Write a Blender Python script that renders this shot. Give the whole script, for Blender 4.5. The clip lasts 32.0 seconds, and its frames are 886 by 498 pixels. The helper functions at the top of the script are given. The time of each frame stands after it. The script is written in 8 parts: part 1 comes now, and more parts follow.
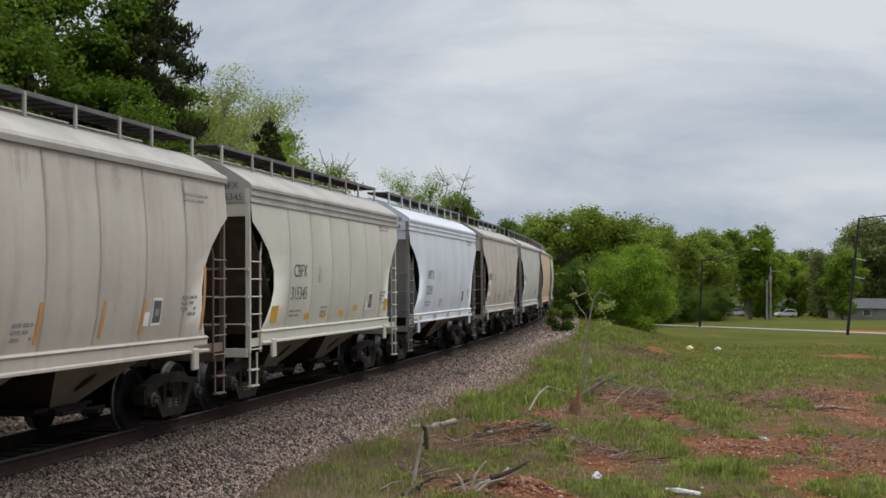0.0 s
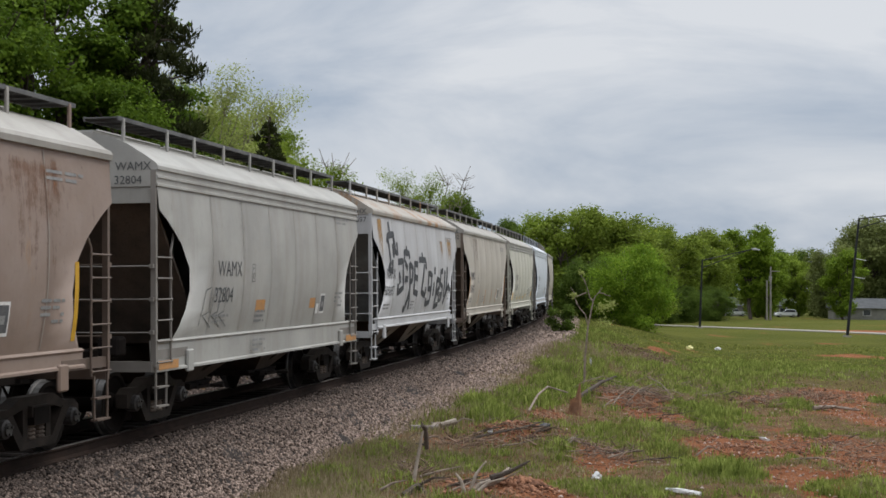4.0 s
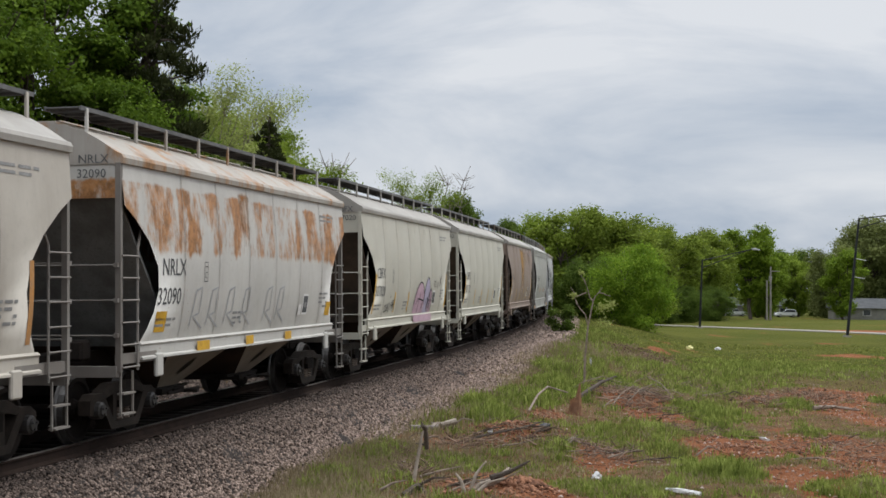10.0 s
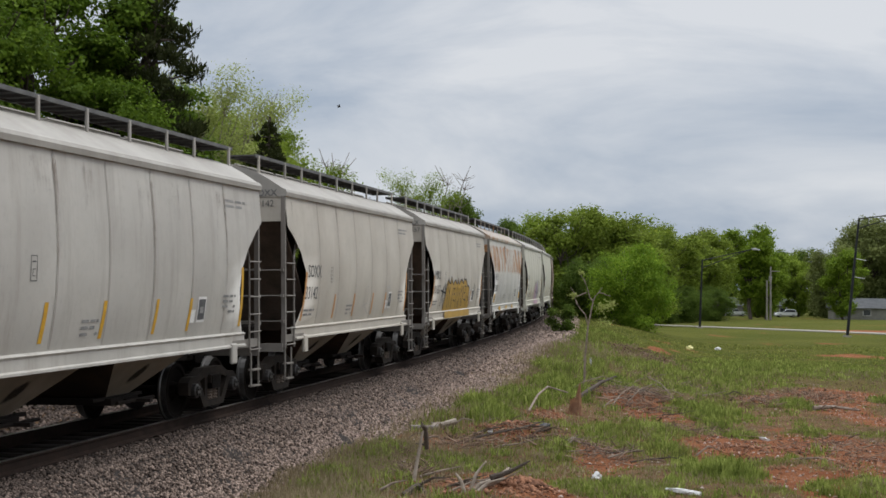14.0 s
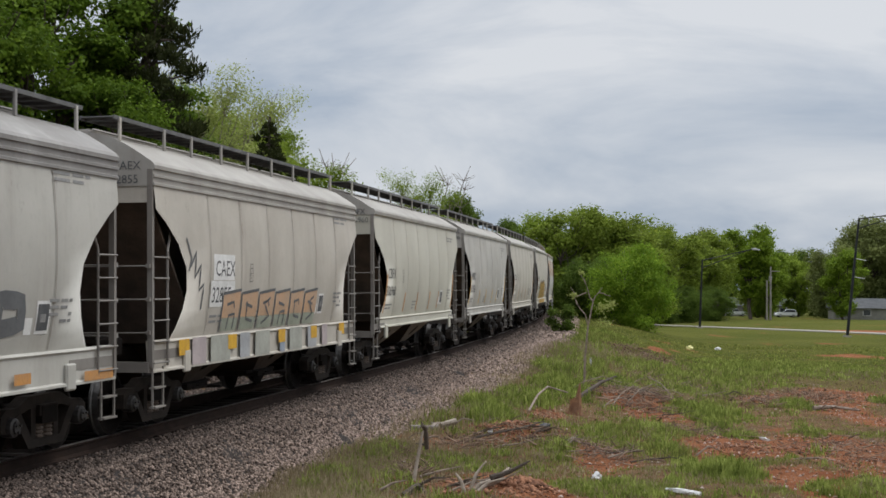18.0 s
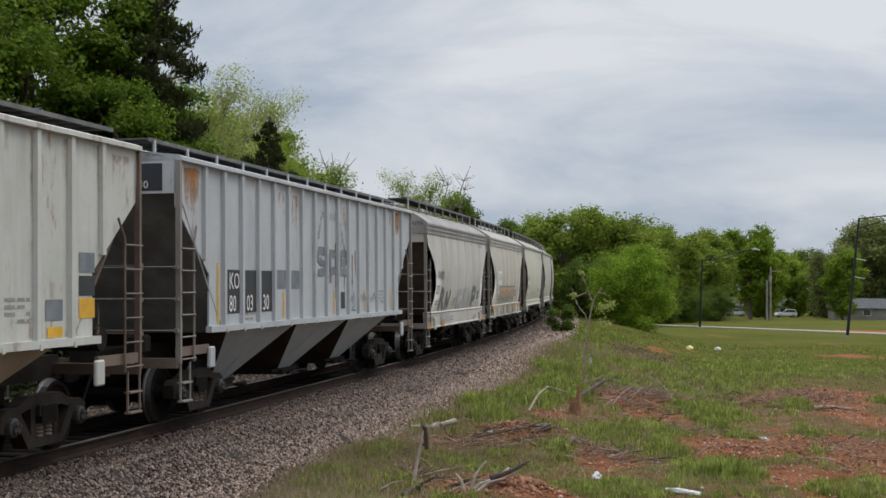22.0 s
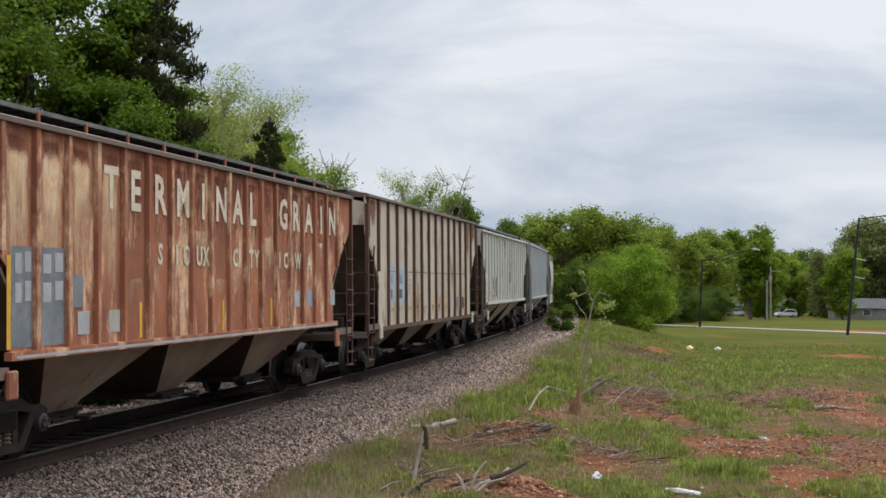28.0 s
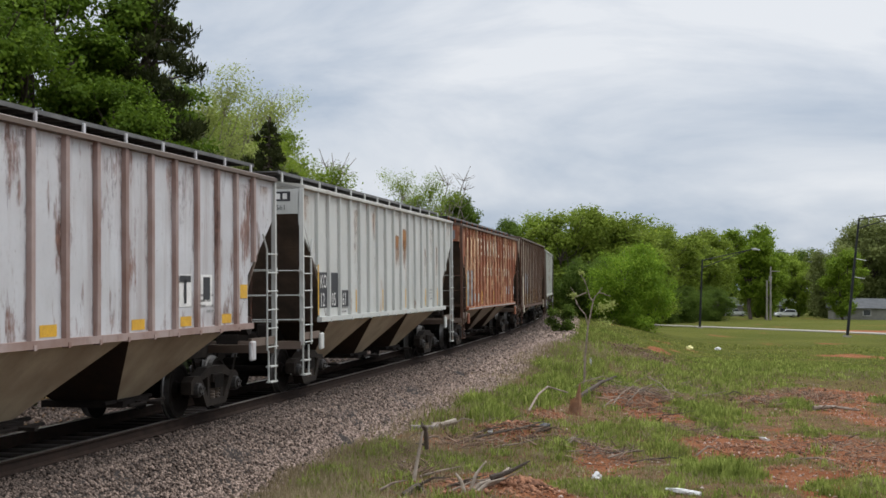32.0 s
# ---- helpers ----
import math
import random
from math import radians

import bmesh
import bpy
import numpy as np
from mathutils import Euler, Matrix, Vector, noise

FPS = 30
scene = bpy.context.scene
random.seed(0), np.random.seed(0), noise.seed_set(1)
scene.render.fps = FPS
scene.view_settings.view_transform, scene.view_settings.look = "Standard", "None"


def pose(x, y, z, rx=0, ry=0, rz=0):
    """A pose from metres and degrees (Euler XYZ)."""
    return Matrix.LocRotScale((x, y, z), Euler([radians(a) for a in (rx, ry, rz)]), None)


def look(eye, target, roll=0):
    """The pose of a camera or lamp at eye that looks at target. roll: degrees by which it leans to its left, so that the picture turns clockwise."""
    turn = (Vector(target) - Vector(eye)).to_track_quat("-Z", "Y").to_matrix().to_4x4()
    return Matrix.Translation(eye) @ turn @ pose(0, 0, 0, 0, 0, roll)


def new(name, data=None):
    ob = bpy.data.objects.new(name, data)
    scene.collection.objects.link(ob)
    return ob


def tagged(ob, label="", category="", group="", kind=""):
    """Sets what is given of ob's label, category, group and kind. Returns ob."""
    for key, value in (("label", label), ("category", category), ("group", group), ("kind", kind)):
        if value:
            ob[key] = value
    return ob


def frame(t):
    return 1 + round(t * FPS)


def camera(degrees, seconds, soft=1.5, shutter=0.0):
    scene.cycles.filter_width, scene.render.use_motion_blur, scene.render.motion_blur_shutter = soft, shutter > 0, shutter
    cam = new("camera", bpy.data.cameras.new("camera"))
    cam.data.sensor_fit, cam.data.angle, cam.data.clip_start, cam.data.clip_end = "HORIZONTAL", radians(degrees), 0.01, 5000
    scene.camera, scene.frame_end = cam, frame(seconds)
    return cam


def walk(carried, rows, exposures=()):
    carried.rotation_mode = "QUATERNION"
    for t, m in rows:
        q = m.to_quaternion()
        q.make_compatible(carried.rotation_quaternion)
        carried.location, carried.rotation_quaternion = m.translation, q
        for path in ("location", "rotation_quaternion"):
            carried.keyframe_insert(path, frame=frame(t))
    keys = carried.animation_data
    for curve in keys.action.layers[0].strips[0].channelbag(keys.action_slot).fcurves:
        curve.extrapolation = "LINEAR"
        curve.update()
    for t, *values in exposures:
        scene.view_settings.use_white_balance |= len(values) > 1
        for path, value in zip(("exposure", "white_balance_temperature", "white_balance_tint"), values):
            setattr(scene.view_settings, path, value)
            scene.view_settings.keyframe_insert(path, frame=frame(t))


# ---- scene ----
# ---------------------------------------------------------------- camera
EYE = Vector((0.0, 0.0, 2.071))
cam = camera(35.25, 32.0, soft=1.6)
AIM = EYE + Vector((0.0, math.cos(0.03448), math.sin(0.03448))) * 50
walk(cam, [(0.0, look(EYE, AIM, 0.68)), (32.0, look(EYE, AIM, 0.68))],
     [(0.0, -0.1), (3.0, -0.08), (7.0, 0.02), (9.0, 0.03), (11.0, -0.03), (14.0, -0.07), (20.0, -0.07), (23.0, -0.01), (25.0, 0.1), (28.0, 0.17), (30.0, 0.19), (32.0, 0.13)])

# ---------------------------------------------------------------- sky and sun: a bright overcast afternoon
SUN_EL, SUN_AZ = radians(56), radians(54)      # azimuth clockwise from +Y
world = bpy.data.worlds.new("overcast_sky")
scene.world = world
world.use_nodes = True


def sky_nodes():
    nt = world.node_tree
    nt.nodes.clear()
    out = nt.nodes.new("ShaderNodeOutputWorld")
    bg = nt.nodes.new("ShaderNodeBackground")
    sky = nt.nodes.new("ShaderNodeTexSky")
    sky.sky_type = "NISHITA"
    sky.sun_disc = False
    sky.sun_elevation, sky.sun_rotation = SUN_EL, SUN_AZ
    sky.dust_density = 2.0
    co = nt.nodes.new("ShaderNodeTexCoord")
    mp = nt.nodes.new("ShaderNodeMapping")
    mp.inputs["Scale"].default_value = (1.0, 1.0, 3.2)
    mp.inputs["Location"].default_value = (0.35, 0.2, 0.1)
    mp.inputs["Rotation"].default_value = (0.0, radians(7), 0.3)
    n1 = nt.nodes.new("ShaderNodeTexNoise")
    n1.inputs["Scale"].default_value, n1.inputs["Detail"].default_value = 3.4, 7
    n1.inputs["Roughness"].default_value, n1.inputs["Distortion"].default_value = 0.56, 0.5
    ramp = nt.nodes.new("ShaderNodeValToRGB")
    e = ramp.color_ramp.elements
    e[0].position, e[0].color = 0.41, (4.1, 4.8, 5.85, 1)
    e[1].position, e[1].color = 0.69, (7.45, 7.7, 8.1, 1)
    mix = nt.nodes.new("ShaderNodeMixRGB")
    mix.inputs["Fac"].default_value = 0.93
    L = nt.links.new
    L(co.outputs["Generated"], mp.inputs["Vector"])
    L(mp.outputs["Vector"], n1.inputs["Vector"])
    tilt = nt.nodes.new("ShaderNodeMath")
    tilt.operation, tilt.inputs[1].default_value, tilt.inputs[2].default_value = "MULTIPLY_ADD", 0.55, -0.065
    both = nt.nodes.new("ShaderNodeMath")
    both.operation = "ADD"
    sepz = nt.nodes.new("ShaderNodeSeparateXYZ")
    L(co.outputs["Generated"], sepz.inputs["Vector"])
    L(sepz.outputs["Z"], tilt.inputs[0])
    L(tilt.outputs[0], both.inputs[0])
    L(n1.outputs["Fac"], both.inputs[1])
    L(both.outputs[0], ramp.inputs["Fac"])
    sep = nt.nodes.new("ShaderNodeSeparateXYZ")
    L(co.outputs["Generated"], sep.inputs["Vector"])
    lift = nt.nodes.new("ShaderNodeMapRange")
    lift.interpolation_type = "SMOOTHSTEP"
    lift.inputs["From Min"].default_value, lift.inputs["From Max"].default_value = 0.22, 0.95
    lift.inputs["To Min"].default_value, lift.inputs["To Max"].default_value = 0.1, 0.26
    L(sep.outputs["Z"], lift.inputs["Value"])
    L(lift.outputs["Result"], bg.inputs["Strength"])        # an overcast sky is brightest overhead
    L(sky.outputs["Color"], mix.inputs["Color1"])
    L(ramp.outputs["Color"], mix.inputs["Color2"])
    L(mix.outputs["Color"], bg.inputs["Color"])
    L(bg.outputs["Background"], out.inputs["Surface"])


sky_nodes()
sun = new("sun", bpy.data.lights.new("sun", "SUN"))
sun.data.energy, sun.data.angle, sun.data.color = 1.62, radians(25), (1.0, 0.97, 0.92)
SUN_DIR = Vector((math.sin(SUN_AZ) * math.cos(SUN_EL), math.cos(SUN_AZ) * math.cos(SUN_EL), math.sin(SUN_EL)))
sun.matrix_world = look(SUN_DIR * 100, (0, 0, 0))


# ---------------------------------------------------------------- materials
def nodes_of(name, rough=0.7, metal=0.0, spec=0.3):
    m = bpy.data.materials.new(name)
    m.use_nodes = True
    nt = m.node_tree
    b = nt.nodes["Principled BSDF"]
    b.inputs["Roughness"].default_value, b.inputs["Metallic"].default_value = rough, metal
    b.inputs["Specular IOR Level"].default_value = spec
    return m, nt, b


def coords(nt, scale=(1, 1, 1), shift=False):
    """Object coordinates, shifted by the object's own random number so that repeats differ."""
    co, mp = nt.nodes.new("ShaderNodeTexCoord"), nt.nodes.new("ShaderNodeMapping")
    mp.inputs["Scale"].default_value = scale
    nt.links.new(co.outputs["Object"], mp.inputs["Vector"])
    if shift:
        info, mul = nt.nodes.new("ShaderNodeObjectInfo"), nt.nodes.new("ShaderNodeMath")
        mul.operation, mul.inputs[1].default_value = "MULTIPLY", 37.0
        nt.links.new(info.outputs["Random"], mul.inputs[0])
        nt.links.new(mul.outputs[0], mp.inputs["Location"])
    return mp.outputs["Vector"]


def noise_node(nt, vec, scale, detail=4, rough=0.55):
    n = nt.nodes.new("ShaderNodeTexNoise")
    n.inputs["Scale"].default_value, n.inputs["Detail"].default_value, n.inputs["Roughness"].default_value = scale, detail, rough
    nt.links.new(vec, n.inputs["Vector"])
    return n.outputs["Fac"]


def ramp_node(nt, fac, a, b, ca=(0, 0, 0, 1), cb=(1, 1, 1, 1)):
    r = nt.nodes.new("ShaderNodeValToRGB")
    e = r.color_ramp.elements
    e[0].position, e[0].color, e[1].position, e[1].color = a, ca, b, cb
    nt.links.new(fac, r.inputs["Fac"])
    return r.outputs["Color"]


def mix_node(nt, fac, a, b, mode="MIX"):
    m = nt.nodes.new("ShaderNodeMixRGB")
    m.blend_type = mode
    for key, v in (("Fac", fac), ("Color1", a), ("Color2", b)):
        if isinstance(v, (int, float)):
            m.inputs[key].default_value = v
        elif isinstance(v, tuple):
            m.inputs[key].default_value = (*v[:3], 1)
        else:
            nt.links.new(v, m.inputs[key])
    return m.outputs["Color"]


def bump(nt, bsdf, height, strength=0.3, dist=0.01):
    b = nt.nodes.new("ShaderNodeBump")
    b.inputs["Strength"].default_value, b.inputs["Distance"].default_value = strength, dist
    nt.links.new(height, b.inputs["Height"])
    nt.links.new(b.outputs["Normal"], bsdf.inputs["Normal"])


def surface(name, c1, c2, scale=6.0, fine=60.0, rough=0.8, metal=0.0, bumpy=0.3, dist=0.01, amount=0.6, spec=0.3, shift=True):
    """Two tones in patches, fine grain over it, and relief."""
    m, nt, b = nodes_of(name, rough, metal, spec)
    v = coords(nt, shift=shift)
    big, small = noise_node(nt, v, scale), noise_node(nt, v, fine, 3)
    base = mix_node(nt, ramp_node(nt, big, 0.36, 0.64), c1, c2)
    dark = tuple(x * 0.55 for x in c1)
    col = mix_node(nt, mix_node(nt, amount, (0, 0, 0), ramp_node(nt, small, 0.5, 0.72)), base, dark)
    nt.links.new(col, b.inputs["Base Color"])
    bump(nt, b, small, bumpy, dist)
    return m


def car_paint(name, base, second, streak=(0.16, 0.12, 0.09), streaks=0.35, rust=0.0, rust_col=(0.24, 0.085, 0.03), spread=2.2, rough=0.55, tall_rust=0.28, band=None):
    """Weathered car paint: patchy tone, streaks that run down, rust in patches, fine grime."""
    m, nt, b = nodes_of(name, rough, 0.0, 0.35)
    v = coords(nt, shift=True)
    tall = coords(nt, (2.6, 2.6, 0.22), shift=True)
    patch = mix_node(nt, ramp_node(nt, noise_node(nt, v, 0.9, 5), 0.35, 0.65), base, second)
    run = ramp_node(nt, noise_node(nt, tall, 0.85, 6, 0.7), 0.5, 0.78)
    col = mix_node(nt, mix_node(nt, streaks, (0, 0, 0), run), patch, streak)
    if rust > 0:
        wide = coords(nt, (spread, spread, spread * tall_rust), shift=True)
        spots = noise_node(nt, wide, 0.8, 10, 0.72)
        if band:
            # rust gathers between two heights on the side
            xyz, sepa = nt.nodes.new("ShaderNodeTexCoord"), nt.nodes.new("ShaderNodeSeparateXYZ")
            nt.links.new(xyz.outputs["Object"], sepa.inputs[0])
            lo, hi = nt.nodes.new("ShaderNodeMapRange"), nt.nodes.new("ShaderNodeMapRange")
            for node, a, b2 in ((lo, band[0], band[0] + 0.5), (hi, band[1], band[1] - 0.25)):
                node.inputs["From Min"].default_value, node.inputs["From Max"].default_value = a, b2
                nt.links.new(sepa.outputs["Z"], node.inputs["Value"])
            both, gate = nt.nodes.new("ShaderNodeMath"), nt.nodes.new("ShaderNodeMath")
            both.operation, gate.operation = "MULTIPLY", "MULTIPLY"
            nt.links.new(lo.outputs["Result"], both.inputs[0])
            nt.links.new(hi.outputs["Result"], both.inputs[1])
            nt.links.new(both.outputs[0], gate.inputs[0])
            nt.links.new(spots, gate.inputs[1])
            spots = gate.outputs[0]
        deep = mix_node(nt, ramp_node(nt, noise_node(nt, v, 5.0, 6, 0.7), 0.42, 0.62), rust_col, tuple(x * 0.5 for x in rust_col))
        col = mix_node(nt, ramp_node(nt, spots, 0.66 - 0.3 * rust, 0.74 - 0.26 * rust), col, deep)
        flecks = ramp_node(nt, noise_node(nt, v, 14, 6, 0.7), 0.66, 0.72)
        col = mix_node(nt, mix_node(nt, min(1.0, rust * 1.6), (0, 0, 0), flecks), col, tuple(x * 0.6 for x in rust_col))
    grime = ramp_node(nt, noise_node(nt, v, 9.0, 8, 0.7), 0.52, 0.75)
    col = mix_node(nt, mix_node(nt, 0.3, (0, 0, 0), grime), col, tuple(x * 0.6 for x in base))
    nt.links.new(col, b.inputs["Base Color"])
    bump(nt, b, noise_node(nt, v, 3.0, 4), 0.25, 0.02)
    return m


def leaf_mat(name, c1, c2, deep=0.68, through_light=0.4, tone=0.35):
    m, nt, b = nodes_of(name, 0.7, 0.0, 0.08)
    g = nt.nodes.new("ShaderNodeNewGeometry")
    col = ramp_node(nt, g.outputs["Random Per Island"], 0.0, 1.0, (*c1, 1), (*c2, 1))
    v = coords(nt)
    col = mix_node(nt, ramp_node(nt, noise_node(nt, v, tone, 3), 0.35, 0.65), mix_node(nt, 0.75, col, tuple(x * deep for x in c1)), col)
    tr = nt.nodes.new("ShaderNodeBsdfTranslucent")
    ms = nt.nodes.new("ShaderNodeMixShader")
    ms.inputs["Fac"].default_value = through_light
    nt.links.new(col, b.inputs["Base Color"])
    nt.links.new(col, tr.inputs["Color"])
    nt.links.new(b.outputs["BSDF"], ms.inputs[1])
    nt.links.new(tr.outputs["BSDF"], ms.inputs[2])
    nt.links.new(ms.outputs["Shader"], nt.nodes["Material Output"].inputs["Surface"])
    return m


M = {}
# bed set near black: the shade under the train is in its colour
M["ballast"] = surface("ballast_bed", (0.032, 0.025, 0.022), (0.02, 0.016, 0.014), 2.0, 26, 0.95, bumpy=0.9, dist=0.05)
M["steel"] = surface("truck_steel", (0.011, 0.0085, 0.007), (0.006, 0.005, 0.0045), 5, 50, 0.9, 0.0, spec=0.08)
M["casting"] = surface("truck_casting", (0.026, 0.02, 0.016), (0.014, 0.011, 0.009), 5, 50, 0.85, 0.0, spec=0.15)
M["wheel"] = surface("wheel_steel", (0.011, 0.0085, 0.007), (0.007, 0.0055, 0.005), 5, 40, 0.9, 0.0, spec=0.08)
M["tread"] = surface("polished_tread", (0.17, 0.165, 0.16), (0.12, 0.115, 0.11), 5, 40, 0.5, 1.0, bumpy=0.05)
M["cap"] = surface("bearing_cap", (0.07, 0.066, 0.064), (0.035, 0.032, 0.03), 9, 50, 0.5, 0.4)
M["rail"] = surface("rail_rust", (0.034, 0.022, 0.017), (0.022, 0.015, 0.012), 4, 40, 0.9, 0.0, spec=0.1)
M["railtop"] = surface("rail_shine", (0.42, 0.40, 0.38), (0.3, 0.27, 0.25), 3, 30, 0.35, 0.9, bumpy=0.05)
M["tie"] = surface("creosote_tie", (0.018, 0.013, 0.011), (0.011, 0.009, 0.008), 3, 30, 0.95, spec=0.05)
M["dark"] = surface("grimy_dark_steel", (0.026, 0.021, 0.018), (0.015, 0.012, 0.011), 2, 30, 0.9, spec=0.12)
M["brown"] = surface("dark_brown_steel", (0.12, 0.09, 0.07), (0.07, 0.055, 0.045), 2, 30, 0.85)
M["slopedark"] = surface("dark_brown_slope_sheets", (0.06, 0.036, 0.025), (0.035, 0.023, 0.018), 2, 25, 0.9)
# end sheets in a darker grey than the sides
M["greydim"] = surface("dim_grey_end_steel", (0.20, 0.205, 0.20), (0.13, 0.13, 0.125), 2, 25, 0.85)
M["grating"] = surface("galvanised_grating", (0.16, 0.16, 0.155), (0.1, 0.1, 0.1), 3, 80, 0.6, 0.5)
M["galv"] = surface("galvanised_steel", (0.45, 0.45, 0.44), (0.33, 0.33, 0.32), 3, 50, 0.5, 0.3)
M["black"] = surface("black_paint", (0.03, 0.03, 0.033), (0.05, 0.05, 0.05), 4, 40, 0.6)
M["white"] = surface("white_paint", (0.72, 0.72, 0.70), (0.6, 0.6, 0.58), 4, 50, 0.6, bumpy=0.1)
M["yellow"] = surface("yellow_reflector", (0.62, 0.36, 0.03), (0.5, 0.28, 0.03), 6, 40, 0.5, bumpy=0.05)
M["orange"] = surface("faded_orange_reflector", (0.5, 0.24, 0.07), (0.4, 0.22, 0.10), 6, 40, 0.6, bumpy=0.05)
M["ink"] = surface("faded_black_lettering", (0.07, 0.075, 0.08), (0.11, 0.11, 0.11), 5, 30, 0.7, bumpy=0.05)
M["inkgrey"] = surface("grey_lettering", (0.2, 0.2, 0.2), (0.27, 0.27, 0.26), 5, 30, 0.7, bumpy=0.05)
M["cream"] = surface("cream_lettering", (0.62, 0.56, 0.45), (0.5, 0.42, 0.31), 3, 14, 0.7, bumpy=0.05, amount=0.8)


def stain_mat(name, c1, c2, strong=0.8, fine=1.0):
    """Rust or grime in vertical runs, worn through to the paint below by noise and by the patch's own fade."""
    m, nt, b = nodes_of(name, 0.85, 0.0, 0.1)
    v = coords(nt, shift=True)
    tall = coords(nt, (7.0 * fine, 7.0 * fine, 0.8), shift=True)
    nt.links.new(mix_node(nt, ramp_node(nt, noise_node(nt, v, 7.0, 6, 0.7), 0.4, 0.62), c1, c2), b.inputs["Base Color"])
    at = nt.nodes.new("ShaderNodeAttribute")
    at.attribute_name = "fade"
    add, mul, wide = nt.nodes.new("ShaderNodeMath"), nt.nodes.new("ShaderNodeMath"), nt.nodes.new("ShaderNodeMapRange")
    mul.operation, mul.inputs[1].default_value = "MULTIPLY", 0.4
    wide.inputs["From Min"].default_value, wide.inputs["From Max"].default_value, wide.inputs["To Max"].default_value = 0.3, 0.7, 0.5
    nt.links.new(mix_node(nt, 0.45, noise_node(nt, tall, 1.0, 8, 0.75), noise_node(nt, v, 3.5, 8, 0.78)), wide.inputs["Value"])
    nt.links.new(wide.outputs["Result"], add.inputs[0])
    nt.links.new(at.outputs["Fac"], mul.inputs[0])
    nt.links.new(mul.outputs[0], add.inputs[1])
    clear, ms = nt.nodes.new("ShaderNodeBsdfTransparent"), nt.nodes.new("ShaderNodeMixShader")
    nt.links.new(ramp_node(nt, add.outputs[0], 0.46, 0.72, (0, 0, 0, 1), (strong, strong, strong, 1)), ms.inputs["Fac"])
    nt.links.new(clear.outputs["BSDF"], ms.inputs[1])
    nt.links.new(b.outputs["BSDF"], ms.inputs[2])
    nt.links.new(ms.outputs["Shader"], nt.nodes["Material Output"].inputs["Surface"])
    return m


M["grease"] = stain_mat("oily_grease", (0.02, 0.015, 0.012), (0.035, 0.025, 0.02), 0.85)


# ---------------------------------------------------------------- the plan of the line: nearly straight here, bending away to the left
def curvature(s):
    return np.where(s < -4, 0.0006, np.where(s > 140, 0.00342, 0.000677 + 1.9624e-5 * s))


GRID_S = np.linspace(-420, 420, 8401)
HEAD = 1.37286 + np.concatenate([[0], np.cumsum((curvature(GRID_S)[1:] + curvature(GRID_S)[:-1]) / 2 * 0.1)])
HEAD -= np.interp(0, GRID_S, HEAD) - 1.37286
LINE_X = np.concatenate([[0], np.cumsum((np.cos(HEAD)[1:] + np.cos(HEAD)[:-1]) / 2 * 0.1)])
LINE_Y = np.concatenate([[0], np.cumsum((np.sin(HEAD)[1:] + np.sin(HEAD)[:-1]) / 2 * 0.1)])
LINE_X += -5.5778 - np.interp(0, GRID_S, LINE_X)
LINE_Y += 20.7357 - np.interp(0, GRID_S, LINE_Y)
GRADE, CANT = 0.0120, -0.01706


def rail_z(s):
    return GRADE * np.clip(s, -40, 170)


def on_line(s):
    return Vector((float(np.interp(s, GRID_S, LINE_X)), float(np.interp(s, GRID_S, LINE_Y)), float(rail_z(s))))


def line_frame(a, b=None):
    """The pose of a thing on the rails: x forward, y to its left, z up off the rail heads, leaning with the track."""
    pa, pb = (on_line(a - 0.05), on_line(a + 0.05)) if b is None else (on_line(a), on_line(b))
    fwd = (pb - pa).normalized()
    right = fwd.cross(Vector((0, 0, 1))).normalized()
    up = right.cross(fwd)
    z = up * math.cos(CANT) + right * math.sin(CANT)
    y = z.cross(fwd)
    o = (pa + pb) / 2 + up * (0.7175 * math.sin(CANT))
    return Matrix(((fwd.x, y.x, z.x, o.x), (fwd.y, y.y, z.y, o.y), (fwd.z, y.z, z.z, o.z), (0, 0, 0, 1)))


def line_x(y):
    """Where the middle of the track lies abreast of y."""
    use = (LINE_Y > -70) & (GRID_S < 150)
    return np.interp(y, LINE_Y[use], LINE_X[use])


MOUNDS = ((0.4, 20.2, 0.6, 0.14), (1.25, 21.4, 0.5, 0.22), (1.4, 28.6, 0.7, 0.14), (5.4, 38.0, 1.2, 0.22), (3.0, 30.0, 1.5, 0.12))


def ground_z(x, y):
    """The lie of the land: a field that falls gently away, and a grassy bank up to the railway, with low humps."""
    x, y = np.asarray(x, float), np.asarray(y, float)
    d = np.clip(y, -60, 420)
    field = -0.88 - 0.0012 * (np.minimum(d, 150) - 18) - 0.0036 * np.maximum(d - 150, 0)
    toe = np.minimum(-0.9 + 0.033 * (np.clip(y, -5, 140) - 20), 0.012 * (np.clip(y, -5, 150) - 21) - 0.3)
    off = np.abs(x - line_x(np.clip(y, -60, 165)))
    f = np.clip((off - 3.2) / (5.0 + 0.05 * np.clip(y, 0, 120)), 0, 1)
    f = 1 - f * f * (3 - 2 * f)
    f = f * np.clip((190 - y) / 60, 0, 1)
    z = field + np.maximum(toe - field, 0) * f
    n = 0.05 * np.sin(0.55 * x + 0.3) * np.sin(0.42 * y + 1.1) + 0.03 * np.sin(1.7 * x + 0.6 * y) + 0.025 * np.sin(2.3 * y - 0.9 * x)
    z = z + n * np.clip((60 - np.hypot(x, y)) / 40, 0, 1)
    for hx, hy, r, h in MOUNDS:
        z = z + h * np.exp(-((x - hx) ** 2 + (y - hy) ** 2) / (r * r))
    return z


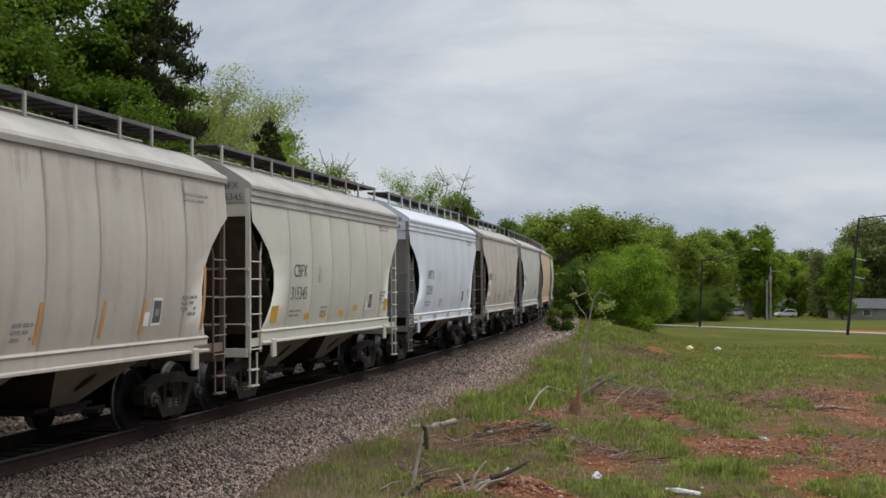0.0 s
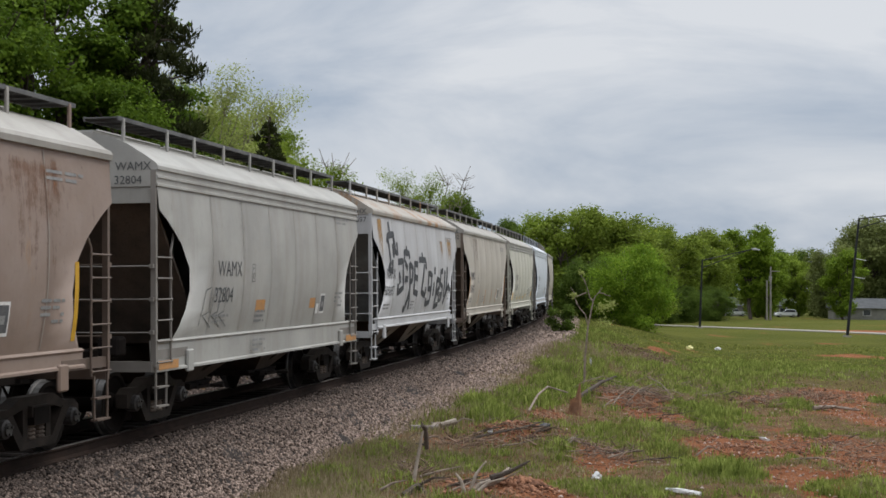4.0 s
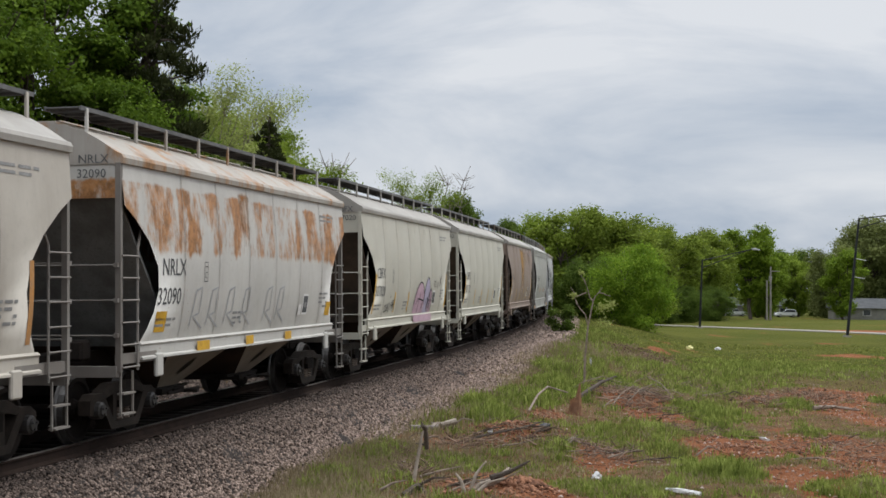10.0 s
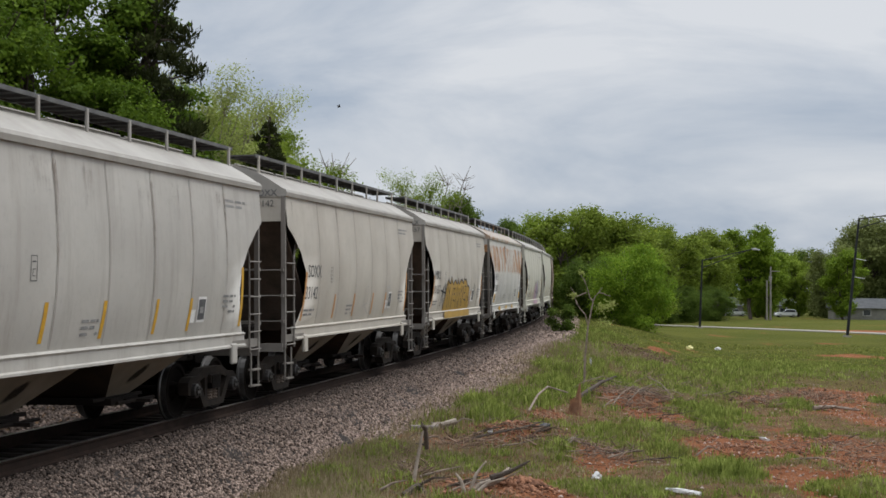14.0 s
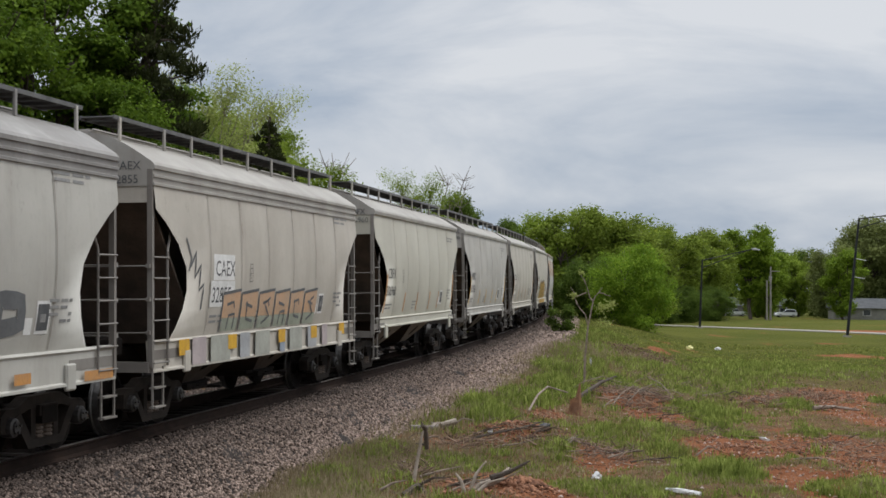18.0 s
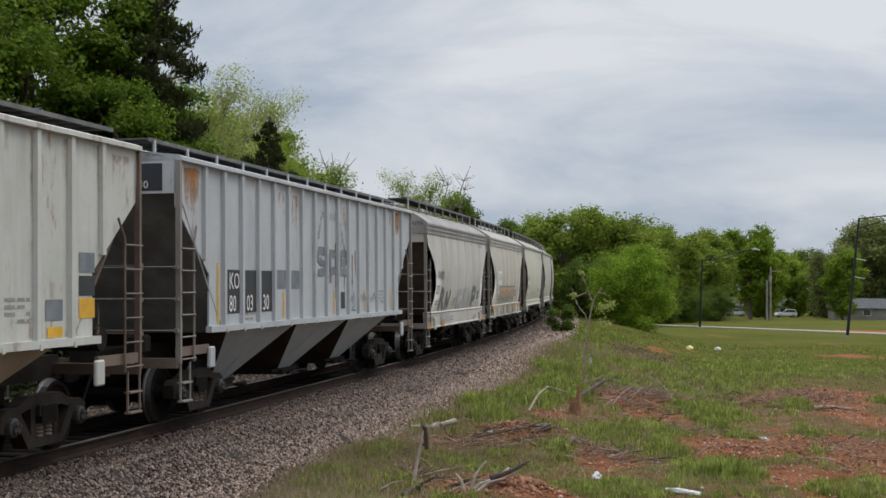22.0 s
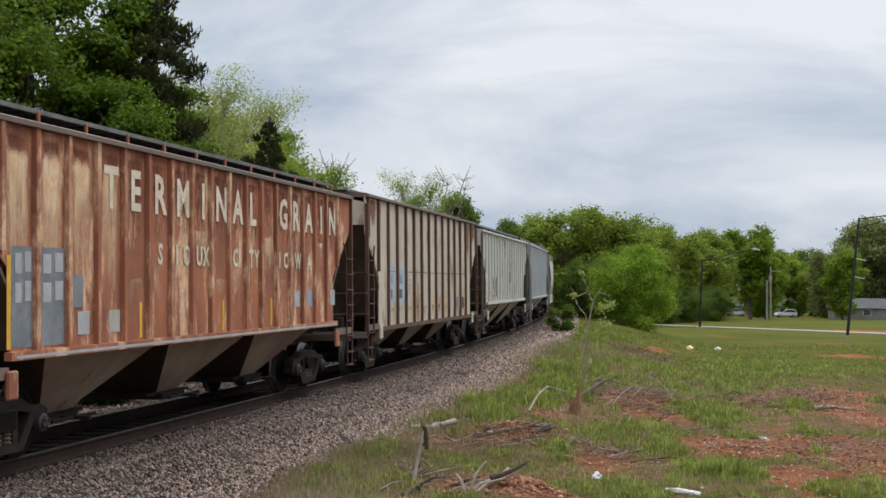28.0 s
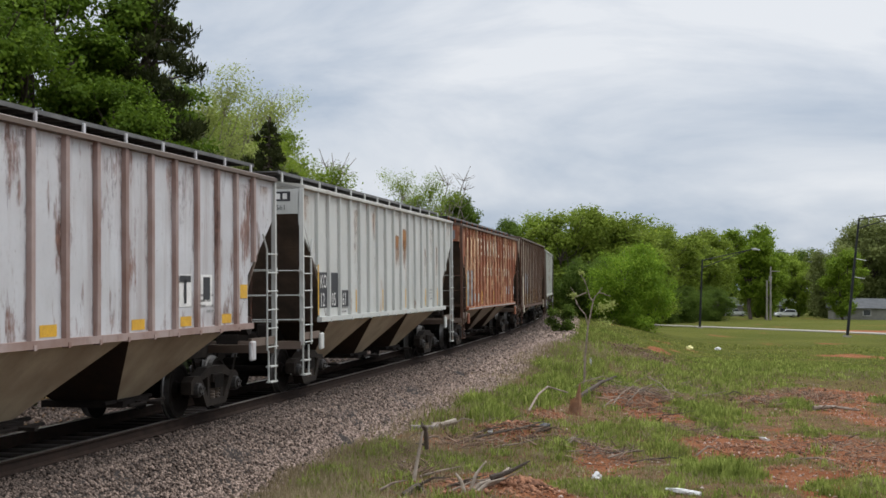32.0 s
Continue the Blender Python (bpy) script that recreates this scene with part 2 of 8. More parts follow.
# ---------------------------------------------------------------- mesh helpers
def link_mesh(name, verts, faces, mats=(), smooth=False):
    me = bpy.data.meshes.new(name)
    me.from_pydata([tuple(v) for v in verts], [], faces)
    for m in mats:
        me.materials.append(m)
    if smooth:
        me.polygons.foreach_set("use_smooth", [True] * len(me.polygons))
    me.update()
    return me


def bm_mesh(name, bm, smooth=False):
    me = bpy.data.meshes.new(name)
    bm.to_mesh(me)
    bm.free()
    if smooth:
        me.polygons.foreach_set("use_smooth", [True] * len(me.polygons))
    return me


def box(bm, x0, x1, y0, y1, z0, z1):
    v = [bm.verts.new(p) for p in ((x0, y0, z0), (x1, y0, z0), (x1, y1, z0), (x0, y1, z0), (x0, y0, z1), (x1, y0, z1), (x1, y1, z1), (x0, y1, z1))]
    for f in ((3, 2, 1, 0), (4, 5, 6, 7), (0, 1, 5, 4), (1, 2, 6, 5), (2, 3, 7, 6), (3, 0, 4, 7)):
        bm.faces.new([v[i] for i in f])
    return v


def rod(bm, a, b, r=0.02, n=6, r2=None):
    a, b = Vector(a), Vector(b)
    d = (b - a).normalized()
    u = d.orthogonal().normalized()
    w = d.cross(u)
    r2 = r if r2 is None else r2
    ring = [[bm.verts.new(p + (u * math.cos(2 * math.pi * i / n) + w * math.sin(2 * math.pi * i / n)) * q) for i in range(n)] for p, q in ((a, r), (b, r2))]
    for i in range(n):
        j = (i + 1) % n
        bm.faces.new((ring[0][i], ring[0][j], ring[1][j], ring[1][i]))
    bm.faces.new(ring[0][::-1])
    bm.faces.new(ring[1])


def prism(bm, outline, y0, y1):
    """An outline in x and z, drawn out from y0 to y1."""
    a = [bm.verts.new((x, y0, z)) for x, z in outline]
    b = [bm.verts.new((x, y1, z)) for x, z in outline]
    n = len(outline)
    for i in range(n):
        j = (i + 1) % n
        bm.faces.new((a[i], a[j], b[j], b[i]))
    bm.faces.new(a[::-1])
    bm.faces.new(b)


def turned(bm, profile, n=24, cx=0.0, cz=0.0):
    """A solid of revolution round the y axis: profile of (radius, y)."""
    rings = [[bm.verts.new((cx + r * math.cos(2 * math.pi * i / n), y, cz + r * math.sin(2 * math.pi * i / n))) for i in range(n)] for r, y in profile]
    for a, b in zip(rings, rings[1:]):
        for i in range(n):
            j = (i + 1) % n
            bm.faces.new((a[i], b[i], b[j], a[j]))
    bm.faces.new(rings[0])
    bm.faces.new(rings[-1][::-1])


MESHES = {}


def shared(key, build):
    if key not in MESHES:
        MESHES[key] = build()
        if not MESHES[key].materials:
            MESHES[key].materials.append(None)
    return MESHES[key]


def put(name, me, material, parent=None, m=None, label=""):
    """One mesh object with a material of its own, as a part of its parent."""
    ob = new(name, me)
    if material is not None:
        ob.material_slots[0].link = "OBJECT"
        ob.material_slots[0].material = material
    if parent is not None:
        ob.parent = parent
    if m is not None:
        ob.matrix_basis = m
    if label:
        tagged(ob, label)
    return ob


def part(name, bm, material, parent, label="", m=None):
    me = bm_mesh(name, bm)
    me.materials.append(material)
    return put(name, me, None, parent, m, label)


# ---------------------------------------------------------------- ground, ballast, rails, ties
def edges(lo, hi, near, step, grow):
    """Grid lines, fine round near and wider apart away from it."""
    out, x, d = [near], near, step
    while x < hi:
        x += d
        d = min(d * grow, 90)
        out.append(min(x, hi))
    x, d = near, step
    while x > lo:
        x -= d
        d = min(d * grow, 90)
        out.append(max(x, lo))
    return np.array(sorted(set(out)))


def build_ground():
    xs, ys = edges(-2500, 2500, 2.0, 0.3, 1.045), edges(-800, 3800, 19.0, 0.3, 1.045)
    X, Y = np.meshgrid(xs, ys)
    Z = ground_z(X, Y)
    n = len(xs)
    faces = [(r * n + c, r * n + c + 1, (r + 1) * n + c + 1, (r + 1) * n + c) for r in range(len(ys) - 1) for c in range(n - 1)]
    me = link_mesh("ground", np.stack([X.ravel(), Y.ravel(), Z.ravel()], 1), faces, [M["earth"]], True)
    tagged(new("ground", me), "rough grassy field with bare red dirt patches", "ground", kind="structure")


def ballast_height(lat):
    a = abs(lat)
    return -0.21 if a < 1.75 else -0.21 - (a - 1.75) * 0.56


def build_ballast():
    lats = [-9, -7.5, -6.2, -5.2, -4.4, -3.7, -3.1, -2.6, -2.2, -1.75, -0.9, 0, 0.9, 1.75, 2.2, 2.6, 3.1, 3.7, 4.4, 5.2, 6.2, 7.5, 9]
    ss = np.concatenate([np.arange(-400, -12, 6.0), np.arange(-12, 80, 0.6), np.arange(80, 400, 3.0)])
    rnd = np.random.RandomState(3)
    verts, faces = [], []
    for i, s in enumerate(ss):
        f = line_frame(float(s))
        for lat in lats:
            p = f @ Vector((0, lat, ballast_height(lat)))
            if abs(lat) > 1.9:
                p.z += rnd.uniform(-0.05, 0.05)
            p.z = max(p.z, float(ground_z(p.x, p.y)) - 0.12)
            verts.append(p)
    n = len(lats)
    for i in range(len(ss) - 1):
        for j in range(n - 1):
            faces.append((i * n + j, (i + 1) * n + j, (i + 1) * n + j + 1, i * n + j + 1))
    tagged(new("ballast_bed", link_mesh("ballast_bed", verts, faces, [M["ballast"]], True)), "near-black crushed stone bed under the railway, shade in its colour", "ballast", kind="structure")


def build_rails():
    prof = [(-0.075, -0.185), (0.075, -0.185), (0.075, -0.17), (0.012, -0.14), (0.012, -0.045), (0.037, -0.03), (0.037, -0.004), (0.03, 0), (-0.03, 0), (-0.037, -0.004), (-0.037, -0.03), (-0.012, -0.045), (-0.012, -0.14), (-0.075, -0.17)]
    ss = np.concatenate([np.arange(-400, -20, 10.0), np.arange(-20, 120, 1.5), np.arange(120, 400, 5.0)])
    for side in (-1, 1):
        verts, faces = [], []
        for s in ss:
            f = line_frame(float(s))
            verts += [f @ Vector((0, side * 0.7525 + y, z)) for y, z in prof]
        n = len(prof)
        for i in range(len(ss) - 1):
            for j in range(n):
                k = (j + 1) % n
                faces.append((i * n + j, (i + 1) * n + j, (i + 1) * n + k, i * n + k))
        me = link_mesh("rail", verts, faces, [M["rail"], M["railtop"]])
        me.polygons.foreach_set("material_index", [1 if (q % n) in (6, 7, 8) else 0 for q in range(len(faces))])
        tagged(new("rail", me), "rusty steel rail with a worn bright head", "rail", "rails of the track", kind="structure")


def build_ties():
    bm = bmesh.new()
    box(bm, -0.115, 0.115, -1.3, 1.3, -0.38, -0.186)
    bmesh.ops.bevel(bm, geom=bm.edges[:], offset=0.015, segments=1, affect="EDGES")
    me = bm_mesh("railway_tie", bm)
    me.materials.append(M["tie"])
    rnd = random.Random(5)
    holder = tagged(new("tie_row"), "row of dark creosoted wooden railway ties", "railway ties", kind="structure")
    for k in range(150):
        s = -22 + k * 0.55
        put("tie", me, None, holder, line_frame(s) @ pose(rnd.uniform(-0.03, 0.03), rnd.uniform(-0.06, 0.06), rnd.uniform(-0.012, 0.006), 0, 0, rnd.uniform(-1.5, 1.5)))


# ---------------------------------------------------------------- lettering
def text_mesh(words, size, squeeze=1.0, bold=0.0):
    cu = bpy.data.curves.new("words", "FONT")
    cu.offset = bold
    cu.body, cu.size, cu.align_x, cu.fill_mode, cu.resolution_u = words, size, "LEFT", "FRONT", 2
    ob = new("words", cu)
    dg = bpy.context.evaluated_depsgraph_get()
    me = bpy.data.meshes.new_from_object(ob.evaluated_get(dg))
    bpy.data.objects.remove(ob)
    pts = [(v.co.x * squeeze, v.co.y) for v in me.vertices]
    faces = [tuple(p.vertices) for p in me.polygons]
    bpy.data.meshes.remove(me)
    return pts, faces


# ---------------------------------------------------------------- covered hopper cars: sizes
ROUND_PROFILE = ((1.36, 1.47), (1.55, 1.515), (1.8, 1.56), (2.1, 1.595), (2.45, 1.615), (2.8, 1.615), (3.1, 1.60), (3.4, 1.575), (3.65, 1.55), (3.86, 1.53))
INSET = ((1.36, 0.75), (1.55, 0.92), (1.8, 1.08), (2.1, 1.18), (2.45, 1.12), (2.8, 0.80), (3.1, 0.36), (3.28, 0.02), (3.86, 0.0))
FLAT_Y = 1.53


def side_y(z, kind):
    if kind == "ribbed":
        return FLAT_Y
    return float(np.interp(z, [a for a, _ in ROUND_PROFILE], [b for _, b in ROUND_PROFILE]))


SIZES = {"round": dict(half=5.72, pitch=12.98, tc=4.6, eave=3.88, peak=4.42, floor=1.36),
         "deep": dict(half=5.65, pitch=12.85, tc=4.6, eave=3.88, peak=4.42, floor=1.36),
         "ribbed": dict(half=8.3, pitch=18.0, tc=6.35, eave=4.10, peak=4.28, floor=1.50)}


def build_round_body(ribs):
    """The barrel-sided tank: both curved sides with weld seams, the upper ends and the closing slopes."""
    half = SIZES["round"]["half"]
    zs = [1.36, 1.55, 1.8, 2.1, 2.45, 2.8, 3.1, 3.28, 3.45, 3.65, 3.86]
    seams = [-0.62, -0.36, -0.1, 0.16, 0.42, 0.68]
    us = sorted({-1.0, 1.0, -0.85, 0.85, *[s + d for s in seams for d in (-0.012, -0.004, 0.004, 0.012)]})
    verts, faces = [], []
    for side in (-1, 1):
        base = len(verts)
        for z in zs:
            inset = float(np.interp(z, [a for a, _ in INSET], [b for _, b in INSET]))
            reach = half - inset
            y = side_y(z, "round")
            for u in us:
                x = u * reach if abs(u) > 0.99 else max(-reach, min(reach, u * half))
                d = 0.012 if any(abs(u - s) < 0.006 for s in seams) else 0.0
                verts.append((x, side * (y - d), z))
        n = len(us)
        for i in range(len(zs) - 1):
            for j in range(n - 1):
                q = (base + i * n + j, base + i * n + j + 1, base + (i + 1) * n + j + 1, base + (i + 1) * n + j)
                faces.append(q if side < 0 else q[::-1])
    return link_mesh("body", verts, faces, (), True)


def build_round_roof(ribs):
    """Roof sheet with a rolled eave lip along both sides; ribs: extra ledges under the eave."""
    half = SIZES["round"]["half"]
    prof = [(1.525, 3.845), (1.575, 3.855), (1.585, 3.93), (1.555, 3.985), (1.49, 4.01), (1.25, 4.17), (1.0, 4.31), (0.75, 4.40), (0.5, 4.44)]
    if ribs:
        prof = [(1.56, 3.62), (1.578, 3.625), (1.578, 3.66), (1.558, 3.67), (1.558, 3.74), (1.578, 3.745), (1.578, 3.78), (1.555, 3.79), (1.555, 3.86), (1.58, 3.865), (1.58, 3.92), (1.54, 3.97), (1.35, 4.10), (1.1, 4.25), (0.85, 4.36), (0.5, 4.44)]
    full = [(-y, z) for y, z in prof] + [(y, z) for y, z in prof[::-1]]
    xs = [-half - 0.02, -half * 0.6, -half * 0.2, half * 0.2, half * 0.6, half + 0.02]
    verts = [(x, y, z) for x in xs for y, z in full]
    n = len(full)
    faces = [(i * n + j, i * n + j + 1, (i + 1) * n + j + 1, (i + 1) * n + j) for i in range(len(xs) - 1) for j in range(n - 1)]
    faces = [f[::-1] for f in faces]
    faces += [tuple(range(n)), tuple(len(verts) - n + i for i in range(n))[::-1]]
    return link_mesh("roof", verts, faces)


def build_end_panel(half, y, z0, z1, peak):
    bm = bmesh.new()
    out = [(-y, z0), (y, z0), (y, z1), (0.95, z1 + (peak - z1) * 0.72), (0.5, peak - 0.03), (-0.5, peak - 0.03), (-0.95, z1 + (peak - z1) * 0.72), (-y, z1)]
    a = [bm.verts.new((-half + 0.0, p, q)) for p, q in out]
    b = [bm.verts.new((-half + 0.05, p, q)) for p, q in out]
    n = len(out)
    for i in range(n):
        bm.faces.new((a[i], b[i], b[(i + 1) % n], a[(i + 1) % n]))
    bm.faces.new(a[::-1])
    bm.faces.new(b)
    return bm_mesh("end_panel", bm)


def build_slope(half, y, ztop, run, zlow):
    """The end slope sheet, from under the end panel down and inwards."""
    bm = bmesh.new()
    prism(bm, [(-half + 0.06, ztop), (-half + 0.12, ztop), (-half + run + 0.06, zlow), (-half + run, zlow)], -y, y)
    return bm_mesh("slope_sheet", bm)


def build_sill(half, y, z0, z1, deep):
    bm = bmesh.new()
    prof = [(y - 0.02, z0), (y + 0.075, z0), (y + 0.075, z0 + 0.03), (y + 0.035, z0 + 0.05), (y + 0.035, z1 - 0.06), (y + 0.06, z1 - 0.03), (y + 0.02, z1), (y - 0.05, z1)]
    a = [bm.verts.new((-half, -p, q)) for p, q in prof]
    b = [bm.verts.new((half, -p, q)) for p, q in prof]
    n = len(prof)
    for i in range(n):
        bm.faces.new((a[i], a[(i + 1) % n], b[(i + 1) % n], b[i]))
    bm.faces.new(a[::-1])
    bm.faces.new(b)
    return bm_mesh("side_sill", bm)


def build_bay(top, low, y, ylow, z1, z0):
    """One hopper bay: an upside-down pyramid with a discharge gate frame."""
    bm = bmesh.new()
    a = [bm.verts.new(p) for p in ((-top, -y, z1), (top, -y, z1), (top, y, z1), (-top, y, z1))]
    b = [bm.verts.new(p) for p in ((-low, -ylow, z0), (low, -ylow, z0), (low, ylow, z0), (-low, ylow, z0))]
    for i in range(4):
        j = (i + 1) % 4
        bm.faces.new((a[j], a[i], b[i], b[j]))
    bm.faces.new(b[::-1])
    bm.faces.new(a)
    me = bm_mesh("hopper_bay", bm)
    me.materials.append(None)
    me.materials.append(M["slopedark"])
    # faces sloping along the car get the darker brown
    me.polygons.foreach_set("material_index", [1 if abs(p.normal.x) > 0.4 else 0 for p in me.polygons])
    return me


def build_grease():
    """A dark oily patch on the side of a hopper bay."""
    verts, faces, fade = [(0.0, -0.95, 0.85)], [], [1.6]
    for r, f in ((0.5, 1.2), (1.0, 0.0)):
        for i in range(14):
            a = 6.2832 * i / 14
            z = 0.85 + 0.2 * r * math.sin(a)
            verts.append((0.24 * r * math.cos(a) + 0.1 * r * math.sin(a), -(0.55 + 0.87 * (z - 0.48) / 0.86) - 0.008, z))
            fade.append(f)
    verts[0] = (0.0, -(0.55 + 0.87 * 0.37 / 0.86) - 0.008, 0.85)
    for i in range(14):
        j = (i + 1) % 14
        faces += [(0, 1 + i, 1 + j, 1 + j), (1 + i, 15 + i, 15 + j, 1 + j)]
    me = link_mesh("grease_patch", verts, [tuple(dict.fromkeys(f)) for f in faces])
    at = me.attributes.new("fade", "FLOAT", "POINT")
    at.data.foreach_set("value", fade)
    return me


def build_gate(low, y, z0):
    bm = bmesh.new()
    box(bm, -low - 0.5, low + 0.5, -y - 0.02, -y + 0.04, z0 + 0.0, z0 + 0.05)
    box(bm, -low - 0.12, low + 0.12, -y - 0.12, y + 0.12, z0 - 0.07, z0 + 0.03)
    box(bm, -0.05, 0.05, -y - 0.55, -y - 0.1, z0 - 0.05, z0)
    rod(bm, (-low - 0.3, -y - 0.3, z0 - 0.02), (low + 0.3, -y - 0.3, z0 - 0.02), 0.03)
    return bm_mesh("discharge_gate", bm)


def build_ladder(x0, x1, y, z0, z1, n, top_in=0.0):
    bm = bmesh.new()
    if top_in:
        rod(bm, (x1, -y, z0), (x1, -y, z1 - 0.28), 0.019)
        rod(bm, (x1, -y, z1 - 0.28), (x1 + top_in, -y + 0.02, z1), 0.019)
    else:
        box(bm, x1 - 0.03, x1 + 0.03, -y - 0.012, -y + 0.012, z0, z1)
    for i in range(n):
        z = z0 + 0.06 + i * (z1 - z0 - 0.42) / (n - 1)
        rod(bm, (x0, -y - 0.02, z), (x1, -y - 0.02, z), 0.013, 5)
        box(bm, x1 - 0.025, x1 + 0.025, -y - 0.025, -y, z - 0.018, z + 0.018)
    return bm_mesh("side_ladder", bm)


def build_step(x0, x1, y, z0, z1):
    bm = bmesh.new()
    for x in (x0, x1):
        box(bm, x - 0.014, x + 0.014, -y - 0.012, -y + 0.012, z0, z1)
    for z in (z0 + 0.02, (z0 + z1) / 2):
        box(bm, x0, x1, -y - 0.05, -y + 0.05, z - 0.012, z + 0.012)
    return bm_mesh("sill_step", bm)


def build_post(w, h):
    bm = bmesh.new()
    box(bm, -w, w, -0.02, 0.02, 0, h)
    bmesh.ops.bevel(bm, geom=bm.edges[:], offset=0.008, segments=1, affect="EDGES")
    return bm_mesh("walkway_post", bm)


def build_walk(half, z, y0, y1):
    bm = bmesh.new()
    box(bm, -half, half, y0, y1, z, z + 0.02)
    box(bm, -half, half, y0 - 0.025, y0, z - 0.03, z + 0.03)
    box(bm, -half, half, y1, y1 + 0.025, z - 0.03, z + 0.03)
    k = -half + 0.15
    while k < half:
        box(bm, k - 0.02, k + 0.02, y0, y1, z - 0.04, z)
        k += 0.45
    return bm_mesh("roof_walkway", bm)


def build_hatch(half, z):
    bm = bmesh.new()
    x, n = -half + 0.5, max(3, int(half / 1.4))
    step = (2 * half - 1.0) / n
    for i in range(n):
        prism(bm, [(x + 0.03, z), (x + step - 0.03, z), (x + step - 0.03, z + 0.1), (x + step / 2, z + 0.14), (x + 0.03, z + 0.1)], -0.3, 0.3)
        rod(bm, (x + 0.1, -0.34, z + 0.1), (x + step - 0.1, -0.34, z + 0.1), 0.02, 5)
        x += step
    return bm_mesh("roof_hatch", bm)


def build_underframe(half):
    bm = bmesh.new()
    box(bm, -half - 0.1, half + 0.1, -0.22, 0.22, 0.86, 1.2)
    return bm_mesh("centre_sill", bm)


def build_coupler():
    bm = bmesh.new()
    box(bm, -0.75, 0.0, -0.09, 0.09, 0.82, 0.98)
    prism(bm, [(-0.78, 0.74), (-0.55, 0.78), (-0.55, 1.02), (-0.78, 1.06), (-0.98, 1.02), (-0.98, 0.78)], -0.13, 0.11)
    rod(bm, (-0.45, -0.3, 0.85), (-0.9, -0.36, 0.45), 0.025)
    bmesh.ops.bevel(bm, geom=bm.edges[:], offset=0.012, segments=1, affect="EDGES")
    return bm_mesh("coupler", bm)


def build_side_frame():
    """Cast truck side frame: an arched top chord, a dropped tension member, pedestals over the bearings, columns by the spring window."""
    bm = bmesh.new()
    outer = [(-1.12, 0.40), (-1.12, 0.60), (-0.98, 0.68), (-0.72, 0.68), (-0.42, 0.80), (0.42, 0.80), (0.72, 0.68), (0.98, 0.68), (1.12, 0.60), (1.12, 0.40), (0.98, 0.38)]
    prism(bm, outer + [(0.98, 0.55), (0.80, 0.56), (0.44, 0.64), (-0.44, 0.64), (-0.80, 0.56), (-0.98, 0.55), (-0.98, 0.38)], -0.09, 0.09)
    prism(bm, [(-0.80, 0.56), (-0.66, 0.62), (-0.36, 0.26), (0.36, 0.26), (0.66, 0.62), (0.80, 0.56), (0.46, 0.15), (-0.46, 0.15)], -0.10, 0.10)
    for x in (-0.30, 0.30):
        box(bm, x - 0.06, x + 0.06, -0.08, 0.08, 0.2, 0.7)
    box(bm, -0.24, 0.24, -0.14, 0.14, 0.54, 0.68)
    return bm_mesh("side_frame", bm)


def build_spring():
    """One coil spring, drawn as its stacked turns."""
    bm = bmesh.new()
    prof = [(0.05, 0.25)]
    for k in range(6):
        z = 0.26 + k * 0.05
        prof += [(0.065, z), (0.085, z + 0.012), (0.085, z + 0.03), (0.065, z + 0.042)]
    prof.append((0.05, 0.56))
    turned(bm, prof, 10)
    bmesh.ops.rotate(bm, verts=bm.verts[:], cent=(0, 0, 0), matrix=Matrix.Rotation(radians(90), 3, "X"))
    return bm_mesh("spring", bm)


def build_wheelset():
    bm = bmesh.new()
    for side in (-1, 1):
        pr = [(0.10, 0.60), (0.16, 0.63), (0.36, 0.665), (0.40, 0.655), (0.485, 0.655), (0.485, 0.685), (0.46, 0.70), (0.455, 0.79), (0.40, 0.795), (0.365, 0.77), (0.16, 0.72), (0.12, 0.80), (0.09, 0.80)]
        turned(bm, [(r, side * y) for r, y in pr], 28)
    turned(bm, [(0.085, -1.0), (0.085, 1.0)], 10)
    me = bm_mesh("wheelset", bm)
    me.materials.append(M["wheel"])
    me.materials.append(M["tread"])
    idx = []
    for p in me.polygons:
        r = math.hypot(p.center.x, p.center.z)
        idx.append(1 if (0.452 < r and 0.69 < abs(p.center.y) < 0.8) or (0.44 < r < 0.487 and abs(p.center.y) > 0.66) else 0)
    me.polygons.foreach_set("material_index", idx)
    return me


def build_cap():
    bm = bmesh.new()
    turned(bm, [(0.115, -0.99), (0.125, -1.08), (0.12, -1.15), (0.085, -1.165), (0.08, -1.19), (0.03, -1.19)], 12)
    for k in range(3):
        a = 2 * math.pi * k / 3 + 0.5
        rod(bm, (0.055 * math.cos(a), -1.19, 0.055 * math.sin(a)), (0.055 * math.cos(a), -1.215, 0.055 * math.sin(a)), 0.02, 6)
    return bm_mesh("bearing_cap", bm)


WHEELSETS = []


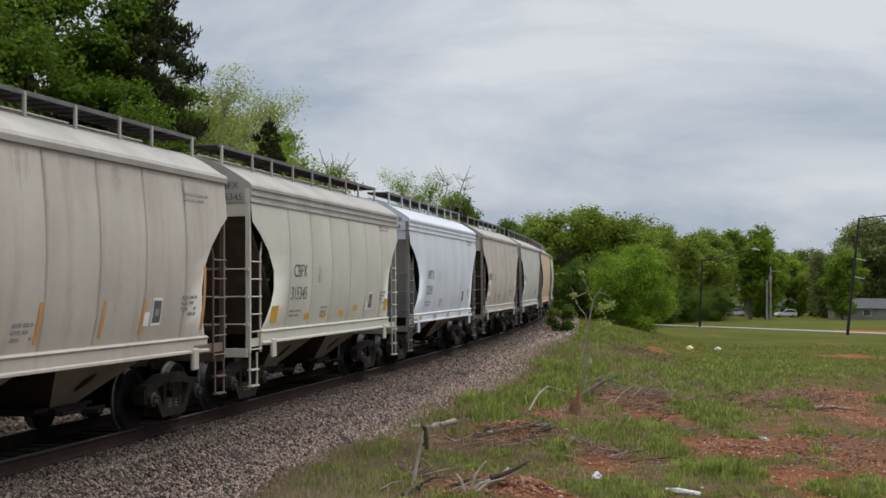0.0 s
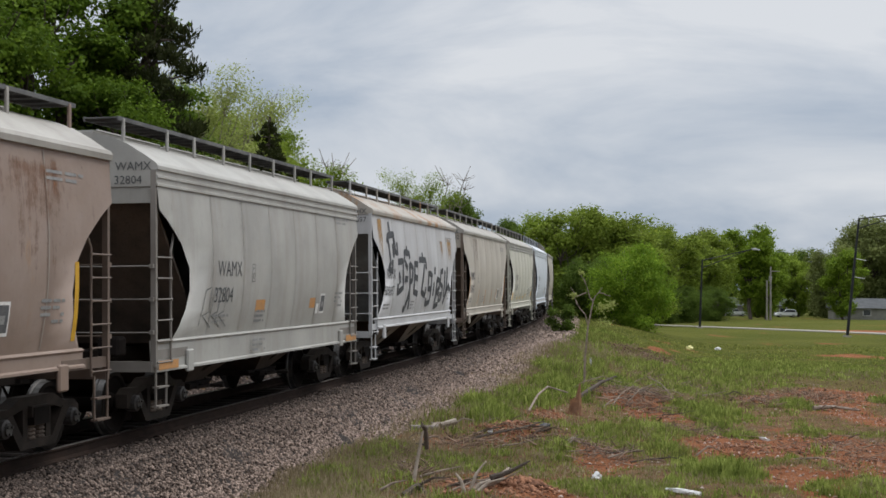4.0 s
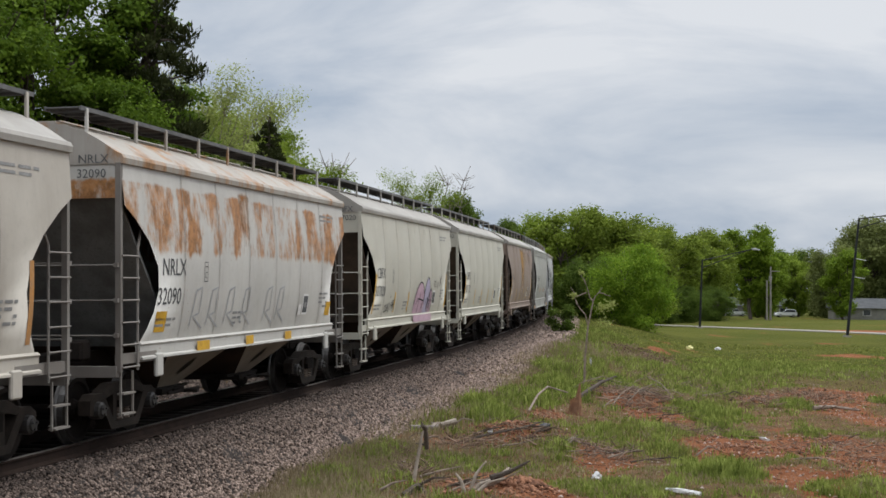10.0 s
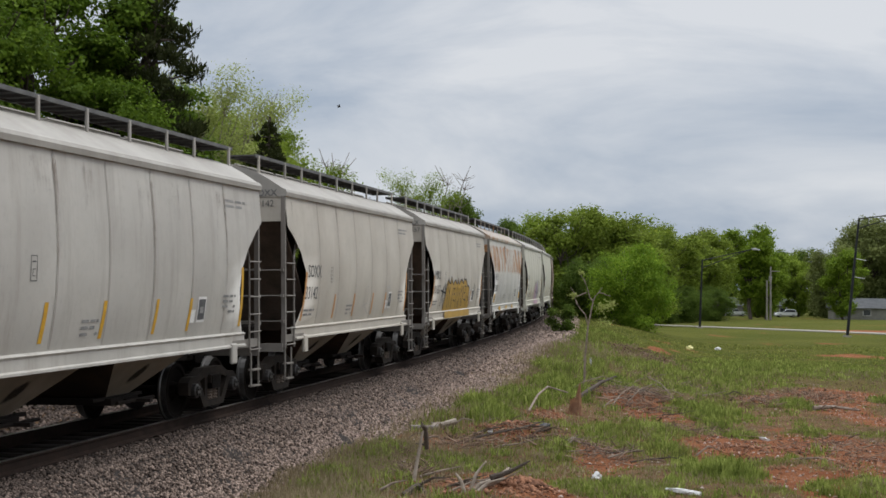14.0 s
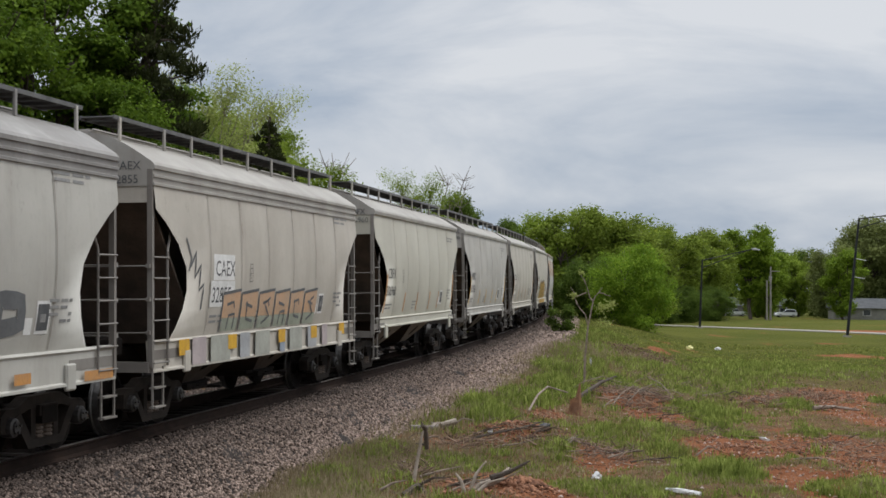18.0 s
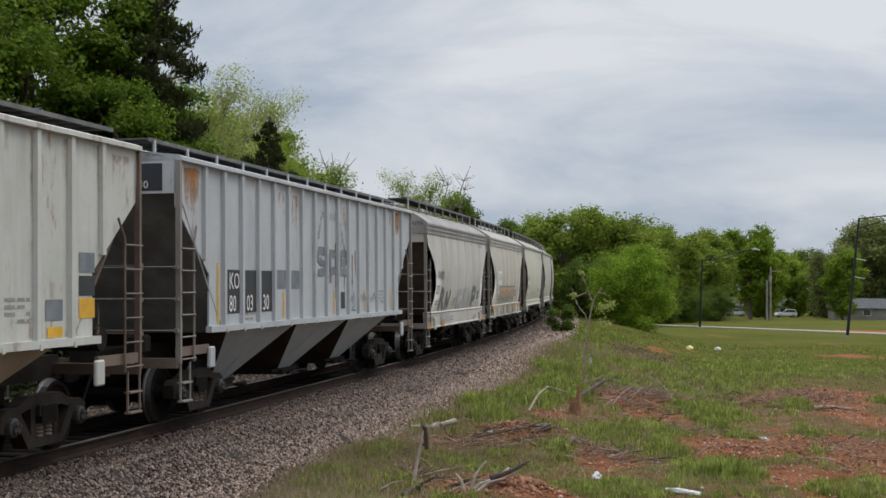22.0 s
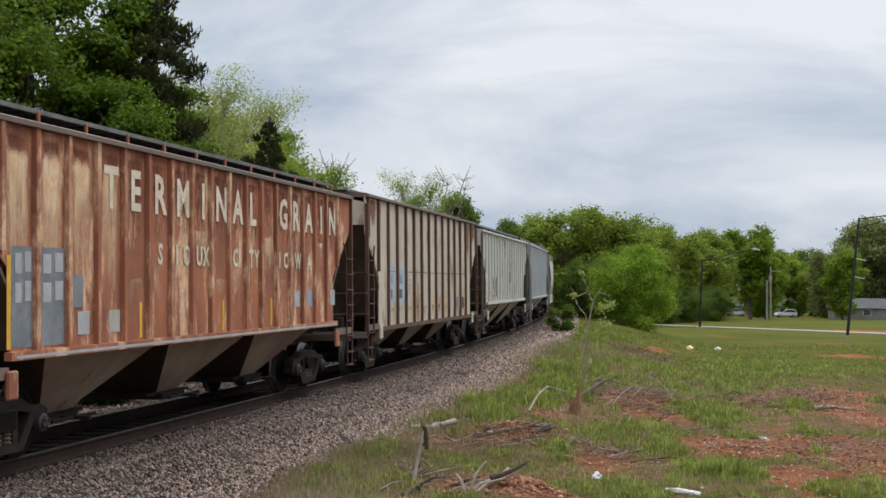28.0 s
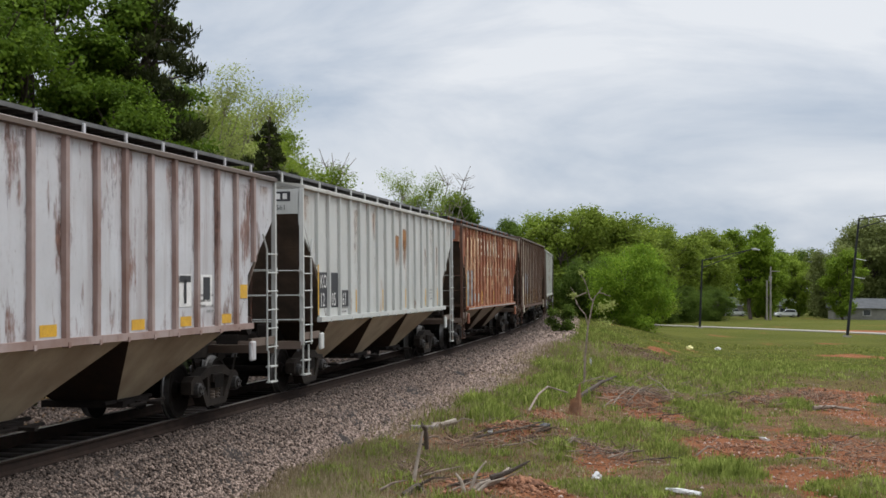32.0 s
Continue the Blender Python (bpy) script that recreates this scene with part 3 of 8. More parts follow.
def add_truck(car, x):
    bm_key = "bolster"

    def bolster():
        bm = bmesh.new()
        box(bm, -0.2, 0.2, -1.15, 1.15, 0.44, 0.66)
        box(bm, -0.3, 0.3, -0.35, 0.35, 0.6, 0.86)
        for s in (-1, 1):
            box(bm, -0.62 * s - 0.04, -0.62 * s + 0.04, -0.85, 0.85, 0.3, 0.42)
        return bm_mesh("truck_bolster", bm)
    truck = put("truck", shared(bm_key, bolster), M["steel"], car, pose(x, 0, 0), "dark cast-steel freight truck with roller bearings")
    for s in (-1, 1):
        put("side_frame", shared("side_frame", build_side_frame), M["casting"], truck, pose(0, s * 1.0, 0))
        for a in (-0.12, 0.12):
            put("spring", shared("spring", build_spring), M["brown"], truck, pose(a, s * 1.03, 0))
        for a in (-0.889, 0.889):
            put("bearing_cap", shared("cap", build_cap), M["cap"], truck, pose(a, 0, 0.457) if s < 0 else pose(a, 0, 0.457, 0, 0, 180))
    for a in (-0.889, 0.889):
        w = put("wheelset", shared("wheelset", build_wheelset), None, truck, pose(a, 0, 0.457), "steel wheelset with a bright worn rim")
        WHEELSETS.append((w, a, car))


def decal(car, name, pts, faces, x, z, material, kind, lift=0.006, label=""):
    """A flat outline laid onto the car's near side, following its curve."""
    verts = [(x + px, -(side_y(z + pz, kind) + lift), z + pz) for px, pz in pts]
    me = link_mesh(name, verts, faces, [material])
    return put(name, me, None, car, None, label)


def patch_on(car, name, x, z, w, h, material, kind, lift=0.006, label="", lean=0.0):
    n = max(2, int(h / 0.15) + 1)
    pts = [(dx + lean * k / (n - 1), h * k / (n - 1)) for k in range(n) for dx in (0, w)]
    return decal(car, name, pts, [(2 * k, 2 * k + 1, 2 * k + 3, 2 * k + 2) for k in range(n - 1)], x, z, material, kind, lift, label)


def letters_on(car, words, x, z, size, material, kind, squeeze=1.0, lift=0.007, label=""):
    pts, faces = TEXTS[words, size, squeeze]
    return decal(car, "lettering", pts, faces, x, z, material, kind, lift, label)


def letters_end(car, words, half, y, z, size, material):
    """Lettering on the rear end panel, read from behind the car."""
    pts, faces = TEXTS[words, size, 1.0]
    me = link_mesh("lettering", [(-half - 0.03, -py + y, z + pz) for py, pz in pts], [f for f in faces], [material])
    return put("lettering", me, None, car)


def stroke(pts, w):
    """A ribbon of the given width along a polyline in x and z, as outline points and faces."""
    out, faces = [], []
    for i, (x, z) in enumerate(pts):
        a, b = pts[max(0, i - 1)], pts[min(len(pts) - 1, i + 1)]
        dx, dz = b[0] - a[0], b[1] - a[1]
        n = math.hypot(dx, dz) or 1
        out += [(x - dz / n * w / 2, z + dx / n * w / 2), (x + dz / n * w / 2, z - dx / n * w / 2)]
        if i:
            faces.append((2 * i - 2, 2 * i - 1, 2 * i + 1, 2 * i))
    return out, faces


def fine(pts, step=0.12):
    """The same polyline with more points, so that it can follow the curved side."""
    out = []
    for (x0, z0), (x1, z1) in zip(pts, pts[1:]):
        n = max(1, int(math.hypot(x1 - x0, z1 - z0) / step))
        out += [(x0 + (x1 - x0) * k / n, z0 + (z1 - z0) * k / n) for k in range(n)]
    return out + [pts[-1]]


def strokes_on(car, name, lines, width, material, kind, x=0.0, z=0.0, sx=1.0, sz=1.0, lift=0.008, label=""):
    pts, faces = [], []
    for line in lines:
        p, f = stroke(fine([(a * sx, b * sz) for a, b in line]), width)
        faces += [tuple(i + len(pts) for i in q) for q in f]
        pts += p
    return decal(car, name, pts, faces, x, z, material, kind, lift, label)


def small_print(car, x, z, w, rows, material, kind):
    """Lines of print too small to read: plain bars."""
    pts, faces = [], []
    for r in range(rows):
        for k, (a, b) in enumerate(((0, 0.42), (0.5, 0.8), (0.86, 1.0))):
            if (r + k) % 4 == 3:
                continue
            q = len(pts)
            pts += [(a * w, -r * 0.085), (b * w, -r * 0.085), (b * w, -r * 0.085 + 0.04), (a * w, -r * 0.085 + 0.04)]
            faces.append((q, q + 1, q + 2, q + 3))
    return decal(car, "small_print", pts, faces, x, z, material, kind)


def ends_of(car, c, kind, coat, dim, ladder_mat):
    """What both ends carry: end panel, slope sheet, corner posts, ladders, handholds, steps, coupler, truck."""
    half, eave, floor = c["half"], c["eave"], c["floor"]
    yy = 1.5
    for k, flip in enumerate((Matrix.Identity(4), pose(0, 0, 0, 0, 0, 180))):
        panel_low = 3.38 if kind != "ribbed" else 3.58
        put("end_panel", shared(("panel", kind), lambda: build_end_panel(half, yy - 0.02, panel_low, eave, c["peak"])), coat, car, flip)
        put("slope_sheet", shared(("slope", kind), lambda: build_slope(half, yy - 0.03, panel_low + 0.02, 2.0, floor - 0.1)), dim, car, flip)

        def corner(s):
            def go():
                bm = bmesh.new()
                box(bm, -half - 0.035, -half + 0.035, s * yy - 0.05, s * yy + 0.03, 1.0, eave - 0.02)
                return bm_mesh("corner_post", bm)
            return go
        for s in (-1, 1):
            put("corner_post", shared(("corner", kind, s), corner(s)), ladder_mat, car, flip)
        lad_top = 2.95 if kind != "ribbed" else 3.1
        put("side_ladder", shared(("ladder", kind), lambda: build_ladder(-half, -half + 0.55, yy + 0.04, 1.0, lad_top, 6, 0.16)), ladder_mat, car, flip)

        def far_ladder():
            me = build_ladder(-half, -half + 0.55, yy + 0.04, 1.0, lad_top, 6, 0.16)
            for v in me.vertices:
                v.co.y = -v.co.y
            me.flip_normals()
            return me
        put("side_ladder", shared(("ladder2", kind), far_ladder), ladder_mat, car, flip)

        def holds(z):
            def go():
                bm = bmesh.new()
                rod(bm, (-half - 0.07, -yy, z), (-half - 0.07, yy, z), 0.013, 5)
                for y in (-yy, yy):
                    box(bm, -half - 0.09, -half - 0.03, y - 0.03, y + 0.03, z - 0.03, z + 0.03)
                return bm_mesh("handhold", bm)
            return go
        for z in (1.5, 1.98, 2.46):
            put("handhold", shared(("hold", kind, z), holds(z)), ladder_mat, car, flip)

        def beam():
            bm = bmesh.new()
            box(bm, -half - 0.08, -half + 0.04, -yy, yy, 0.93, 1.08)
            box(bm, -half, -half + 1.3, -yy - 0.01, -yy + 0.05, 1.1, 1.24)
            box(bm, -half, -half + 1.3, yy - 0.05, yy + 0.01, 1.1, 1.24)
            return bm_mesh("end_beam", bm)
        put("end_beam", shared(("beam", kind), beam), P["brownsteel"] if kind == "ribbed" else ladder_mat, car, flip)

        def step(s):
            def go():
                me = build_step(-half + 0.03, -half + 0.42, yy + 0.02, 0.4, 1.0)
                if s > 0:
                    for v in me.vertices:
                        v.co.y = -v.co.y
                    me.flip_normals()
                return me
            return go
        for s in (-1, 1):
            put("sill_step", shared(("step", kind, s), step(s)), ladder_mat, car, flip)

        def pads(s):
            def go():
                bm = bmesh.new()
                box(bm, -half + 1.2, -half + 1.45, min(s * yy, s * (yy + 0.06)), max(s * yy, s * (yy + 0.06)), 0.86, 1.2)
                bmesh.ops.bevel(bm, geom=bm.edges[:], offset=0.02, segments=1, affect="EDGES")
                return bm_mesh("jacking_pad", bm)
            return go
        for s in (-1, 1):
            put("jacking_pad", shared(("pad", kind, s), pads(s)), coat, car, flip)
        put("coupler", shared("coupler", build_coupler), M["steel"], car, flip @ pose(-half, 0, 0))

        def tank():
            bm = bmesh.new()
            rod(bm, (-half + 0.55, 0.5, 1.45), (-half + 0.55, 1.2, 1.45), 0.17, 12)
            return bm_mesh("air_reservoir", bm)

        def valve():
            bm = bmesh.new()
            box(bm, -half + 0.35, -half + 0.65, -0.8, -0.45, 1.12, 1.42)
            bmesh.ops.bevel(bm, geom=bm.edges[:], offset=0.04, segments=1, affect="EDGES")
            return bm_mesh("brake_valve", bm)
        put("air_reservoir", shared(("tank", kind), tank), M["dark"], car, flip)
        put("brake_valve", shared(("valve", kind), valve), M["dark"], car, flip)


def round_car(coat, roof_coat, dim=None, ladder=None, ribs=False, deep=False, label=""):
    kind = "round"
    c = dict(SIZES["deep" if deep else "round"])
    c["half"] = SIZES["round"]["half"]
    car = tagged(new("hopper_car"), label, "hopper car", "cars of the freight train")
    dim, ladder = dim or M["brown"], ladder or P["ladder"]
    half = c["half"]
    put("body", shared("round_body", lambda: build_round_body(False)), coat, car)
    put("roof", shared(("round_roof", ribs), lambda: build_round_roof(ribs)), roof_coat, car)
    z0 = 1.13 if not deep else 0.92
    put("side_sill", shared(("sill", deep), lambda: build_sill(half - (0.72 if not deep else 0.02), 1.47, z0, 1.38, deep)), coat, car)
    put("side_sill", MESHES["sill", deep], coat, car, pose(0, 0, 0, 0, 0, 180))
    for x in (-1.85, 1.85):
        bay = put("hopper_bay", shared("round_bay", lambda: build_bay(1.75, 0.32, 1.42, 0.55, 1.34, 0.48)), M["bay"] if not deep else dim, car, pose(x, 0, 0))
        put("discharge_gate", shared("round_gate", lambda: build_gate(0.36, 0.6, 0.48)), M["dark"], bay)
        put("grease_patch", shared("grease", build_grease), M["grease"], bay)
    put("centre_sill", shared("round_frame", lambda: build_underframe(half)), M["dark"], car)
    put("roof_hatch", shared("round_hatch", lambda: build_hatch(half, 4.43)), roof_coat, car)
    for s in (-1, 1):
        flip = Matrix.Identity(4) if s < 0 else pose(0, 0, 0, 0, 0, 180)
        put("roof_walkway", shared("round_walk", lambda: build_walk(half + 0.1, 4.62, -0.98, -0.48)), M["grating"], car, flip)
        for k in range(9):
            x = -half + 0.08 + k * (2 * half - 0.16) / 8 + (0.25 if k == 1 else -0.25 if k == 7 else 0)
            put("walkway_post", shared("round_post", lambda: build_post(0.032, 0.34)), coat if k in (0, 8) else roof_coat, car, flip @ pose(x, -1.0, 4.29))
    ends_of(car, c, kind, coat, dim, ladder)
    for x in (-c["tc"], c["tc"]):
        add_truck(car, x)
    return car


def build_ribbed_body(z0, z1):
    """Flat side sheets; the lower corners are cut away along a slant."""
    half = SIZES["ribbed"]["half"]
    bm = bmesh.new()
    for s in (-1, 1):
        out = [(-half + 1.4, z0), (half - 1.4, z0), (half - 1.4, 2.35), (half, 3.38), (half, z1), (-half, z1), (-half, 3.38), (-half + 1.4, 2.35)]
        y = s * (FLAT_Y - 0.06)
        prism(bm, out, min(y, y - s * 0.03), max(y, y - s * 0.03))
    return bm_mesh("body", bm)


def build_rib(z0, z1, foot=True):
    bm = bmesh.new()
    out = [(-0.07, 0.0), (-0.05, -0.07), (0.05, -0.07), (0.07, 0.0)]
    a = [bm.verts.new((x, y, z0)) for x, y in out]
    b = [bm.verts.new((x, y, z1)) for x, y in out]
    for i in range(4):
        bm.faces.new((a[i], a[(i + 1) % 4], b[(i + 1) % 4], b[i]))
    bm.faces.new(a[::-1])
    bm.faces.new(b)
    if foot and z0 < 1.6:
        box(bm, -0.035, 0.035, -0.1, 0.0, z0 - 0.1, z0 - 0.03)
    return bm_mesh("side_rib", bm)


def build_ribbed_roof():
    half = SIZES["ribbed"]["half"]
    prof = [(1.47, 4.07), (1.56, 4.08), (1.56, 4.14), (1.48, 4.17), (0.7, 4.25), (0.5, 4.28)]
    full = [(-y, z) for y, z in prof] + [(y, z) for y, z in prof[::-1]]
    xs = [-half, half]
    verts = [(x, y, z) for x in xs for y, z in full]
    n = len(full)
    faces = [(i * n + j + n, i * n + j + n + 1, i * n + j + 1, i * n + j) for i in range(1) for j in range(n - 1)]
    faces += [tuple(range(n)), tuple(n + i for i in range(n))[::-1]]
    return link_mesh("roof", verts, faces)


def ribbed_car(coat, rib_coat, roof_coat, bays, dim=None, ladder=None, ribs=17, label="", rail_posts=True, low=1.5, top=4.10, margin=1.15, foot=True):
    kind = "ribbed"
    c = SIZES[kind]
    car = tagged(new("hopper_car"), label, "hopper car", "cars of the freight train")
    half = c["half"]
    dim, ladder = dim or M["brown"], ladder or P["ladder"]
    rise = top - 4.10
    put("body", shared(("ribbed_body", low, top), lambda: build_ribbed_body(low, top)), coat, car)
    put("roof", shared("ribbed_roof", build_ribbed_roof), roof_coat, car, pose(0, 0, rise))
    span = half - margin
    for k in range(ribs):
        x = -span + 2 * span * k / (ribs - 1)
        base = low if abs(x) < half - 1.35 else 2.35 + 1.03 * (abs(x) - (half - 1.4)) / 1.4 + 0.06
        for s in (-1, 1):
            key = round(base, 2)
            put("side_rib", shared(("rib", key, top, foot), lambda: build_rib(key, top - 0.02, foot)), rib_coat, car, pose(x, -FLAT_Y + 0.07, 0) if s < 0 else pose(x, FLAT_Y - 0.07, 0, 0, 0, 180))

    def sill():
        reach = half - 1.3
        bm = bmesh.new()
        box(bm, -reach, reach, -FLAT_Y - 0.02, -FLAT_Y + 0.08, low - 0.08, low + 0.02)
        return bm_mesh("side_sill", bm)
    for s in (-1, 1):
        put("side_sill", shared(("ribbed_sill", low), sill), rib_coat, car, None if s < 0 else pose(0, 0, 0, 0, 0, 180))
    for x in (-4.0, 0.0, 4.0):
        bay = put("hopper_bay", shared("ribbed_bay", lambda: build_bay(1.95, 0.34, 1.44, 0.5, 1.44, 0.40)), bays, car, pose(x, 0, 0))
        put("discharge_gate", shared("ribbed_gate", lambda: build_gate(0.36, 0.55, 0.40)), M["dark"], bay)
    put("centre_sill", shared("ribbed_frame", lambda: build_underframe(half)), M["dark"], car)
    put("roof_hatch", shared("ribbed_hatch", lambda: build_hatch(half, 4.27)), roof_coat, car)
    for s in (-1, 1):
        flip = Matrix.Identity(4) if s < 0 else pose(0, 0, 0, 0, 0, 180)
        put("roof_walkway", shared("ribbed_walk", lambda: build_walk(half + 0.1, 4.40, -1.05, -0.5)), M["grating"], car, flip)
        if rail_posts:
            for k in range(13):
                put("walkway_post", shared("ribbed_post", lambda: build_post(0.03, 0.2)), coat, car, flip @ pose(-half + 0.1 + k * (2 * half - 0.2) / 12, -1.08, 4.20))
    ends_of(car, c, kind, coat, dim, ladder)
    for x in (-c["tc"], c["tc"]):
        add_truck(car, x)
    return car


# ---------------------------------------------------------------- the freight train
def coat(name, base, second, **k):
    return car_paint(name, base, second, **k)


P = {"beige": coat("beige_grey_paint", (0.46, 0.43, 0.375), (0.39, 0.36, 0.31), streaks=0.22),
     "stained": coat("stained_beige_paint", (0.43, 0.395, 0.34), (0.36, 0.325, 0.28), streaks=0.5, streak=(0.2, 0.16, 0.13)),
     "grey": coat("pale_grey_paint", (0.44, 0.425, 0.385), (0.37, 0.355, 0.325), streaks=0.3),
     "ash": coat("ash_grey_paint", (0.36, 0.355, 0.33), (0.29, 0.285, 0.265), streaks=0.35),
     "streaked": coat("streaked_grey_paint", (0.44, 0.425, 0.39), (0.37, 0.355, 0.325), streaks=0.6, streak=(0.2, 0.17, 0.14)),
     "white": coat("clean_white_paint", (0.52, 0.55, 0.60), (0.48, 0.51, 0.55), streaks=0.1),
     "chalk": coat("chalky_white_paint", (0.47, 0.475, 0.48), (0.41, 0.41, 0.415), streaks=0.3, rust=0.12, rust_col=(0.5, 0.27, 0.06), spread=0.8),
     "dusty": coat("dusty_grey_paint", (0.44, 0.43, 0.39), (0.37, 0.36, 0.325), streaks=0.35),
     "taupe": coat("taupe_brown_dusty_paint", (0.265, 0.205, 0.172), (0.215, 0.155, 0.12), streaks=0.35, rust=0.2, rust_col=(0.33, 0.17, 0.05), spread=0.55),
     "tan": coat("faded_orange_tan_paint", (0.50, 0.36, 0.21), (0.44, 0.33, 0.21), streaks=0.3),
     "cream": coat("cream_paint", (0.48, 0.465, 0.395), (0.43, 0.415, 0.35), streaks=0.14),
     "rusted": coat("white_paint_with_rust_blotches", (0.50, 0.49, 0.455), (0.43, 0.42, 0.39), streaks=0.25, rust=0.72, rust_col=(0.40, 0.19, 0.07), spread=2.0, tall_rust=0.4, band=(2.2, 3.86)),
     "steel_blue": coat("weathered_blue_grey_paint", (0.40, 0.425, 0.44), (0.34, 0.365, 0.38), streaks=0.3, rust=0.16, rust_col=(0.3, 0.16, 0.07)),
     "oyster": coat("weathered_oyster_paint", (0.46, 0.47, 0.44), (0.40, 0.41, 0.37), streaks=0.4, rust=0.28, rust_col=(0.26, 0.13, 0.06)),
     "bone": coat("rust_streaked_bone_paint", (0.46, 0.42, 0.34), (0.40, 0.36, 0.28), streaks=0.5, rust=0.36, streak=(0.16, 0.09, 0.05)),
     "rust": coat("heavily_rusted_red_paint", (0.33, 0.118, 0.058), (0.19, 0.068, 0.038), streaks=0.6, rust=0.5, rust_col=(0.64, 0.41, 0.25), streak=(0.10, 0.04, 0.022), spread=2.8, rough=0.8),
     "rustrib": coat("rusted_rib_paint", (0.095, 0.047, 0.031), (0.065, 0.035, 0.025), streaks=0.4, rough=0.85),
     "brightgrey": coat("pale_grey_rib_paint", (0.50, 0.51, 0.49), (0.44, 0.455, 0.435), streaks=0.28, rust=0.2, rust_col=(0.34, 0.17, 0.07)),
     "silver": coat("silvery_white_rust_streaked_paint", (0.50, 0.51, 0.53), (0.43, 0.43, 0.44), streaks=0.65, rust=0.4, rust_col=(0.2, 0.11, 0.085), streak=(0.2, 0.13, 0.11), spread=3.0),
     "bay": coat("dusty_tan_hopper_paint", (0.27, 0.228, 0.18), (0.17, 0.14, 0.108), streaks=0.5, streak=(0.1, 0.075, 0.055)),
     "ribstain": coat("stained_rib_paint", (0.44, 0.445, 0.415), (0.36, 0.35, 0.31), streaks=0.6, streak=(0.2, 0.13, 0.09), rust=0.22),
     "ribrust": coat("rust_brown_rib_paint", (0.34, 0.27, 0.25), (0.20, 0.12, 0.095), streaks=0.7, streak=(0.15, 0.08, 0.06), rust=0.3, rust_col=(0.17, 0.09, 0.07)),
     "ladder": coat("grimy_grey_ladder_paint", (0.22, 0.205, 0.185), (0.15, 0.135, 0.12), streaks=0.3),
     "brownsteel": coat("rusty_brown_ladder_paint", (0.16, 0.12, 0.095), (0.10, 0.07, 0.055), streaks=0.3),
     "slope": coat("dirty_cream_hopper_paint", (0.43, 0.35, 0.245), (0.28, 0.21, 0.14), streaks=0.5, streak=(0.1, 0.07, 0.05)),
     "brownbay": coat("rusty_brown_hopper_paint", (0.30, 0.235, 0.18), (0.20, 0.135, 0.10), streaks=0.5, streak=(0.08, 0.05, 0.035), rust=0.3),
     "roof": coat("dusty_roof_paint", (0.35, 0.335, 0.305), (0.27, 0.255, 0.23), streaks=0.45, streak=(0.17, 0.14, 0.12)),
     "rustroof": coat("rust_edged_roof_paint", (0.37, 0.35, 0.315), (0.31, 0.28, 0.24), streaks=0.4, rust=0.5, rust_col=(0.36, 0.19, 0.08), spread=1.6),
     "greyroof": coat("dirty_grey_roof_paint", (0.24, 0.232, 0.22), (0.17, 0.16, 0.15), streaks=0.6, streak=(0.36, 0.35, 0.33)),
     "darkroof": coat("rusty_dark_roof_paint", (0.12, 0.085, 0.065), (0.09, 0.07, 0.055), streaks=0.3)}

M["bay"] = P["bay"]

# words on the cars: reporting marks on the sides and the rear ends
MARKS = {4: ("HRTX", "32254"), 5: ("CBFX", "315345"), 6: ("MBKX", "100842"), 7: ("NAHX", "500697"), 8: ("WAMX", "32804"), 9: ("ASGX", "94"), 10: ("CBFX", "307132"), 11: ("CBFX", "307020"),
         12: ("NRLX", "32090"), 13: ("MBKX", "101557"), 14: ("SOXX", "33142"), 15: ("MBKX", "100786"), 16: ("CBFX", "306960"), 17: ("CAEX", "32855"), 18: ("WAMX", "327"), 3: ("MBKX", "101"), 2: ("CBFX", "307")}
TEXTS = {}
for _k, _w in MARKS.items():
    for _t in _w:
        for _size in (0.36, 0.175):
            TEXTS[_t, _size, 1.0] = text_mesh(_t, _size)
for _t, _size, _q in (("KO", 0.4, 0.9), ("12", 0.4, 0.9), ("05", 0.4, 0.9), ("61", 0.4, 0.9), ("206", 0.4, 0.9), ("07", 0.4, 0.9), ("80", 0.4, 0.9), ("03", 0.4, 0.9), ("30", 0.4, 0.9), ("120561", 0.14, 1.0), ("607", 0.17, 1.0), ("330", 0.17, 1.0), ("K", 0.3, 1.0), ("OL", 0.3, 1.0)):
    TEXTS[_t, _size, _q] = text_mesh(_t, _size, _q)
for _t in set("TERMINALGRAINSIOUXCITYIOWAPOINTETHANOLH"):
    for _size, _q in ((0.78, 0.92), (0.42, 0.9), (0.22, 1.0)):
        TEXTS[_t, _size, _q] = text_mesh(_t, _size, _q, 0.024 if _size > 0.5 else 0.014 if _size > 0.3 else 0.0)

CENTRES = {-1: 88.0, 0: 75.0, 1: 62.0, 2: 48.95, 3: 35.85, 4: 22.55, 5: 9.60, 6: -3.07, 7: -16.03, 8: -28.92, 9: -41.91, 10: -54.95, 11: -67.94, 12: -81.05, 13: -94.01, 14: -107.10, 15: -120.02, 16: -132.97,
           17: -146.18, 18: -158.84, 19: -174.86, 20: -192.89, 21: -210.75, 22: -228.75, 23: -247.14, 24: -265.40}


def gone(t):
    """How far the train has run at t seconds: it slows a little."""
    return 8.63798 * t - 0.0070540 * t * t - 0.00038158 * t ** 3 + 5.5195e-6 * t ** 4


CARS = {}


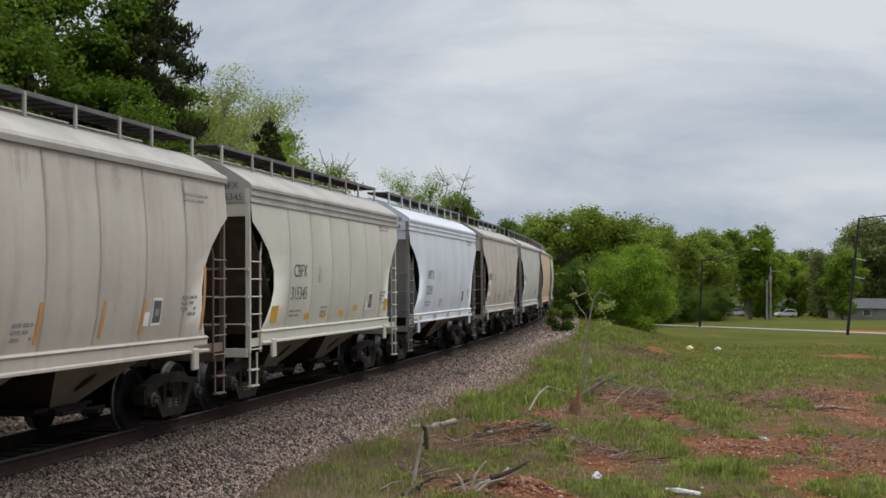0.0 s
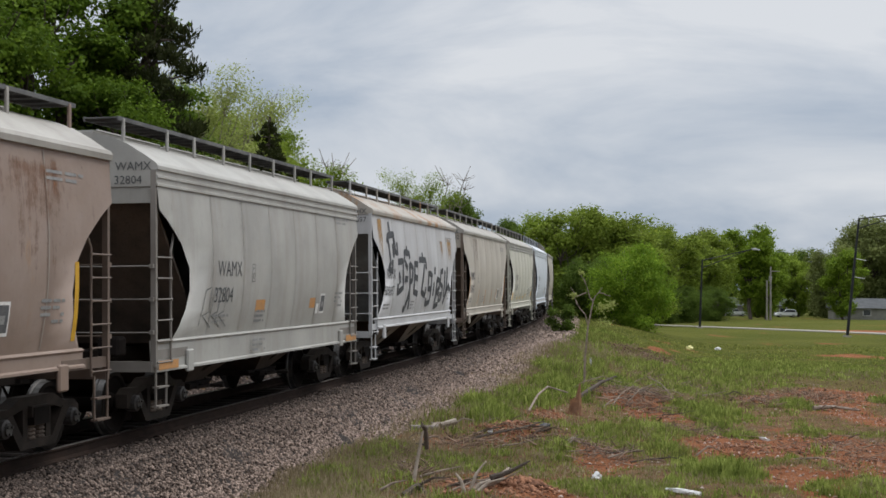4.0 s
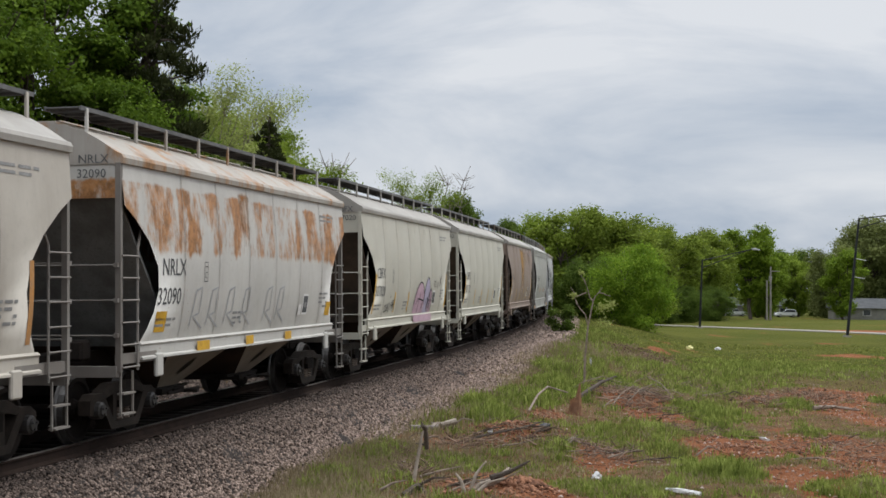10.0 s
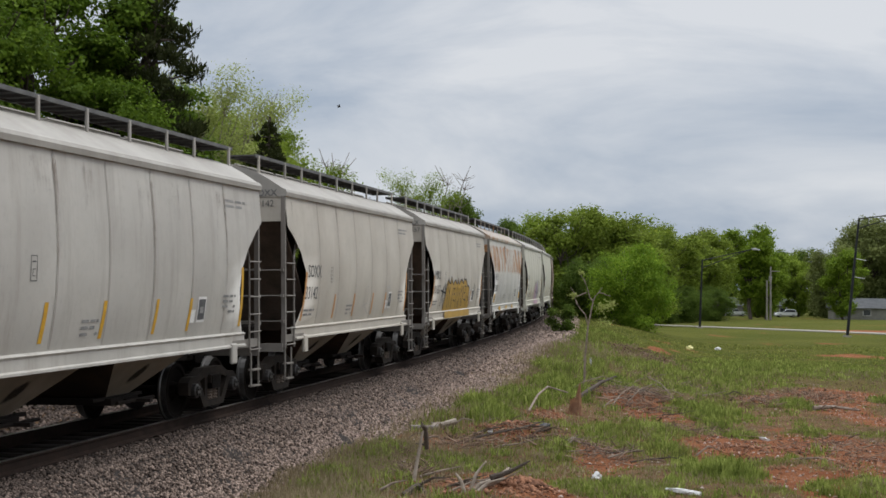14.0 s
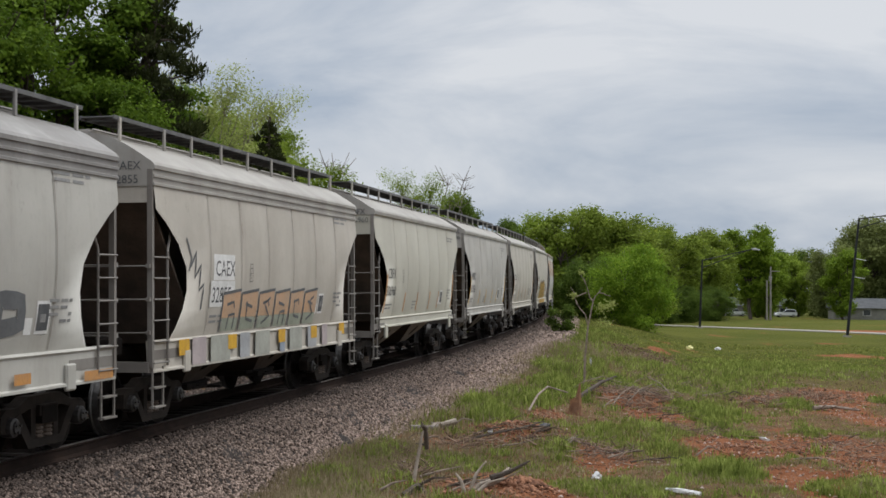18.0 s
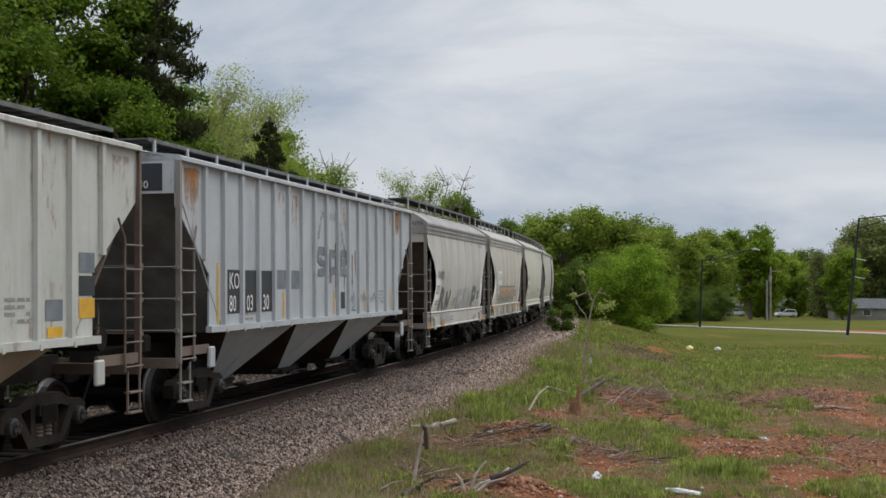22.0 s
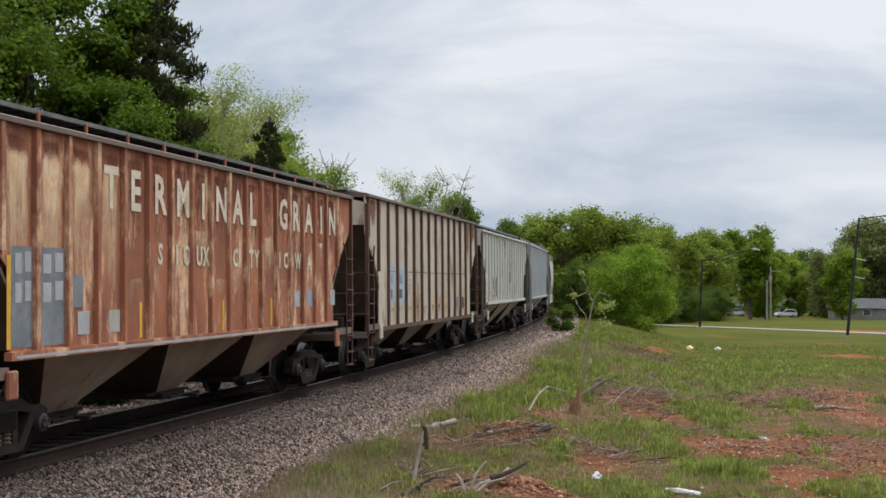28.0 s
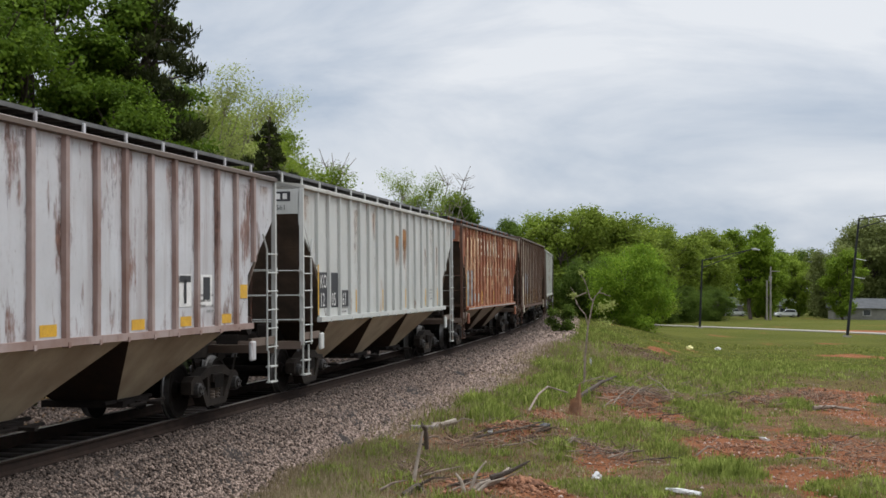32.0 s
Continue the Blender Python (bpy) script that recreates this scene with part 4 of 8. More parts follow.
def stripes(car, mat, kind="round", xs=(-2.4, -0.75, 1.0, 2.3), h=0.5, edge=True, squares=()):
    for x in xs:
        patch_on(car, "reflector_stripe", x, 1.48, 0.1, h, mat, kind, lean=0.05)
    if edge:
        patch_on(car, "reflector_stripe", -4.72, 1.48, 0.11, 0.95, mat, kind, lean=0.13)
        patch_on(car, "reflector_stripe", 4.66, 1.48, 0.11, 1.0, mat, kind, lean=-0.1)
    for x, z, w, h2 in squares:
        patch_on(car, "reflector_patch", x, z, w, h2, mat, kind, lift=0.075 if z < 1.36 else 0.006)


def marks(car, k, x=-4.45, mat=None, z=2.40, kind="round", end=True, size=0.36, plate=2.68):
    mat = mat or M["ink"]
    letters_on(car, MARKS[k][0], x, z - 0.07, size, mat, kind)
    letters_on(car, MARKS[k][1], x - 0.12, z - 0.5, size, mat, kind)
    if end:
        letters_end(car, MARKS[k][0], SIZES["round"]["half"], -0.92, 3.86, 0.175, mat)
        letters_end(car, MARKS[k][1], SIZES["round"]["half"], -0.90, 3.66, 0.175, mat)
    small_print(car, x - 0.1, z - 0.74, 0.75, 2, M["inkgrey"], kind)
    small_print(car, 3.75, z - 0.42, 0.6, 4, M["inkgrey"], kind)
    small_print(car, -1.3, z - 0.7, 0.5, 3, M["inkgrey"], kind)
    small_print(car, 3.9, 3.56, 1.0, 2, M["inkgrey"], kind)
    strokes_on(car, "stencil_frame", [[(0.0, 2.24), (0.15, 2.24), (0.15, 2.54), (0.0, 2.54), (0.0, 2.24)], [(0.11, 2.3), (0.05, 2.3), (0.05, 2.38), (0.11, 2.38)], [(0.03, 2.47), (0.12, 2.47)]], 0.014, M["ink"], kind, x=x + 1.7, lift=0.005)
    patch_on(car, "data_panel", plate, 1.6, 0.34, 0.4, M["white"], kind, 0.005)
    patch_on(car, "data_panel", plate + 0.03, 1.64, 0.28, 0.32, M["ink"], kind, 0.0075)
    patch_on(car, "data_panel", plate + 0.1, 1.74, 0.14, 0.1, M["inkgrey"], kind, 0.009)
    patch_on(car, "data_panel", plate - 0.26, 1.6, 0.18, 0.2, M["white"], kind)


def build_train():
    r = round_car
    gl = "barrel-sided hopper car on steel trucks"
    c = CARS
    c[-1] = r(P["grey"], P["roof"], label="pale grey " + gl)
    c[0] = r(P["beige"], P["roof"], label="beige grey " + gl)
    c[1] = r(P["tan"], P["roof"], label="faded orange tan " + gl)
    c[2] = r(P["dusty"], P["roof"], label="dusty grey " + gl)
    c[3] = r(P["stained"], P["roof"], label="stained beige " + gl)
    c[4] = r(P["white"], P["white"], dim=P["white"], ribs=True, label="clean white " + gl)
    c[5] = r(P["cream"], P["roof"], ladder=P["cream"], ribs=True, label="cream " + gl + " with yellow squares")
    c[6] = r(P["stained"], P["roof"], ladder=P["brownsteel"], label="beige " + gl + " with brown runs")
    c[7] = r(P["chalk"], P["rustroof"], ladder=P["chalk"], dim=M["greydim"], label="chalky white " + gl + " with dark grey graffiti")
    c[8] = r(P["ash"], P["ash"], ribs=True, deep=True, label="grey " + gl + " with a deep side sill")
    c[9] = r(P["taupe"], P["roof"], ladder=P["brownsteel"], label="brown dusty " + gl + " with an ochre stain")
    c[10] = r(P["cream"], P["roof"], ladder=P["cream"], label="cream " + gl)
    c[11] = r(P["cream"], P["roof"], ladder=P["cream"], label="cream " + gl + " with purple graffiti")
    c[12] = r(P["rusted"], P["rustroof"], dim=M["greydim"], label="white " + gl + " blotched with rust")
    c[13] = r(P["beige"], P["roof"], label="beige " + gl + " with yellow graffiti")
    c[14] = r(P["beige"], P["roof"], label="beige " + gl + " with orange stripes")
    c[15] = r(P["streaked"], P["roof"], label="streaked grey " + gl + " with yellow stripes")
    c[16] = r(P["cream"], P["roof"], label="cream " + gl)
    c[17] = r(P["beige"], P["roof"], ribs=True, deep=True, label="beige " + gl + " with painted-over graffiti")
    c[18] = r(P["dusty"], P["greyroof"], ribs=True, deep=True, label="dusty " + gl + " with grey graffiti")
    rb = "ribbed three-bay hopper car"
    c[19] = ribbed_car(P["steel_blue"], P["steel_blue"], P["steel_blue"], P["steel_blue"], dim=M["greydim"], label="blue-grey " + rb)
    c[20] = ribbed_car(P["oyster"], P["oyster"], P["oyster"], P["slope"], ladder=P["brownsteel"], rail_posts=False, label="oyster grey " + rb)
    c[21] = ribbed_car(P["bone"], P["rustrib"], P["darkroof"], P["brownbay"], ladder=P["rustrib"], ribs=16, label="bone-coloured " + rb + " with rusty ribs", rail_posts=False, low=1.14, top=4.26, margin=0.2, foot=False)
    c[22] = ribbed_car(P["rust"], P["rust"], P["darkroof"], P["brownbay"], ladder=P["rustrib"], ribs=18, label="heavily rusted red " + rb + " with cream words", low=1.39, foot=False)
    c[23] = ribbed_car(P["brightgrey"], P["brightgrey"], P["ribstain"], P["slope"], ladder=P["brightgrey"], label="pale grey " + rb + " with a rust stain")
    c[24] = ribbed_car(P["silver"], P["ribrust"], P["darkroof"], P["slope"], ladder=P["brightgrey"], label="silvery white " + rb + " with rusty streaks")
    for k in (2, 3, 4, 5, 6, 7, 8, 9, 10, 11, 12, 13, 14, 15, 16, 17, 18):
        marks(c[k], k, plate=3.45 if k == 18 else 2.68, x=-4.35 if k == 18 else -3.35 if k in (4, 5, 8, 17) else -4.45)
    for k, m in ((6, "orange"), (9, "yellow"), (10, "yellow"), (11, "yellow"), (13, "orange"), (14, "orange"), (15, "yellow"), (16, "orange"), (3, "orange")):
        stripes(c[k], M[m])


build_train()


# ---------------------------------------------------------------- land: bare earth, grass, stones
DIRT = ((5.7, 28.0, 1.25, 2.8), (6.1, 23.0, 0.6, 2.8), (7.9, 27.5, 1.5, 3.6), (11.0, 41.0, 1.2, 4.6), (10.8, 36.0, 0.9, 2.6), (9.3, 42.4, 0.65, 2.2), (5.3, 37.7, 1.1, 4.2), (1.4, 28.5, 0.65, 1.3), (2.4, 32.0, 0.42, 1.3),
        (0.85, 21.6, 1.0, 1.7), (-1.2, 22.1, 0.5, 0.7), (0.0, 26.4, 0.5, 1.3), (6.8, 54.0, 0.5, 3.0), (10.6, 68.5, 0.4, 2.6), (23.0, 77.5, 1.7, 2.6), (2.9, 26.2, 0.5, 2.0), (12.6, 44.0, 1.2, 3.5), (44, 150, 4, 5))
# thick grass: x, y, half width, half depth, height
LUSH = ((1.1, 30.5, 0.5, 1.7, 0.5), (2.1, 34.9, 0.75, 2.2, 0.5), (3.4, 39.0, 0.8, 2.8, 0.5), (5.1, 45.9, 1.0, 5.0, 0.45), (8.1, 50.0, 2.4, 6.0, 0.45), (11.3, 55.0, 1.7, 7.0, 0.45), (14.5, 62.0, 2.6, 8.0, 0.4), (-0.2, 29.8, 0.6, 1.6, 0.36),
        (6.8, 36.0, 0.95, 2.4, 0.4), (3.6, 28.5, 0.75, 1.9, 0.3), (4.6, 31.0, 0.7, 1.7, 0.3), (4.5, 27.4, 0.4, 1.7, 0.36), (4.85, 24.0, 0.55, 0.75, 0.42), (2.7, 22.0, 1.0, 1.1, 0.24), (6.5, 21.9, 0.7, 0.8, 0.3),
        (-1.7, 22.2, 0.9, 1.6, 0.28), (-1.2, 25.0, 0.6, 1.6, 0.28), (0.2, 24.0, 0.5, 1.0, 0.26), (2.2, 26.8, 0.3, 0.8, 0.3), (6.5, 31.9, 0.6, 1.6, 0.3), (8.3, 31.5, 0.3, 0.9, 0.32), (7.5, 27.6, 0.24, 0.7, 0.28), (10.0, 39.5, 0.4, 1.6, 0.36), (13.4, 41.0, 0.5, 2.0, 0.36),
        (3.7, 44.0, 0.7, 4.0, 0.45), (4.7, 52.0, 0.9, 6.0, 0.45), (0.8, 33.2, 0.5, 2.0, 0.45), (6.0, 62.0, 1.2, 8.0, 0.42), (17.0, 62.0, 3.0, 8.0, 0.3), (8.0, 75.0, 1.6, 8.0, 0.4))


LATTICE = np.random.RandomState(77).rand(256, 256)


def patches(x, y, size, shift=0):
    """Smooth random patches of the given size, 0 to 1."""
    u, v = np.asarray(x, float) / size + 31.7 * (shift + 1), np.asarray(y, float) / size + 17.3 * (shift + 1)
    i, j = np.floor(u).astype(int), np.floor(v).astype(int)
    f, g = u - i, v - j
    f, g = f * f * (3 - 2 * f), g * g * (3 - 2 * g)
    q = LATTICE
    return (q[i % 256, j % 256] * (1 - f) + q[(i + 1) % 256, j % 256] * f) * (1 - g) + (q[i % 256, (j + 1) % 256] * (1 - f) + q[(i + 1) % 256, (j + 1) % 256] * f) * g


def dirt_at(x, y):
    """How bare the ground is, 0 to 1."""
    w = 1.3 * (patches(x, y, 1.7) - 0.5) + 0.9 * (patches(x, y, 0.6, 1) - 0.5)
    best = np.zeros_like(x, dtype=float)
    for cx, cy, rx, ry in DIRT:
        best = np.maximum(best, 1.5 - np.hypot((x - cx) / rx, (y - cy) / ry))
    for cx, cy, rx, ry, _ in LUSH:
        best = best - 1.1 * np.clip(1.2 - np.hypot((x - cx) / rx, (y - cy) / ry), 0, 1)
    return np.clip(best + w * (best > -0.6) * 0.65, 0, 1)


def lush_at(x, y):
    """How thick the green grass stands, 0 to 1."""
    best = np.zeros_like(x, dtype=float)
    for cx, cy, rx, ry, _ in LUSH:
        best = np.maximum(best, 1.2 - np.hypot((x - cx) / rx, (y - cy) / ry))
    n = 0.55 * patches(x, y, 2.2, 2) + 0.45 * patches(x, y, 0.7, 3)
    return np.clip(0.75 * np.clip(best, 0, 1) + 1.9 * (n - 0.5) + 0.16, 0, 1.15)


def tall_at(x, y):
    """How high the thick grass stands, in metres; 0 outside it."""
    best = np.zeros_like(x, dtype=float)
    for cx, cy, rx, ry, h in LUSH:
        best = np.maximum(best, h * np.clip(1.25 - np.hypot((x - cx) / rx, (y - cy) / ry), 0, 1) ** 0.5)
    return best


def earth_material():
    m, nt, b = nodes_of("field", 0.97, 0.0, 0.04)
    v = coords(nt)
    at = nt.nodes.new("ShaderNodeAttribute")
    at.attribute_name = "bare"
    grass = mix_node(nt, ramp_node(nt, noise_node(nt, v, 0.5, 6, 0.6), 0.38, 0.62), (0.12, 0.08, 0.04), (0.17, 0.10, 0.056))
    grass = mix_node(nt, ramp_node(nt, noise_node(nt, v, 3.5, 6, 0.65), 0.45, 0.7), grass, (0.24, 0.145, 0.085))
    lawn = nt.nodes.new("ShaderNodeAttribute")
    lawn.attribute_name = "mown"
    green = mix_node(nt, ramp_node(nt, noise_node(nt, v, 0.12, 5), 0.35, 0.65), (0.068, 0.08, 0.014), (0.10, 0.102, 0.022))
    grass = mix_node(nt, lawn.outputs["Fac"], grass, green)
    dirt = mix_node(nt, ramp_node(nt, noise_node(nt, v, 1.3, 6), 0.35, 0.65), (0.215, 0.078, 0.036), (0.31, 0.135, 0.068))
    dirt = mix_node(nt, ramp_node(nt, noise_node(nt, v, 18, 5, 0.7), 0.5, 0.7), dirt, (0.12, 0.05, 0.028))
    wob = nt.nodes.new("ShaderNodeMath")
    wob.operation = "ADD"
    half = nt.nodes.new("ShaderNodeMath")
    half.operation, half.inputs[1].default_value = "SUBTRACT", 0.5
    nt.links.new(noise_node(nt, v, 2.8, 7, 0.7), half.inputs[0])
    nt.links.new(at.outputs["Fac"], wob.inputs[0])
    nt.links.new(half.outputs[0], wob.inputs[1])
    nt.links.new(mix_node(nt, ramp_node(nt, wob.outputs[0], 0.3, 0.55), grass, dirt), b.inputs["Base Color"])
    bump(nt, b, noise_node(nt, v, 9, 8, 0.75), 1.0, 0.12)
    return m


M["earth"] = earth_material()
M["grass"] = leaf_mat("grass_blades", (0.14, 0.165, 0.035), (0.38, 0.40, 0.12), 0.5, 0.4, 2.2)
M["tallgrass"] = leaf_mat("tall_grass_blades", (0.135, 0.185, 0.028), (0.46, 0.52, 0.15), 0.45, 0.45, 3.0)
M["straw"] = leaf_mat("dry_grass_blades", (0.22, 0.17, 0.10), (0.44, 0.37, 0.24), 0.7)
M["stone"] = surface("ballast_stones", (0.21, 0.172, 0.165), (0.30, 0.255, 0.245), 1.5, 30, 0.9, bumpy=0.4)
M["wood"] = surface("weathered_wood", (0.29, 0.24, 0.195), (0.17, 0.13, 0.1), 8, 60, 0.85)
M["splitwood"] = surface("pale_split_wood", (0.36, 0.31, 0.255), (0.24, 0.195, 0.155), 9, 50, 0.9)
M["bark"] = surface("dark_bark", (0.10, 0.08, 0.062), (0.06, 0.048, 0.04), 5, 30, 0.95, bumpy=0.8, dist=0.03)
M["deadwood"] = surface("grey_dead_wood", (0.24, 0.21, 0.185), (0.17, 0.145, 0.125), 5, 40, 0.9)


def island_tint(mat, c1, c2):
    nt = mat.node_tree
    g = nt.nodes.new("ShaderNodeNewGeometry")
    nt.links.new(ramp_node(nt, g.outputs["Random Per Island"], 0.0, 1.0, (*c1, 1), (*c2, 1)), nt.nodes["Principled BSDF"].inputs["Base Color"])


island_tint(M["stone"], (0.05, 0.035, 0.028), (0.41, 0.31, 0.255))


def shade_and_soot(mat):
    """Stones by the rails: train shade put in the colour, with oil and brake dust."""
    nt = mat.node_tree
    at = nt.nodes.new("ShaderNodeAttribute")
    at.attribute_name = "soot_shade"
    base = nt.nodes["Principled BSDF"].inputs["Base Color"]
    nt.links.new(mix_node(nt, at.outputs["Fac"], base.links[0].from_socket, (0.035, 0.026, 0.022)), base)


shade_and_soot(M["stone"])


def toe_off(y):
    """How far right of the track's middle the ballast ends: it spills wider along the middle stretch."""
    return 3.2 + 0.6 * np.clip((y - 26) / 10, 0, 1) * np.clip((88 - y) / 25, 0, 1)


def build_stones():
    """Loose crushed stones lying over the ballast shoulder."""
    rnd = np.random.RandomState(11)
    base = np.array([(1, 0, 0), (-1, 0, 0), (0, 1, 0), (0, -1, 0), (0, 0, 0.9), (0, 0, -0.9)], float)
    tri = np.array([(0, 2, 4), (2, 1, 4), (1, 3, 4), (3, 0, 4), (2, 0, 5), (1, 2, 5), (3, 1, 5), (0, 3, 5)])
    V, F, count, soot_shade = [], [], 0, []
    frames = {}
    for s_lo, s_hi, dens, size, side in ((-14, 45, 150, 0.05, 1), (-9, 6, 900, 0.0225, -1), (6, 20, 640, 0.026, -1), (20, 45, 210, 0.038, -1), (45, 95, 50, 0.068, -1)):
        n = int((s_hi - s_lo) * 4.6 * dens)
        s = rnd.uniform(s_lo, s_hi, n)
        lat = side * rnd.uniform(0.85, 5.4 if side < 0 else 8.0, n)
        # darker towards the rails: painted shade of the train as well as grime
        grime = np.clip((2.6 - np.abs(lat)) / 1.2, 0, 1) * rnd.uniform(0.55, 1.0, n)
        # stones beyond the train carry more of this painted shade
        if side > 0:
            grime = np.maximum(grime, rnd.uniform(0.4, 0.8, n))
        keep = []
        for a, l in zip(s, lat):
            k = round(a * 2) / 2
            if k not in frames:
                f = line_frame(k)
                frames[k] = (np.array(f.translation), np.array(f.to_3x3()))
            o, r = frames[k]
            keep.append(o + r @ np.array((a - k, l, ballast_height(l))))
        p = np.array(keep)
        gz = ground_z(p[:, 0], p[:, 1])
        ok = p[:, 2] > gz - 0.03 - 0.25 * rnd.rand(n) ** 3
        ok |= (np.abs(lat) < toe_off(p[:, 1]) + 0.15 - 0.35 * rnd.rand(n) ** 2) & (p[:, 1] > 26)
        ok |= side > 0
        soot_shade.append(np.repeat(grime[ok], 6))
        p = p[ok]
        p[:, 2] = np.maximum(p[:, 2], gz[ok]) + rnd.uniform(-0.01, 0.025, len(p))
        m = len(p)
        shape = base[None] * rnd.uniform(0.55, 1.35, (m, 6, 1)) * (size * rnd.uniform(0.6, 1.5, (m, 1, 1)))
        a, b2 = rnd.uniform(0, 6.28, m), rnd.uniform(0, 6.28, m)
        ca, sa, cb, sb = np.cos(a), np.sin(a), np.cos(b2), np.sin(b2)
        x = shape[..., 0] * ca[:, None] - shape[..., 1] * sa[:, None]
        y = shape[..., 0] * sa[:, None] + shape[..., 1] * ca[:, None]
        z = shape[..., 2]
        y2, z2 = y * cb[:, None] - z * sb[:, None], y * sb[:, None] + z * cb[:, None]
        V.append((np.stack([x, y2, z2], -1) + p[:, None]).reshape(-1, 3))
        F.append((tri[None] + (count + np.arange(m) * 6)[:, None, None]).reshape(-1, 3))
        count += m * 6
    me = fast_mesh("ballast_stones", np.concatenate(V), np.concatenate(F), M["stone"])
    at = me.attributes.new("soot_shade", "FLOAT", "POINT")
    at.data.foreach_set("value", np.concatenate(soot_shade).astype(np.float32))
    tagged(new("ballast_stones", me), "loose grey and pink crushed ballast stones", "stones", kind="stuff")


def fast_mesh(name, verts, faces, *mats):
    """A mesh from arrays, all faces with the same number of corners."""
    me = bpy.data.meshes.new(name)
    n, k = faces.shape
    me.vertices.add(len(verts))
    me.vertices.foreach_set("co", np.asarray(verts, np.float32).ravel())
    me.loops.add(n * k)
    me.loops.foreach_set("vertex_index", faces.astype(np.int32).ravel())
    me.polygons.add(n)
    me.polygons.foreach_set("loop_start", np.arange(n, dtype=np.int32) * k)
    for m in mats:
        me.materials.append(m)
    me.update(calc_edges=True)
    return me


def blades(rnd, bx, by, hh, w, spread, droop=0.35):
    """Grass blades: each a bent strip of two faces, standing at bx, by and leaning out."""
    m = len(bx)
    a, la = rnd.uniform(0, 6.28, m), rnd.uniform(0, 6.28, m)
    lean = hh * spread * rnd.uniform(0.1, 1.0, m)
    bz = ground_z(bx, by) - 0.02
    ca, sa, cl, sl = np.cos(a), np.sin(a), np.cos(la), np.sin(la)
    p0 = np.stack([bx - w * ca, by - w * sa, bz], 1)
    p1 = np.stack([bx + w * ca, by + w * sa, bz], 1)
    mx, my = bx + 0.35 * lean * cl, by + 0.35 * lean * sl
    p2 = np.stack([mx + 0.75 * w * ca, my + 0.75 * w * sa, bz + 0.62 * hh], 1)
    p3 = np.stack([mx - 0.75 * w * ca, my - 0.75 * w * sa, bz + 0.62 * hh], 1)
    p4 = np.stack([bx + lean * cl, by + lean * sl, bz + hh * (1 - droop * lean / np.maximum(hh, 0.01))], 1)
    V = np.stack([p0, p1, p2, p3, p4, p4], 1).reshape(-1, 3)
    F = (np.array([(0, 1, 2, 3), (3, 2, 4, 5)])[None] + (np.arange(m) * 6)[:, None, None]).reshape(-1, 4)
    return V, F


def join_grass(name, mat, label, pieces):
    V, F, count = [], [], 0
    for v, f in pieces:
        V.append(v)
        F.append(f + count)
        count += len(v)
    tagged(new(name, fast_mesh(name, np.concatenate(V), np.concatenate(F), mat)), label, "grass", kind="stuff")


